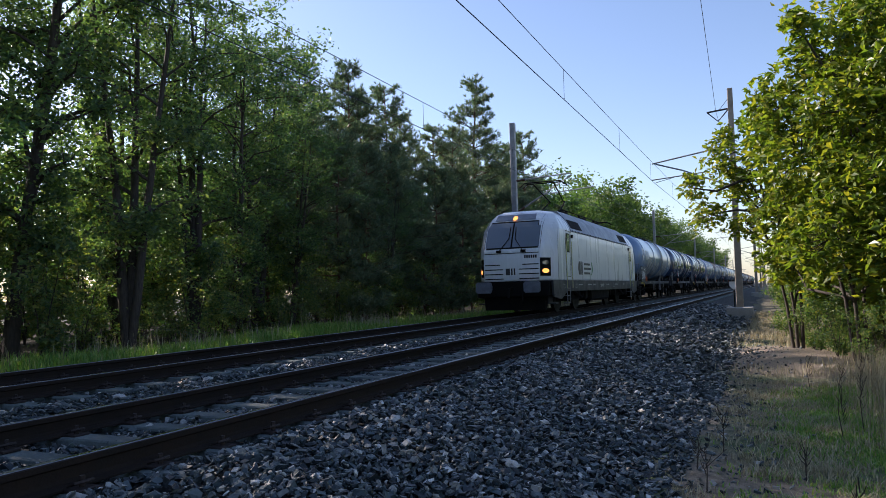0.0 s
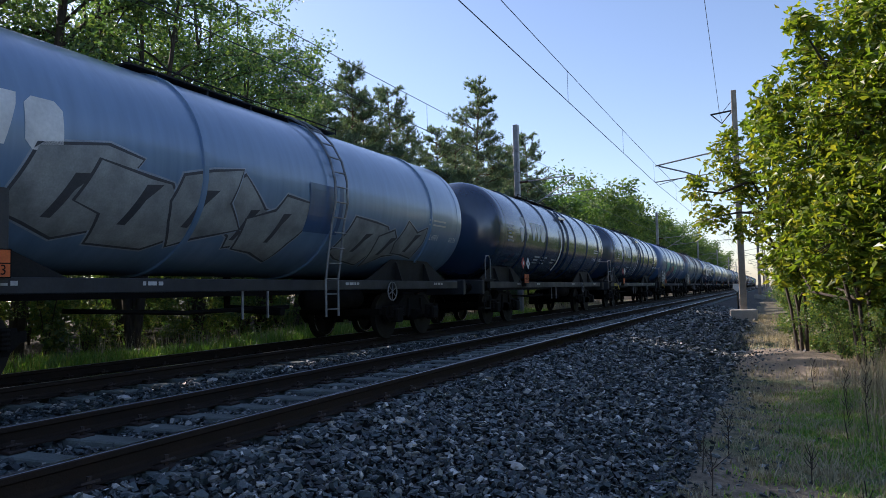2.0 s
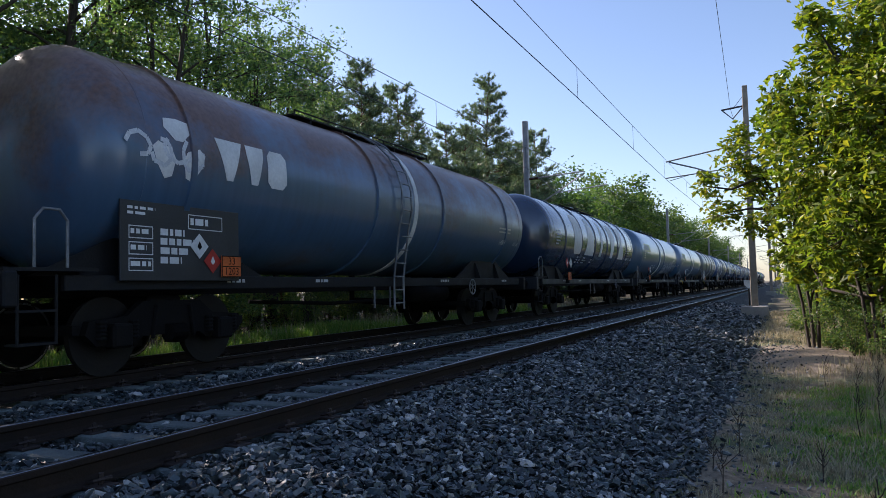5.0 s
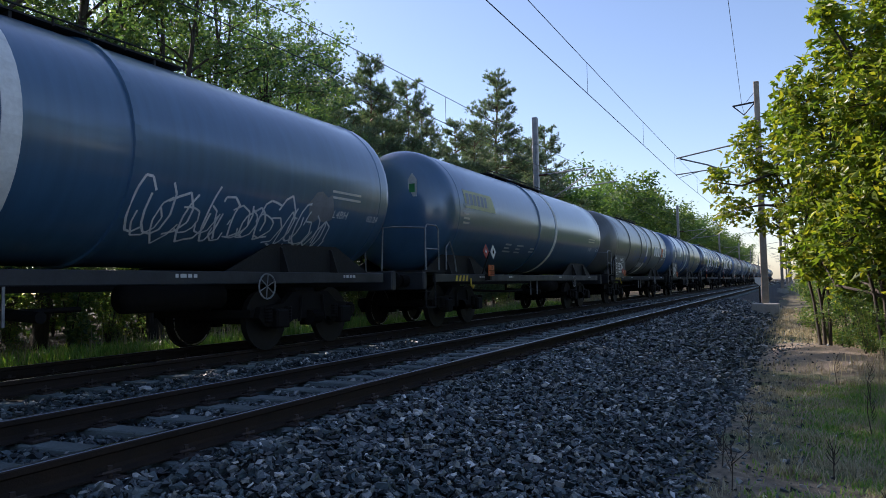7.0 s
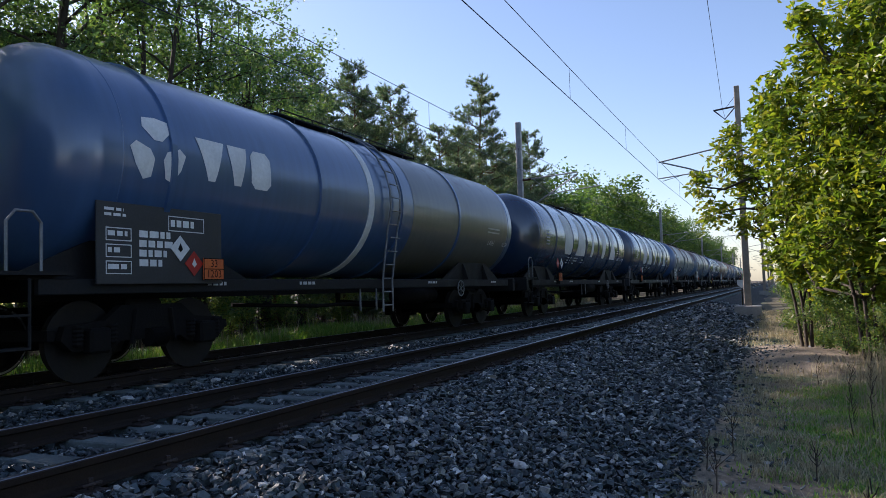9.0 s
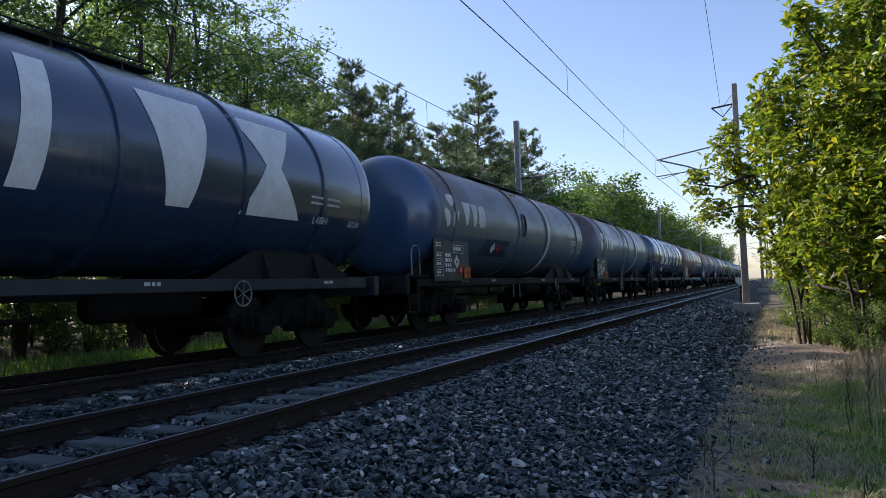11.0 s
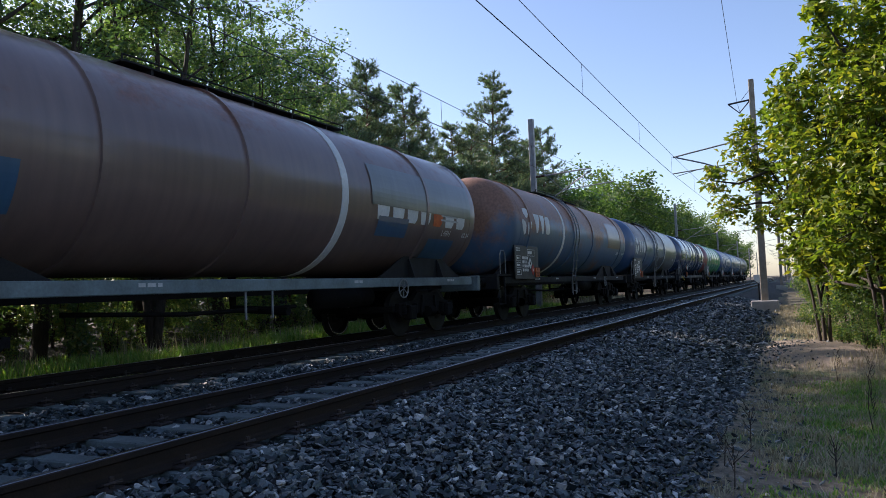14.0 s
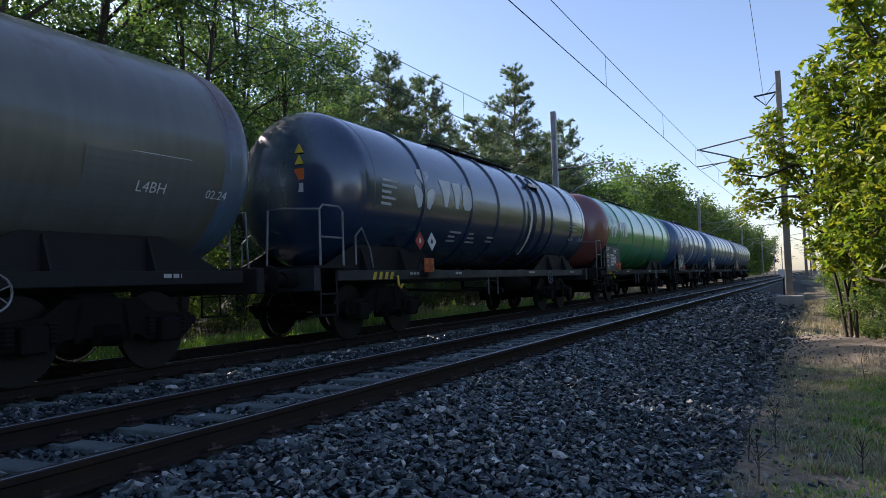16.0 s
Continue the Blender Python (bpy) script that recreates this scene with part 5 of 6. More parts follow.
def loco():
    t = thing("electric_locomotive", "white electric locomotive with grey roof, headlights lit, leading the train", "locomotive")
    H = 9.3
    # horizontal slices: height, half width, how far the nose lies back
    LV = [(1.2, 1.48, 0.06), (1.25, 1.5, 0.03), (1.5, 1.505, 0.0), (2.05, 1.505, 0.03), (2.3, 1.505, 0.07), (2.45, 1.505, 0.12), (2.9, 1.5, 0.34), (3.13, 1.49, 0.46), (3.28, 1.44, 0.55), (3.5, 1.32, 0.7), (3.72, 1.16, 0.95), (3.86, 0.95, 1.4), (3.93, 0.62, 2.3)]

    def level(z):
        zs = [v[0] for v in LV]
        return float(np.interp(z, zs, [v[1] for v in LV])), float(np.interp(z, zs, [v[2] for v in LV]))

    def bow(x, w):
        u = min(1.0, abs(x) / w)
        return 0.12 * u ** 2 + (0.75 * ((u - 0.7) / 0.3) ** 1.25 if u > 0.7 else 0)

    def nose(x, z, out=0.0):
        w, off = level(z)
        return -H + off + bow(x, w) - out
    us = [-1, -0.97, -0.92, -0.85, -0.76, -0.7, -0.5, -0.25, 0, 0.25, 0.5, 0.7, 0.76, 0.85, 0.92, 0.97, 1]
    bm = bmesh.new()
    rows = []
    for z, w, off in LV:
        front = [(u * w, -H + off + bow(u * w, w), z) for u in us]
        rows.append([bm.verts.new(p) for p in front] + [bm.verts.new((p[0], -p[1], z)) for p in front[::-1]])
    for a, b in zip(rows, rows[1:]):
        for k in range(len(a)):
            j = (k + 1) % len(a)
            bm.faces.new((a[k], a[j], b[j], b[k]))
    bm.faces.new(rows[-1]), bm.faces.new(rows[0][::-1])
    bmesh.ops.recalc_face_normals(bm, faces=bm.faces)
    body = part("body", bm, M_LWHITE, t)
    # grey roof with shoulder louvres
    bm = prism(bmesh.new(), [(-1.5, 3.1), (-1.515, 3.15), (-1.24, 3.68), (-0.95, 3.96), (0.95, 3.96), (1.24, 3.68), (1.515, 3.15), (1.5, 3.1)], "y", -6.35, 6.35)
    roof = part("roof", bm, M_LROOF, t, "grey roof panels")
    for y in (-5.2, 5.2):
        for s in (-1, 1):
            bm = bmesh.new()
            prism(bm, [(s * 1.46, 3.25), (s * 1.28, 3.6), (s * 1.295, 3.61), (s * 1.475, 3.26)], "y", y - 0.95, y + 0.95)
            part("louvre", bm, M_BLACK, roof)
    bm = bmesh.new()
    for k in range(24):
        y = -6.1 + 0.53 * k
        lathe(bm, [(y - 0.03, 0.001), (y - 0.03, 0.025), (y + 0.03, 0.025), (y + 0.03, 0.001)], 6, 1.515, 3.14)
    part("bolt_row", bm, M_BLACK, roof)
    bm = bmesh.new()
    for y, l, hh in ((-1.5, 1.2, 0.18), (0.6, 0.7, 0.26), (2.1, 1.4, 0.16)):
        box(bm, -0.5, 0.5, y - l / 2, y + l / 2, 4.0, 4.0 + hh, 0.03)
    for y in (-3.2, -2.4, 0.0, 1.2, 3.2, 4.1):
        tube(bm, [(0.35, y, 4.0), (0.35, y, 4.34)], 0.06, 8)
    tube(bm, [(0.35, -3.2, 4.34), (0.35, 4.1, 4.34)], 0.025, 6)
    part("roof_gear", bm, M_BLACK, roof)
    # nose: windscreen, stripes, lamps
    def on_nose(x0, x1, z0, z1, out, nx=8, nz=5, slant=0.0):
        b2 = bmesh.new()
        g = [[b2.verts.new((x, nose(x, z, out), z)) for x in (x0 + (x1 - x0) * i / nx for i in range(nx + 1))] for z in (z0 + (z1 - z0) * j / nz for j in range(nz + 1))]
        for j in range(nz):
            for i in range(nx):
                b2.faces.new((g[j][i], g[j][i + 1], g[j + 1][i + 1], g[j + 1][i]))
        return b2
    for e in (1, -1):
        cab = body
        group = []

        def put(name, b2, m, label="", parent=cab):
            if e < 0:
                bmesh.ops.rotate(b2, verts=b2.verts, cent=(0, 0, 0), matrix=Matrix.Rotation(math.pi, 3, "Z"))
            return part(name, b2, m, parent, label)
        put("windscreen_surround", on_nose(-1.07, 1.07, 2.38, 3.42, 0.008, 14, 8), M_BLACK)
        put("windscreen", on_nose(-1.02, -0.03, 2.43, 3.37, 0.016), M_GLASS, "dark curved windscreen pane")
        put("windscreen", on_nose(0.03, 1.02, 2.43, 3.37, 0.016), M_GLASS, "dark curved windscreen pane")
        put("brow", on_nose(-1.0, 1.0, 3.45, 3.74, 0.012), M_LROOF, "grey brow above the windscreen")
        for s in (-1, 1):
            b2 = tube(bmesh.new(), [(s * 0.45, nose(s * 0.45, 2.3, 0.05), 2.3), (s * 0.12, nose(0.12, 2.75, 0.05), 2.75), (s * 0.1, nose(0.1, 3.2, 0.05), 3.2)], 0.014, 5)
            box(b2, *sorted((s * 0.38, s * 0.55)), nose(0.5, 2.3, 0.09), nose(0.5, 2.3, -0.02), 2.24, 2.33)
            put("wiper", b2, M_BLACK)
            for k in range(4):
                put("grille_line", on_nose(*sorted((s * (0.3 if k < 3 else 0.42), s * 1.02)), 1.27 + 0.17 * k, 1.305 + 0.17 * k, 0.008, 6, 1), M_BLACK)
            lamp = put("headlight_housing", on_nose(*sorted((s * 1.07, s * 1.34)), 1.36, 2.02, 0.012, 8, 4), M_BLACK, "black headlight housing")
            for z, m, nm in ((1.55, M_LAMP, "lamp"), (1.85, M_LENS, "lens")):
                b2 = bmesh.new()
                c = (s * 1.22, nose(s * 1.22, z, 0.03), z)
                vs = [b2.verts.new((c[0] + 0.085 * math.cos(a), nose(c[0] + 0.085 * math.cos(a), z, 0.03), c[2] + 0.085 * math.sin(a))) for a in (2 * math.pi * k / 14 for k in range(14))]
                b2.faces.new(vs)
                put(nm, b2, m if e > 0 else M_LENS, parent=lamp)
        b2 = bmesh.new()
        b2.faces.new([b2.verts.new((0.09 * math.cos(a), nose(0, 3.54, 0.03) + 0.09 * math.sin(a) * 1.05, 3.54 + 0.09 * math.sin(a))) for a in (2 * math.pi * k / 14 for k in range(14))])
        put("top_lamp", b2, M_LAMP if e > 0 else M_LENS)
        for k in range(6):
            put("number_bar", on_nose(0.5 + 0.08 * k, 0.555 + 0.08 * k, 2.02, 2.13, 0.008, 1, 1), M_BLACK)
        put("seam", on_nose(-1.04, 1.04, 2.2, 2.225, 0.006, 14, 1), M_BLACK)
        for x0, x1 in ((-0.2, -0.04), (0.0, 0.06), (0.1, 0.16)):
            put("nose_mark", on_nose(x0, x1, 1.42, 1.66, 0.009, 1, 1), M_BOARD)
        # doors
        for s in (-1, 1):
            x = s * 1.507
            b2 = bmesh.new()
            for a, b, c, d in ((-7.22, -7.2, 1.34, 3.1), (-6.56, -6.54, 1.34, 3.1), (-7.2, -6.56, 3.08, 3.1), (-7.2, -6.56, 1.34, 1.36), (-8.36, -8.345, 1.25, 3.1), (-6.4, -6.385, 1.25, 3.1)):
                box(b2, *sorted((x, x + s * 0.004)), a, b, c, d)
            put("door_seam", b2, M_BLACK)
            b2 = box(bmesh.new(), *sorted((x, x + s * 0.01)), -7.1, -6.66, 2.27, 3.0, 0.004)
            win = put("door_window", b2, M_BLACK, "black-framed door window")
            put("pane", box(bmesh.new(), *sorted((x + s * 0.011, x + s * 0.014)), -7.05, -6.71, 2.32, 2.95), M_GLASS, parent=win)
            put("door_rail", tube(tube(bmesh.new(), [(x + s * 0.05, -7.3, 0.9), (x + s * 0.05, -7.3, 2.7)], 0.014, 5), [(x + s * 0.05, -6.47, 0.9), (x + s * 0.05, -6.47, 2.7)], 0.014, 5), M_PALEYEL)
            put("side_lamp", box(bmesh.new(), *sorted((x, x + s * 0.06)), -6.35, -6.22, 2.85, 2.98, 0.01), M_BLACK)
            b2 = bmesh.new()
            for z in (0.32, 0.6, 0.88):
                box(b2, *sorted((s * 1.3, s * 1.5)), -7.1, -6.65, z, z + 0.03)
            for y in (-7.1, -6.65):
                tube(b2, [(s * 1.49, y, 0.3), (s * 1.49, y, 1.0)], 0.016, 5)
            put("door_step", b2, M_RAILING)
            # front corner steps, buffers
            b2 = bmesh.new()
            for z in (0.35, 0.65):
                frame = box(b2, *sorted((s * 1.2, s * 1.48)), -8.75, -8.35, z, z + 0.04)
            box(b2, *sorted((s * 1.18, s * 1.24)), -8.78, -8.32, 0.35, 1.0)
            put("corner_step", b2, M_LSKIRT)
            b2 = bmesh.new()
            lathe(b2, [(-H + 0.1, 0.15), (-H - 0.2, 0.15), (-H - 0.22, 0.1), (-H - 0.4, 0.1)], 14, s * 0.9, 0.98)
            prism(b2, [(s * 0.9 + a, 0.98 + b) for a, b in ((-0.3, -0.14), (-0.24, -0.2), (0.24, -0.2), (0.3, -0.14), (0.3, 0.14), (0.24, 0.2), (-0.24, 0.2), (-0.3, 0.14))], "y", -H - 0.4, -H - 0.46)
            put("buffer", b2, M_LBUFF, "rectangular grey buffer")
        put("buffer_beam", box(bmesh.new(), -1.35, 1.35, -H + 0.12, -H + 0.75, 0.62, 1.2, 0.04), M_BLACK)
        b2 = prism(bmesh.new(), [(-8.95, 0.14), (-8.75, 0.14), (-8.6, 0.65), (-9.0, 0.65)], "x", -1.15, 1.15)
        put("obstacle_deflector", b2, M_BLACK)
        put("coupling", tube(tube(bmesh.new(), [(0, -H + 0.1, 0.95), (0, -H - 0.3, 0.9), (0, -H - 0.35, 0.6)], 0.05, 6), [(0.4, -H + 0.1, 0.8), (0.45, -H - 0.15, 0.5), (0.3, -H + 0.05, 0.35)], 0.025, 6), M_BLACK)
    # skirt
    for s in (-1, 1):
        sk = part("skirt", prism(bmesh.new(), [(-9.0, 1.2), (-8.9, 0.62), (-7.9, 0.5), (-7.0, 0.78), (7.0, 0.78), (7.9, 0.5), (8.9, 0.62), (9.0, 1.2)], "x", s * 1.4, s * 1.475), M_LSKIRT, t, "dark grey skirt with small inscriptions")
        rnd = random.Random(5)
        bm = bmesh.new()
        for y in (-5.2, -3.6, -2.6, -1.0, 0.3, 2.4, 4.6):
            bars(bm, s * 1.484, y, 1.05, 1 if y != -1.0 else 2, rnd, 0.05, 0.02, 0.8)
        for y in (-7.6, -5.7, 2.0, 7.4):
            frame_box(bm, s * 1.484, y, y + 0.22, 0.9, 1.05)
        part("inscription", bm, M_MARKGREY, sk)
    # side markings
    bm = bmesh.new()
    x = 1.509
    for q in (((-5.35, 1.7), (-5.2, 1.97), (-4.9, 1.97), (-4.9, 1.43), (-5.2, 1.43)), ((-4.84, 1.43), (-4.72, 1.43), (-4.72, 1.97), (-4.84, 1.97)), ((-4.67, 1.43), (-4.55, 1.43), (-4.55, 1.97), (-4.67, 1.97))):
        prism(bm, q, "x", x, x + 0.003)
    for k in range(3):
        box(bm, x, x + 0.003, -4.3, -3.2 + 0.2 * (k % 2), 1.45 + 0.19 * k, 1.54 + 0.19 * k)
    part("side_mark", bm, M_LSKIRT, body, "dark side emblem and lettering bars")
    bm = prism(bmesh.new(), [(-3.0, 1.42), (-2.86, 1.42), (-2.6, 1.7), (-2.86, 1.98), (-3.0, 1.98), (-2.76, 1.7)], "x", x, x + 0.003)
    part("side_mark", bm, M_DGREEN, body, "green chevron emblem")
    bm = bmesh.new()
    for y in (-6.38, 6.38):
        box(bm, 1.508, 1.512, y - 0.008, y + 0.008, 1.25, 3.1)
    part("panel_seam", bm, M_BLACK, body)
    # bogies
    for yb in (-4.75, 4.75):
        bm = box(bmesh.new(), -1.2, 1.2, yb - 2.2, yb + 2.2, 0.55, 0.75, 0.04)
        for s in (-1, 1):
            prism(bm, [(yb - 2.3, 0.75), (yb - 2.1, 0.5), (yb - 0.7, 0.42), (yb + 0.7, 0.42), (yb + 2.1, 0.5), (yb + 2.3, 0.75)], "x", s * 1.05, s * 1.18)
            for o in (-1.5, 1.5):
                box(bm, *sorted((s * 1.1, s * 1.34)), yb + o - 0.2, yb + o + 0.2, 0.42, 0.82, 0.05)
                for q in (-0.4, 0.4):
                    lathe_z(bm, s * 1.22, yb + o + q, 0.5, 0.8, 0.1)
            tube(bm, [(s * 1.3, yb - 0.9, 0.85), (s * 1.3, yb + 0.7, 0.5)], 0.06, 8)
            lathe_z(bm, s * 1.2, yb, 0.6, 1.0, 0.17)
        for o in (-1.5, 1.5):
            tube(bm, [(-0.9, yb + o, 0.62), (0.9, yb + o, 0.62)], 0.1, 8)
        bg = part("bogie", bm, M_BLACK, t, "black locomotive bogie")
        for o in (-1.5, 1.5):
            for s in (-1, 1):
                for me in WHEEL_L:
                    wq = part("wheel" if me is WHEEL_L[0] else "rim", me, None, bg)
                    wq.location, wq.rotation_euler = (s * 0.76, yb + o, 0.62), (0, 0, 0 if s < 0 else math.pi)
    part("transformer_case", box(bmesh.new(), -1.25, 1.25, -2.0, 2.0, 0.32, 0.95, 0.08), M_BLACK, t)
    # pantograph, raised to the wire
    bm = bmesh.new()
    for s in (-1, 1):
        tube(bm, [(s * 0.45, -3.9, 4.15), (s * 0.35, -2.6, 4.75)], 0.035, 6)
        tube(bm, [(s * 0.3, -2.6, 4.75), (s * 0.45, -4.7, 5.33)], 0.028, 6)
        tube(bm, [(s * 0.5, -4.2, 4.0), (s * 0.5, -4.2, 4.16)], 0.06, 8)
        tube(bm, [(s * 0.5, -3.2, 4.0), (s * 0.5, -3.2, 4.16)], 0.06, 8)
    box(bm, -0.6, 0.6, -4.3, -3.1, 4.14, 4.19)
    for y in (-4.9, -4.5):
        tube(bm, [(-0.98, y, 5.2), (-0.75, y, 5.37), (0.75, y, 5.37), (0.98, y, 5.2)], 0.025, 6)
    part("pantograph", bm, M_BLACK, t, "raised single-arm pantograph")
    bm = bmesh.new()
    for s in (-1, 1):
        tube(bm, [(s * 0.45, 3.9, 4.12), (s * 0.35, 2.6, 4.2), (s * 0.45, 4.7, 4.3)], 0.03, 6)
    box(bm, -0.6, 0.6, 3.1, 4.3, 4.08, 4.12)
    for y in (4.9, 4.5):
        tube(bm, [(-0.98, y, 4.2), (-0.75, y, 4.34), (0.75, y, 4.34), (0.98, y, 4.2)], 0.025, 6)
    part("pantograph", bm, M_BLACK, t, "folded single-arm pantograph")
    return t


TRAIN.insert(0, (loco(), 34.48))


# ---- trees, shrubs, grass ----
def limb_tubes(lines, seg=5):
    """Tapered limbs from polylines with radii: list of (points (n,3), radii (n))."""
    V, F, base = [], [], 0
    for P, Rr in lines:
        n = len(P)
        d = np.gradient(P, axis=0)
        d /= np.linalg.norm(d, axis=1)[:, None] + 1e-9
        a = np.cross(d, [0.31, 0.22, 0.93])
        a /= np.linalg.norm(a, axis=1)[:, None] + 1e-9
        b = np.cross(d, a)
        th = np.linspace(0, 2 * np.pi, seg, endpoint=False)
        ring = P[:, None, :] + Rr[:, None, None] * (a[:, None, :] * np.cos(th)[None, :, None] + b[:, None, :] * np.sin(th)[None, :, None])
        V.append(ring.reshape(-1, 3))
        i = base + (np.arange(n - 1)[:, None] * seg + np.arange(seg)).ravel()
        j = base + (np.arange(n - 1)[:, None] * seg + (np.arange(seg) + 1) % seg).ravel()
        F.append(np.stack([i, j, j + seg, i + seg], 1))
        base += n * seg
    return np.concatenate(V), np.concatenate(F)


def leaf_quads(C, size, g, droop=0.3, aspect=0.55):
    """A folded leaf at each place: two faces off one midrib, any way round."""
    n = len(C)
    d = g.normal(size=(n, 3))
    d[:, 2] = d[:, 2] * 0.6 - droop
    d /= np.linalg.norm(d, axis=1)[:, None]
    u = g.normal(size=(n, 3)) + [0, 0, 0.8]
    s = np.cross(d, u)
    s /= np.linalg.norm(s, axis=1)[:, None] + 1e-9
    L = size * g.uniform(0.6, 1.35, n)[:, None]
    up = np.cross(s, d)
    tip, mid = C + d * L, C + d * L * 0.45
    v = np.stack([C, mid + s * L * aspect * 0.5 + up * L * 0.12, tip, mid - s * L * aspect * 0.5 + up * L * 0.12], 1).reshape(-1, 3)
    i = np.arange(n)[:, None] * 4
    return v, i + np.array([[0, 1, 2, 3]])


def grow(seed, height, crown_r, crown_base, limbs, twigs, per_twig, leaf, trunk_r=0.16, lean=(0, 0), spread=0.28, stems=1, up=0.55):
    """A broadleaf: stems, rising limbs, twigs and leaves about the twigs. Returns wood lines and leaf places."""
    g = np.random.default_rng(seed)
    lines, C, twl = [], [], []
    for st in range(stems):
        a = g.uniform(0, 6.28)
        off = np.array([math.cos(a), math.sin(a), 0]) * (0.0 if stems == 1 else crown_r * 0.45)
        n = 9
        t = np.linspace(0, 1, n)
        P = np.stack([t * (lean[0] + off[0]), t * (lean[1] + off[1]), t * height * g.uniform(0.86, 1.0)], 1)
        P[1:, :2] += np.cumsum(g.normal(0, 0.05 * crown_r * 0.3, (n - 1, 2)), 0)
        r = trunk_r * g.uniform(0.75, 1) / math.sqrt(stems) * (1 - 0.88 * t)
        lines.append((P, r))
        for k in range(limbs // stems):
            h = crown_base + (1 - crown_base) * (k + g.uniform(0, 1)) / (limbs // stems)
            h = min(h, 0.97)
            p0 = np.array([np.interp(h, t, P[:, i]) for i in range(3)])
            az = k * 2.4 + g.uniform(-0.5, 0.5)
            # fullest a third of the way up the crown
            q = (h - crown_base) / (1 - crown_base)
            reach = crown_r * (0.35 + 0.65 * math.sin(math.pi * min(1, 0.25 + 0.8 * (1 - q)))) * g.uniform(0.6, 1.15)
            m = 6
            s = np.linspace(0, 1, m)
            rise = up * reach * g.uniform(0.5, 1.3)
            B = p0 + np.stack([np.cos(az) * reach * s, np.sin(az) * reach * s, rise * s ** 0.8 - 0.18 * reach * s ** 2.5], 1)
            B[1:] += np.cumsum(g.normal(0, 0.045 * reach, (m - 1, 3)), 0)
            rb = np.interp(h, t, r) * 0.55
            lines.append((B, np.maximum(rb * (1 - 0.9 * s), 0.006)))
            for w in range(twigs):
                f = g.uniform(0.3, 1.0)
                b0 = np.array([np.interp(f, s, B[:, i]) for i in range(3)])
                dv = g.normal(size=3) * [1, 1, 0.55] + [math.cos(az) * 0.6, math.sin(az) * 0.6, 0.15]
                dv *= reach * 0.33 * g.uniform(0.5, 1.3) / np.linalg.norm(dv)
                if w % 3 == 0:
                    twl.append((b0 + np.linspace(0, 1, 3)[:, None] * dv, np.array([0.011, 0.007, 0.003])))
                k2 = g.uniform(0.1, 1.1, per_twig)[:, None]
                C.append(b0 + k2 * dv + g.normal(0, spread * 0.35, (per_twig, 3)))
    C = np.concatenate(C)
    return lines, twl, C[C[:, 2] > 0.15], g


TREE_KINDS = {}


def make_tree(key, name, label, wood, leafm, seed, *args, group="", droop=0.3, **kw):
    lines, twl, C, g = grow(seed, *args, **kw)
    t = thing(name, label, "tree" if name != "shrub" else "shrub", group)
    v, f = limb_tubes(lines)
    v2, f2 = limb_tubes(twl, 3)
    part("trunk", mesh_np("trunk", np.concatenate([v, v2]), np.concatenate([f, f2 + len(v)]), wood, True), None, t)
    v, f = leaf_quads(C, args[6], g, droop)
    part("crown", mesh_np("crown", v, f, leafm), None, t)
    TREE_KINDS[key] = [t, False]
    return t


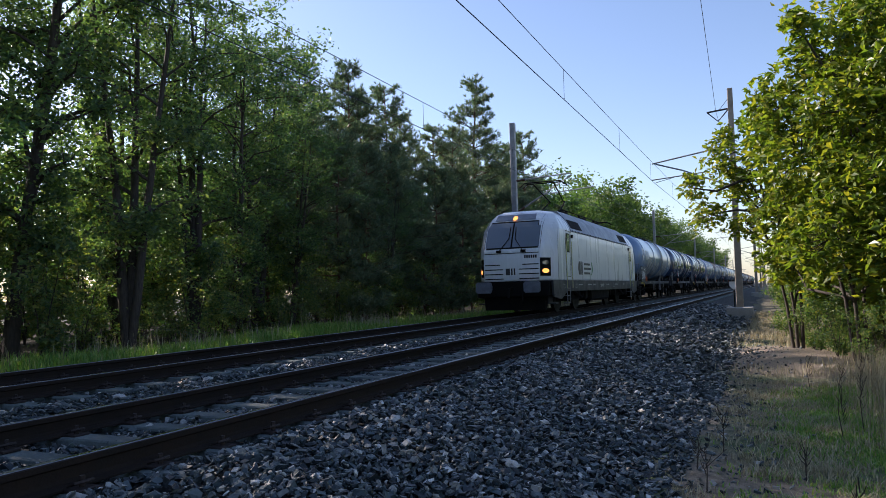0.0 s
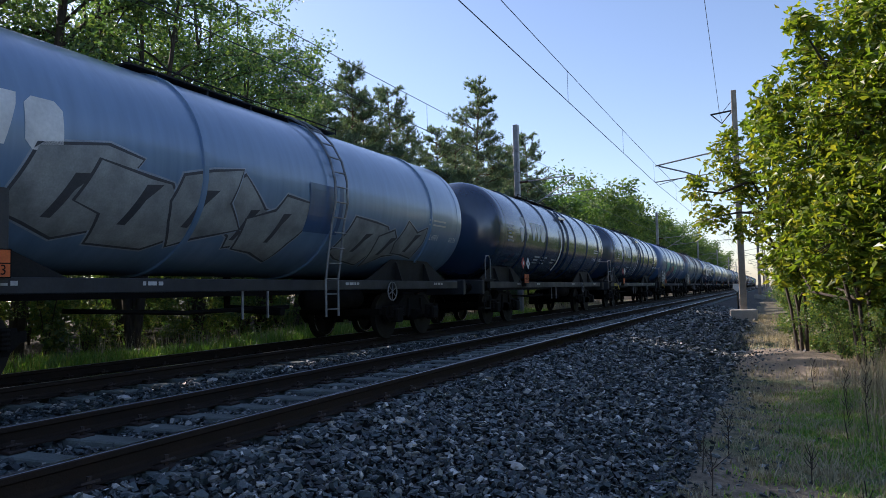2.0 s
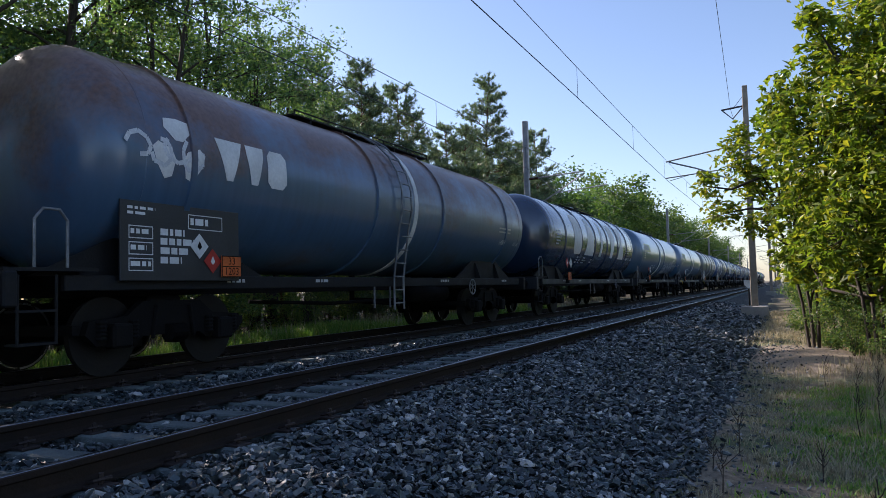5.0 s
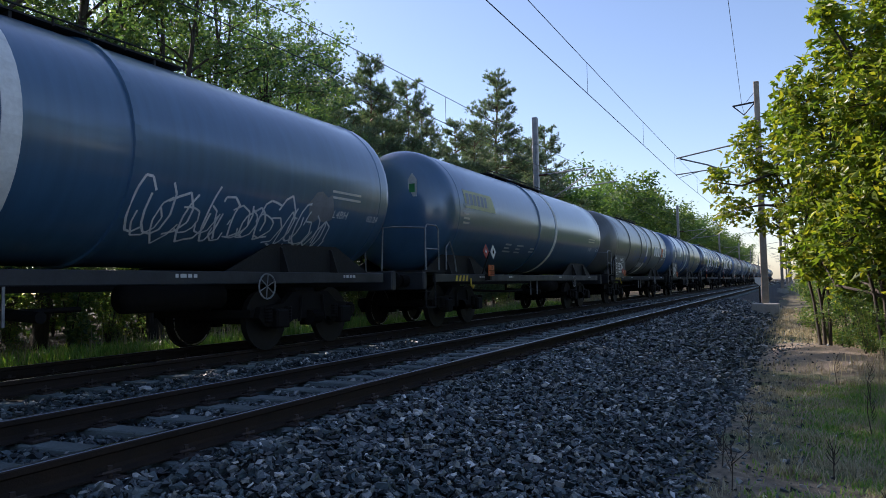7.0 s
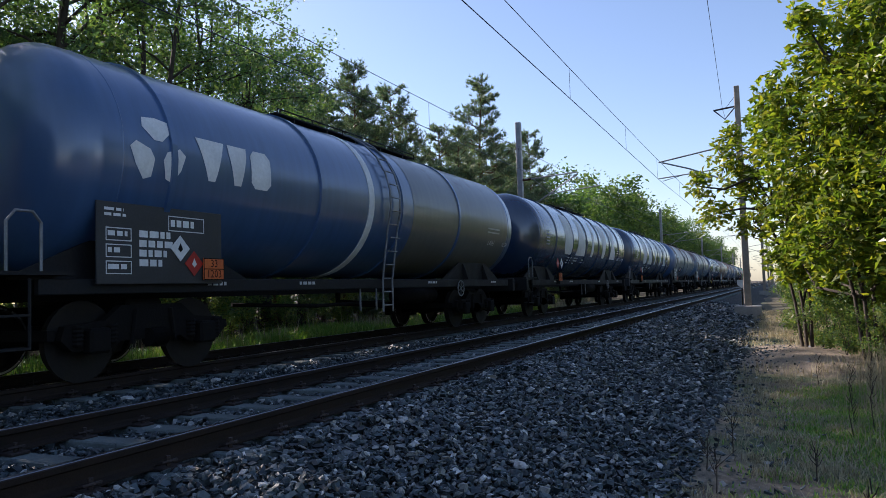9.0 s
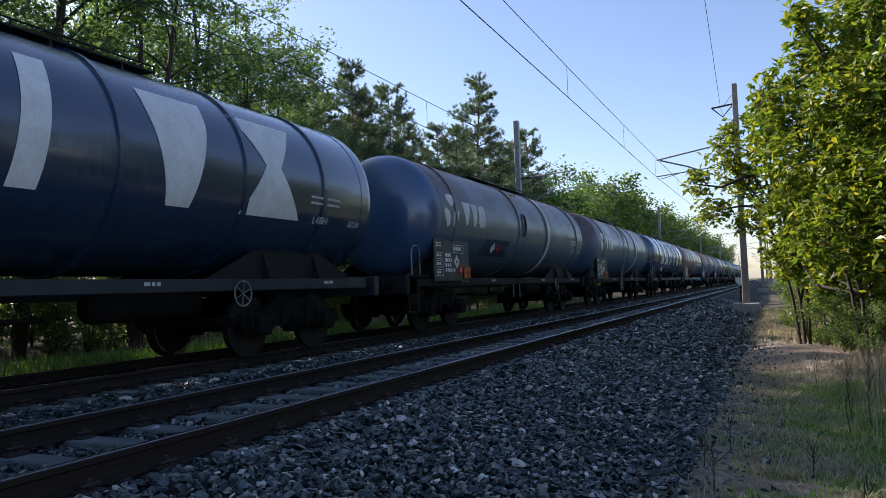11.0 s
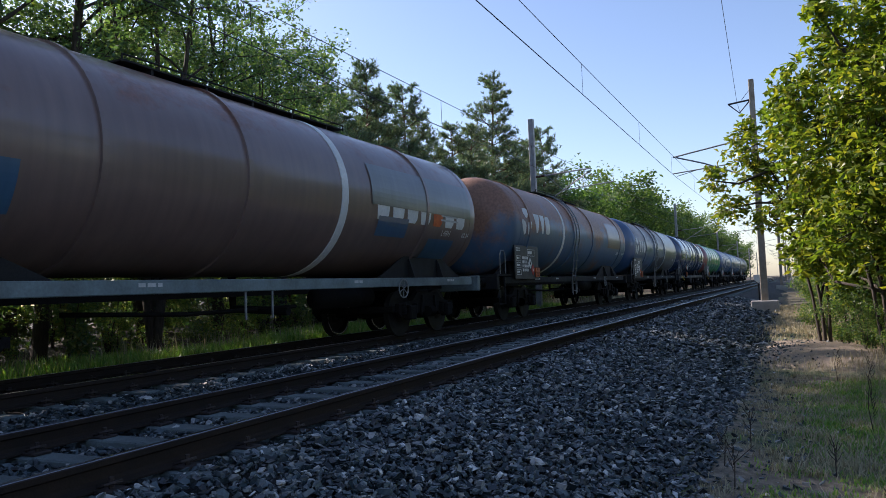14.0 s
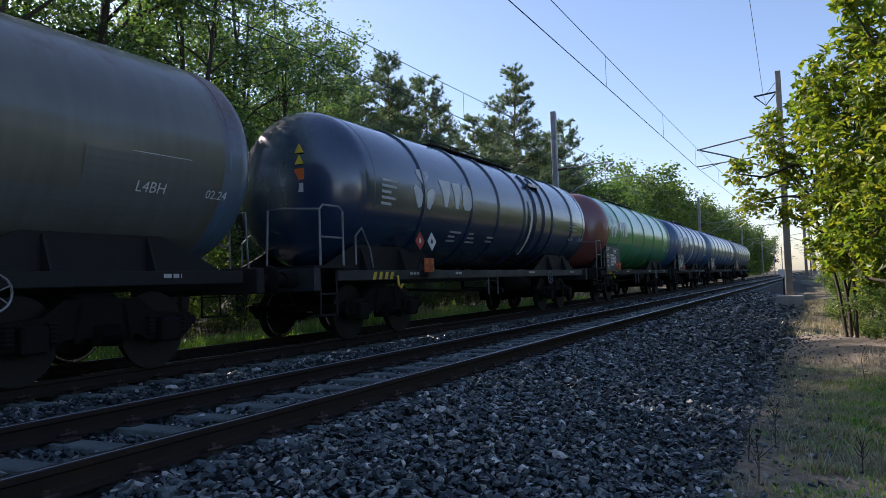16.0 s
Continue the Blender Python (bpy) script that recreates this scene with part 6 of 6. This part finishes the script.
def make_pine(key, seed, height, crown_base, reach, whorls, label="tall Scots pine with bare lower trunk and tufted crown", sag=0.0):
    """A pine: whorled branches with side shoots, each shoot ending in brushes of needles."""
    g = np.random.default_rng(seed)
    n = 10
    t = np.linspace(0, 1, n)
    P = np.stack([np.cumsum(g.normal(0, 0.06, n)), np.cumsum(g.normal(0, 0.06, n)), t * height], 1)
    lines, C, D = [(P, 0.16 * height / 13 * (1 - 0.9 * t))], [], []
    for k in range(whorls):
        h = crown_base + (0.985 - crown_base) * k / (whorls - 1)
        for b in range(g.integers(4, 7)):
            az = g.uniform(0, 6.28)
            hb = float(np.clip(h + g.normal(0, 0.028), crown_base * 0.8, 0.99))
            q = (hb - crown_base) / (1 - crown_base)
            p0 = np.array([np.interp(hb, t, P[:, i]) for i in range(3)])
            R0 = reach * (0.92 - 0.7 * max(q, 0) ** 2.4) * g.uniform(0.4, 1.1)
            s = np.linspace(0, 1, 5)
            lift = 0.05 + 0.42 * max(q, 0) ** 2 - sag + g.normal(0, 0.1)
            B = p0 + np.stack([np.cos(az) * R0 * s, np.sin(az) * R0 * s, R0 * (lift * s + 0.22 * s ** 2)], 1)
            lines.append((B, 0.03 * (1.1 - s) * min(1.0, 0.4 + R0 / 2)))
            shoots = int(5 + 6 * R0)
            for w in range(shoots):
                f = 1.0 if w == 0 else g.uniform(0.35, 0.98)
                b0 = np.array([np.interp(f, s, B[:, i]) for i in range(3)])
                side = az + (g.choice((-1, 1)) * g.uniform(0.4, 1.1) if w else 0.0)
                d = np.array([math.cos(side), math.sin(side), 0.3 + 0.35 * max(q, 0) + g.normal(0, 0.2)])
                ln = (0.16 + 0.3 * R0 * (1.15 - f)) * g.uniform(0.6, 1.2)
                e = b0 + d * ln
                lines.append((np.stack([b0, e]), np.array([0.012, 0.006])))
                for j in range(2 + int(ln > 0.25) + int(ln > 0.5)):
                    C.append(e - d * 0.15 * j + g.normal(0, 0.085, 3)), D.append(d + [0, 0, 0.35])
    C, D = np.array(C), np.array(D)
    k = 15
    d = D[:, None, :] + g.normal(0, 0.62, (len(C), k, 3))
    d /= np.linalg.norm(d, axis=2)[..., None]
    s = np.cross(d, g.normal(size=d.shape))
    s /= np.linalg.norm(s, axis=2)[..., None] + 1e-9
    L = g.uniform(0.15, 0.3, (len(C), k, 1))
    base = np.repeat(C[:, None, :], k, 1)
    v = np.stack([base - s * 0.017, base + s * 0.017, base + d * L], 2).reshape(-1, 3)
    f = np.arange(len(v)).reshape(-1, 3)
    o = thing("pine_tree", label, "tree", "pines of the forest")
    a, b = limb_tubes(lines)
    part("trunk", mesh_np("trunk", a, b, M_PBARK, True), None, o)
    part("crown", mesh_np("crown", v, f, M_NEEDLE), None, o)
    TREE_KINDS[key] = [o, False]


def make_clumped_oak(key, label, seed, trunk, pads, leaf=0.17, dens=190):
    """An oak whose foliage sits in rounded masses at its limb ends: trunk is a polyline, pads are (x, y, z, radius)."""
    g = np.random.default_rng(seed)
    T = np.array(trunk, float)
    lines = [(T + o * np.linspace(0.6, 2.2, len(T))[:, None], np.linspace(0.042, 0.016, len(T))) for o in np.array([(0, 0, 0), (0.16, 0.05, 0), (-0.14, 0.12, 0)])]
    C = []
    for x, y, z, r in pads:
        c = np.array([x, y, z])
        j = int(np.argmin(np.linalg.norm(T - (c - [0, 0, 0.9]), axis=1)))
        mid = (T[j] + c) / 2 + g.normal(0, 0.12, 3) - [0, 0, 0.12]
        lines.append((np.stack([T[j], mid, c]), np.array([0.04, 0.028, 0.014])))
        n = int(dens * r * r) + 18
        u = g.normal(size=(n, 3))
        u /= np.linalg.norm(u, axis=1)[:, None]
        lump = 1 + 0.28 * np.sin(u[:, 0] * 5 + x * 7) * np.sin(u[:, 1] * 4 + y * 3 + u[:, 2] * 5)
        e = c + u * (r * g.uniform(0.25, 1.0, n) ** 0.45 * g.uniform(0.85, 1.18, n) * lump)[:, None] * [1, 1, 0.9]
        for q in e[:: 4]:
            lines.append((np.stack([c + (q - c) * 0.25, q]), np.array([0.011, 0.004])))
        C.append(e)
    C = np.concatenate(C)
    C = np.repeat(C, 7, 0) + g.normal(0, 0.045, (len(C) * 7, 3))
    t = thing("oak_tree", label, "tree", GR)
    v, f = limb_tubes(lines)
    part("trunk", mesh_np("trunk", v, f, M_BARK, True), None, t)
    v, f = leaf_quads(C, leaf, g, 0.25, 0.5)
    part("crown", mesh_np("crown", v, f, M_LEAF_O), None, t)
    TREE_KINDS[key] = [t, False]


def plant(key, x, y, turn, scale=1.0, label=""):
    t, used = TREE_KINDS[key]
    m = pose(x, y, float(ground_height(x, y)) - 0.05, 0, 0, turn)
    if used:
        t = copy_thing(t, pose(0, 0, 0))
    TREE_KINDS[key][1] = True
    t.matrix_basis = m
    t.scale = (scale, scale, scale)
    if label:
        t["label"] = label
    return t


GF, GR, GS = "broadleaf trees of the forest edge", "trees beside the path", "forest-edge shrubs"
LBL_A = "slender broadleaf tree, dense small dark-green leaves, several stems"
for k in range(4):
    make_tree(f"a{k}", "broadleaf_tree", LBL_A, M_BARK, M_LEAF_A, 100 + k, 11.5, 2.7, 0.16, 48, 11, 27, 0.125, group=GF, trunk_r=0.24, stems=(3, 2, 2, 3)[k], spread=0.4, up=0.6)
for k in range(3):
    make_tree(f"s{k}", "shrub", "dark-green dense shrub at the forest edge", M_BARK, M_LEAF_B, 200 + k, 4.0, 1.7, 0.03, 20, 7, 17, 0.15, group=GS, trunk_r=0.06, stems=4, spread=0.42, up=0.6)
for k in range(3):
    make_tree(f"f{k}", "broadleaf_tree", "rounded broadleaf tree, far along the line and added out of view", M_BARK, M_LEAF_F, 300 + k, 12.0, 4.2, 0.08, 40, 9, 24, 0.4, group="distant trees along the line", trunk_r=0.22, spread=1.3, up=0.5)
for k in range(3):
    make_pine(f"p{k}", 400 + k, 13.0, (0.42, 0.5, 0.36)[k], (2.3, 2.0, 2.5)[k], (16, 15, 18)[k])
for k in range(2):
    make_pine(f"y{k}", 420 + k, 7.5, (0.1, 0.16)[k], (2.3, 1.9)[k], (15, 14)[k], "young pine with low spreading branches at the forest edge", 0.22)
for k in range(3):
    make_tree(f"o{k}", "oak_tree", "young oak with sunlit yellow-green leaves beside the path", M_BARK, M_LEAF_O, 500 + k, 7.6, 2.7, 0.1, 46, 15, 32, 0.14, group=GR, trunk_r=0.15, stems=(1, 2, 1)[k], spread=0.4, up=0.45)

make_clumped_oak("oa", "young oak with large sunlit yellow-green leaves beside the path", 530, ((0.0, 0.0, -0.1), (-0.05, 0.1, 1.2), (-0.25, 0.3, 2.6), (-0.15, 0.35, 4.0), (0.0, 0.4, 5.4)),
                 ((0.5, 0.4, 6.5, 0.62), (-0.8, -0.2, 6.5, 0.3), (-0.2, 0.7, 6.0, 0.85), (-1.2, 0.9, 5.2, 0.66), (0.0, -0.2, 4.7, 1.0), (-1.5, 1.8, 4.8, 0.5), (-0.8, 0.6, 4.0, 0.95), (0.1, -0.6, 3.3, 0.88),
                  (-1.1, 1.6, 3.0, 0.72), (-0.3, -0.2, 2.4, 0.88), (0.3, -0.5, 1.9, 0.7), (-1.0, 2.2, 2.0, 0.66), (-0.4, 1.5, 1.5, 0.5), (0.4, 0.3, 1.0, 0.42), (1.0, -0.3, 5.1, 1.1), (1.0, -0.8, 2.7, 1.15)), dens=230)
make_clumped_oak("ob", "slim oak with one dark branch reaching out towards the line", 531, ((0.0, 0.0, -0.1), (-0.05, 0.05, 1.0), (-0.2, 0.1, 2.2), (-0.5, 0.0, 3.2), (-0.9, -0.1, 4.0)),
                 ((-1.4, 0.6, 5.15, 0.26), (-1.5, 0.0, 4.5, 0.46), (-2.1, -0.2, 3.85, 0.34), (-1.1, 0.3, 3.85, 0.54), (-1.8, 0.0, 3.2, 0.48), (-1.0, 0.4, 2.9, 0.44), (-0.7, -0.1, 4.2, 0.5), (-0.2, 0.3, 3.4, 0.5), (0.1, 0.4, 2.3, 0.5)), 0.15, 150)
gv = random.Random(11)
# unseen trees added beside and behind the camera to hold back sky light
for y in np.arange(-36, 6, 6.0):
    plant(f"f{gv.randrange(3)}", gv.uniform(13, 17), y, gv.uniform(0, 360), gv.uniform(0.5, 0.65))
# unseen trees added behind the camera's back to extend the forest and its shade
for y in np.arange(-34, -2, 4.6):
    plant(f"f{gv.randrange(3)}", gv.uniform(-17.5, -14.5), y, gv.uniform(0, 360), gv.uniform(0.85, 1.05))
# left: tall broadleaf trees nearest, then pines, with shrubs along the foot
for x, y, k, sc in ((-14.2, 5.0, 0, 1.05), (-13.9, 7.6, 1, 1.1), (-14.6, 10.4, 2, 1.1), (-13.8, 12.8, 0, 1.06), (-14.4, 15.6, 3, 1.0), (-14.6, 17.6, 1, 0.8), (-17.0, 8.0, 3, 1.15), (-17.4, 11.6, 2, 1.15), (-17.2, 15.5, 0, 1.1), (-15.4, 19.6, 1, 0.88), (-18.0, 22.0, 2, 0.9), (-17.6, 19.0, 1, 0.95),
                    (-14.8, 20.6, 2, 0.62), (-14.6, 27.0, 3, 0.5), (-13.6, 2.0, 2, 1.1), (-14.5, -0.5, 0, 1.15)):
    plant(f"a{k}", x, y, gv.uniform(0, 360), sc)
PINES = [(-17.6, 26.2, 0.76), (-17.8, 30.6, 0.8), (-17.4, 34.6, 0.8), (-17.0, 24.0, 0.80), (-17.0, 28.3, 0.87), (-17.2, 32.6, 0.88), (-17.0, 43.1, 1.1), (-16.6, 36.5, 0.78), (-17.0, 39.5, 0.82), (-16.8, 47.5, 0.85), (-17.2, 51.5, 0.9), (-17.0, 55.0, 1.02)]
for y in np.arange(22, 64, 3.5):
    PINES.append((gv.uniform(-22.5, -19), y, gv.uniform(0.72, 0.92)))
for y in np.arange(21, 62, 6.0):
    PINES.append((gv.uniform(-16.4, -15.2), y, gv.uniform(0.5, 0.7)))
for k, (x, y) in enumerate(((-15.0, 23.6), (-14.6, 25.2), (-15.3, 28.4), (-14.4, 30.2), (-15.1, 32.6), (-14.5, 35.0), (-15.2, 38.0), (-14.6, 41.5), (-15.0, 46.0), (-14.8, 51.0), (-15.2, 57.0))):
    plant(f"y{k % 2}", x, y, gv.uniform(0, 360), gv.uniform(0.65, 1.0))
for i, (x, y, sc) in enumerate(PINES):
    plant(f"p{i % 3}", x, y, gv.uniform(0, 360), sc)
for y in np.arange(3, 66, 1.5):
    plant(f"s{gv.randrange(3)}", gv.uniform(-15.6, -13.6) - 0.006 * y, y, gv.uniform(0, 360), gv.uniform(0.5, 1.0) if y < 20 else gv.uniform(0.35, 0.75))
for y in np.arange(2, 62, 2.0):
    plant(f"s{gv.randrange(3)}", gv.uniform(-19.5, -16.8), y, gv.uniform(0, 360), gv.uniform(0.8, 1.2))
for y in np.arange(-8, 22, 2.4):
    plant(f"s{gv.randrange(3)}", gv.uniform(-22.5, -21), y, gv.uniform(0, 360), gv.uniform(0.9, 1.3))
for y in np.arange(-4, 30, 3.0):
    plant(f"s{gv.randrange(3)}", gv.uniform(-27, -23), y, gv.uniform(0, 360), gv.uniform(1.4, 1.8))
# far along the left, and the backs of the forest
for y in np.arange(62, 290, 7.0):
    plant(f"f{gv.randrange(3)}", gv.uniform(-19, -16.2), y, gv.uniform(0, 360), gv.uniform(0.8, 1.12))
for y in np.arange(4, 80, 5.0):
    plant(f"s{gv.randrange(3)}", gv.uniform(-31, -28), y, gv.uniform(0, 360), gv.uniform(1.4, 1.9))
for y in np.arange(26, 72, 8.0):
    plant(f"f{gv.randrange(3)}", gv.uniform(-30, -26), y, gv.uniform(0, 360), gv.uniform(0.5, 0.7))
for y in np.arange(3, 26, 1.3):
    plant(f"s{gv.randrange(3)}", gv.uniform(-14.6, -13.7), y, gv.uniform(0, 360), gv.uniform(0.28, 0.45))
# right: shrubs that close in on the path, then oaks
for k in range(26):
    y = 15.5 + 1.55 * k + 0.03 * k * k
    plant(f"s{gv.randrange(3)}", max(0.75, 2.75 - 0.074 * (y - 16)) + gv.uniform(0, 0.7), y, gv.uniform(0, 360), gv.uniform(0.35, 0.6))
for x, y, k, sc in ((3.6, 20.6, 1, 0.75), (4.7, 11.6, 2, 1.05), (4.6, 17.5, 1, 1.1), (3.6, 23.5, 2, 0.95), (4.0, 30.0, 0, 1.0), (5.8, 21.5, 0, 1.15), (3.4, 38.0, 1, 0.9), (3.6, 46.0, 2, 0.9)):
    plant(f"o{k}", x, y, gv.uniform(0, 360), sc)
plant("oa", 1.5, 15.5, 0)
for x, y, sc in ((1.3, 17.2, 0.42), (1.9, 16.2, 0.45), (0.9, 19.4, 0.4), (1.75, 14.6, 0.3), (0.75, 21.8, 0.42), (1.15, 16.0, 0.3), (1.6, 16.8, 0.42), (0.95, 17.7, 0.34), (0.6, 20.4, 0.34)):
    plant("s1", x, y, gv.uniform(0, 360), sc)
plant("ob", 0.55, 18.5, 0)
for y in np.arange(50, 280, 9.0):
    plant(f"f{gv.randrange(3)}", gv.uniform(2.6, 3.4), y, gv.uniform(0, 360), gv.uniform(0.38, 0.55))
for x, y, sc in ((2.6, 11.8, 0.5), (3.2, 14.8, 0.6), (2.4, 17.5, 0.5), (2.0, 22.0, 0.45), (4.5, 13.0, 0.8), (3.5, 20.0, 0.8), (3.2, 27.0, 0.7), (5.5, 17.0, 1.0), (3.4, 33.0, 0.7), (6.5, 14.0, 1.1), (7.5, 20.0, 1.2), (6.0, 26.0, 1.1), (2.0, 25.0, 0.6), (1.9, 28.0, 0.6), (2.2, 31.0, 0.8), (1.8, 34.5, 0.65), (2.0, 38.5, 0.8), (1.7, 43.0, 0.8), (2.2, 48.0, 0.9), (1.9, 54.0, 1.0), (2.2, 62.0, 1.1), (2.0, 71.0, 1.1), (1.9, 82.0, 1.2), (3.0, 16.8, 0.75), (3.3, 12.2, 0.6), (2.3, 20.2, 0.7), (2.9, 22.6, 0.9)):
    plant(f"s{gv.randrange(3)}", x, y, gv.uniform(0, 360), sc)


def blades(X, Y, H, W, g, lean=0.5):
    """Grass blades: tapered and bent over, in two faces."""
    n = len(X)
    Z = ground_height(X, Y)
    a = g.uniform(0, 6.28, n)
    dx, dy = np.cos(a), np.sin(a)
    b = lean * H * g.uniform(0.1, 1.0, n)
    base = np.stack([X, Y, Z - 0.02], 1)
    side = np.stack([-dy * W, dx * W, np.zeros(n)], 1)
    mid = base + np.stack([dx * b * 0.35, dy * b * 0.35, H * 0.6], 1)
    tip = base + np.stack([dx * b, dy * b, H * g.uniform(0.8, 1.05, n)], 1)
    v = np.stack([base - side, base + side, mid + side * 0.7, mid - side * 0.7, tip], 1).reshape(-1, 3)
    i = np.arange(n)[:, None] * 5
    f = np.concatenate([i + np.array([[0, 1, 2]]), i + np.array([[0, 2, 3]]), i + np.array([[3, 2, 4]])])
    return v, f


def clumped(g, n, x0, x1, y0, y1, clumps, sd):
    cx, cy = g.uniform(x0, x1, clumps), g.uniform(y0, y1, clumps)
    k = g.integers(0, clumps, n)
    return cx[k] + g.normal(0, sd, n), cy[k] + g.normal(0, sd, n)


def grasses():
    g = np.random.default_rng(31)
    # short green turf on the right, thin over the sandy patch
    X, Y = clumped(g, 20000, 0.2, 1.4, 7.4, 12.5, 60, 0.22)
    X2, Y2 = clumped(g, 5000, 1.6, 6.0, 14, 26, 120, 0.35)
    X3, Y3 = clumped(g, 3500, -0.4, 1.2, 3.4, 7.5, 40, 0.13)
    X, Y = np.concatenate([X, X2, X3]), np.concatenate([Y, Y2, Y3])
    v, f = blades(X, Y, g.uniform(0.02, 0.085, len(X)), 0.008, g, 1.0)
    thing("grass", "short green grass on the verge", "grass", kind="stuff", data=mesh_np("grass", v, f, M_GRASS))
    X, Y = clumped(g, 17000, -0.6, 1.8, 3.3, 13.0, 170, 0.11)
    v, f = blades(X, Y, g.uniform(0.03, 0.12, len(X)), 0.005, g, 1.3)
    thing("dry_grass", "matted dry straw-coloured grass on the verge", "grass", kind="stuff", data=mesh_np("dry_grass", v, f, M_DRY))
    X, Y = clumped(g, 4200, 1.15, 2.3, 7.5, 13.5, 60, 0.22)
    v, f = blades(X, Y, g.uniform(0.25, 0.8, len(X)), 0.003, g, 0.35)
    thing("tall_dry_grass", "tall pale dry grass stalks by the trees", "grass", kind="stuff", data=mesh_np("tall_dry_grass", v, f, M_DRY))
    # thin grass along the path
    X, Y = clumped(g, 9000, -0.75, 1.7, 13.0, 40.0, 150, 0.3)
    bare = ((X - 0.05) / 1.2) ** 2 + ((Y - 16.6) / 2.3) ** 2 > 1
    X, Y = X[bare], Y[bare]
    v, f = blades(X, Y, g.uniform(0.05, 0.24, len(X)), 0.007, g, 0.9)
    thing("path_grass", "thin yellowing grass along the path", "grass", kind="stuff", data=mesh_np("path_grass", v, f, M_DRY))
    # left verge beyond the far track
    X, Y = clumped(g, 36000, -13.6, -10.9, 4.0, 40.0, 600, 0.35)
    v, f = blades(X, Y, g.uniform(0.1, 0.34, len(X)), 0.01, g, 0.7)
    thing("verge_grass", "lush grass between the far track and the forest", "grass", kind="stuff", data=mesh_np("verge_grass", v, f, M_GRASS))
    X, Y = clumped(g, 2200, -13.5, -12.3, 5.0, 60.0, 90, 0.4)
    v, f = blades(X, Y, g.uniform(0.3, 0.75, len(X)), 0.008, g, 0.4)
    thing("verge_weeds", "tall seeding weeds at the forest foot", "grass", kind="stuff", data=mesh_np("verge_weeds", v, f, M_DRY))


grasses()


def weed(x, y, h, seed):
    g = np.random.default_rng(seed)
    t = thing("dead_weed", "dark dry weed stalk in the grass", "weed", "dead weed stalks")
    t.location = (x, y, float(ground_height(x, y)) - 0.03)
    bm = tube(bmesh.new(), [(0, 0, 0), (g.normal(0, 0.03), g.normal(0, 0.03), h * 0.6), (g.normal(0, 0.06), g.normal(0, 0.06), h)], 0.006, 5, 0.4)
    for k in range(9):
        z = h * (0.45 + 0.06 * k)
        a = g.uniform(0, 6.28)
        tube(bm, [(0, 0, z - 0.01), (0.03 * math.cos(a), 0.03 * math.sin(a), z + 0.02), (0.055 * math.cos(a), 0.055 * math.sin(a), z + 0.07)], 0.005, 4, 0.5)
    part("stalk", bm, M_BARK, t)


for k, (x, y, h) in enumerate(((1.05, 11.2, 0.5), (0.2, 6.6, 0.3), (0.75, 10.2, 0.6), (0.62, 8.5, 0.45), (-0.45, 7.2, 0.4), (0.5, 12.6, 0.5), (0.85, 9.0, 0.6), (-0.5, 5.9, 0.38), (0.45, 5.2, 0.4), (-0.62, 6.5, 0.3))):
    weed(x, y, h, 70 + k)


def pale_stone(x, y, z, r, seed):
    """One larger broken stone of pale rock."""
    g = random.Random(seed)
    bm = bmesh.new()
    bmesh.ops.create_icosphere(bm, subdivisions=2, radius=r)
    for v in bm.verts:
        q = 0.75 + 0.5 * noise.noise(v.co * (1.3 / r) + Vector((seed * 3.1, 0, 0)))
        v.co = Vector((v.co.x * 1.25, v.co.y * 0.9, v.co.z * 0.62)) * q
    me = bpy.data.meshes.new("pale_stone")
    bm.to_mesh(me)
    bm.free()
    me.materials.append(M_PALE)
    o = thing("pale_stone", "pale quartz stone lying among the dark ballast", "stone", "pale stones", data=me)
    o.matrix_basis = pose(x, y, z, 0, 0, g.uniform(0, 360))


M_PALE = mat("pale_quartz", (0.62, 0.61, 0.58), (0.45, 0.43, 0.4), 0.6, scale=14, fine=60, bump=0.4)
for k, (x, y, z, r) in enumerate(((-3.115, 5.866, -0.2, 0.062), (-2.074, 7.03, -0.385, 0.05), (-1.873, 5.44, -0.42, 0.06), (-1.166, 7.27, -0.58, 0.05), (-5.006, 4.87, -0.19, 0.05), (-6.925, 6.27, -0.2, 0.075), (-7.4, 12.5, -0.19, 0.07), (-0.276, 7.72, -0.63, 0.045), (-2.435, 8.81, -0.31, 0.04), (-2.93, 3.67, -0.21, 0.035))):
    pale_stone(x, y, z, r, k)


def motions():
    """The whole train rolls past at a steady 21.7 m/s."""
    for wagon, s in TRAIN:
        walk(wagon, [(t, pose(FAR_X, s - 21.7 * t, 0)) for t in (0, 2, 4, 6, 8, 10, 12, 14, 16)])


motions()
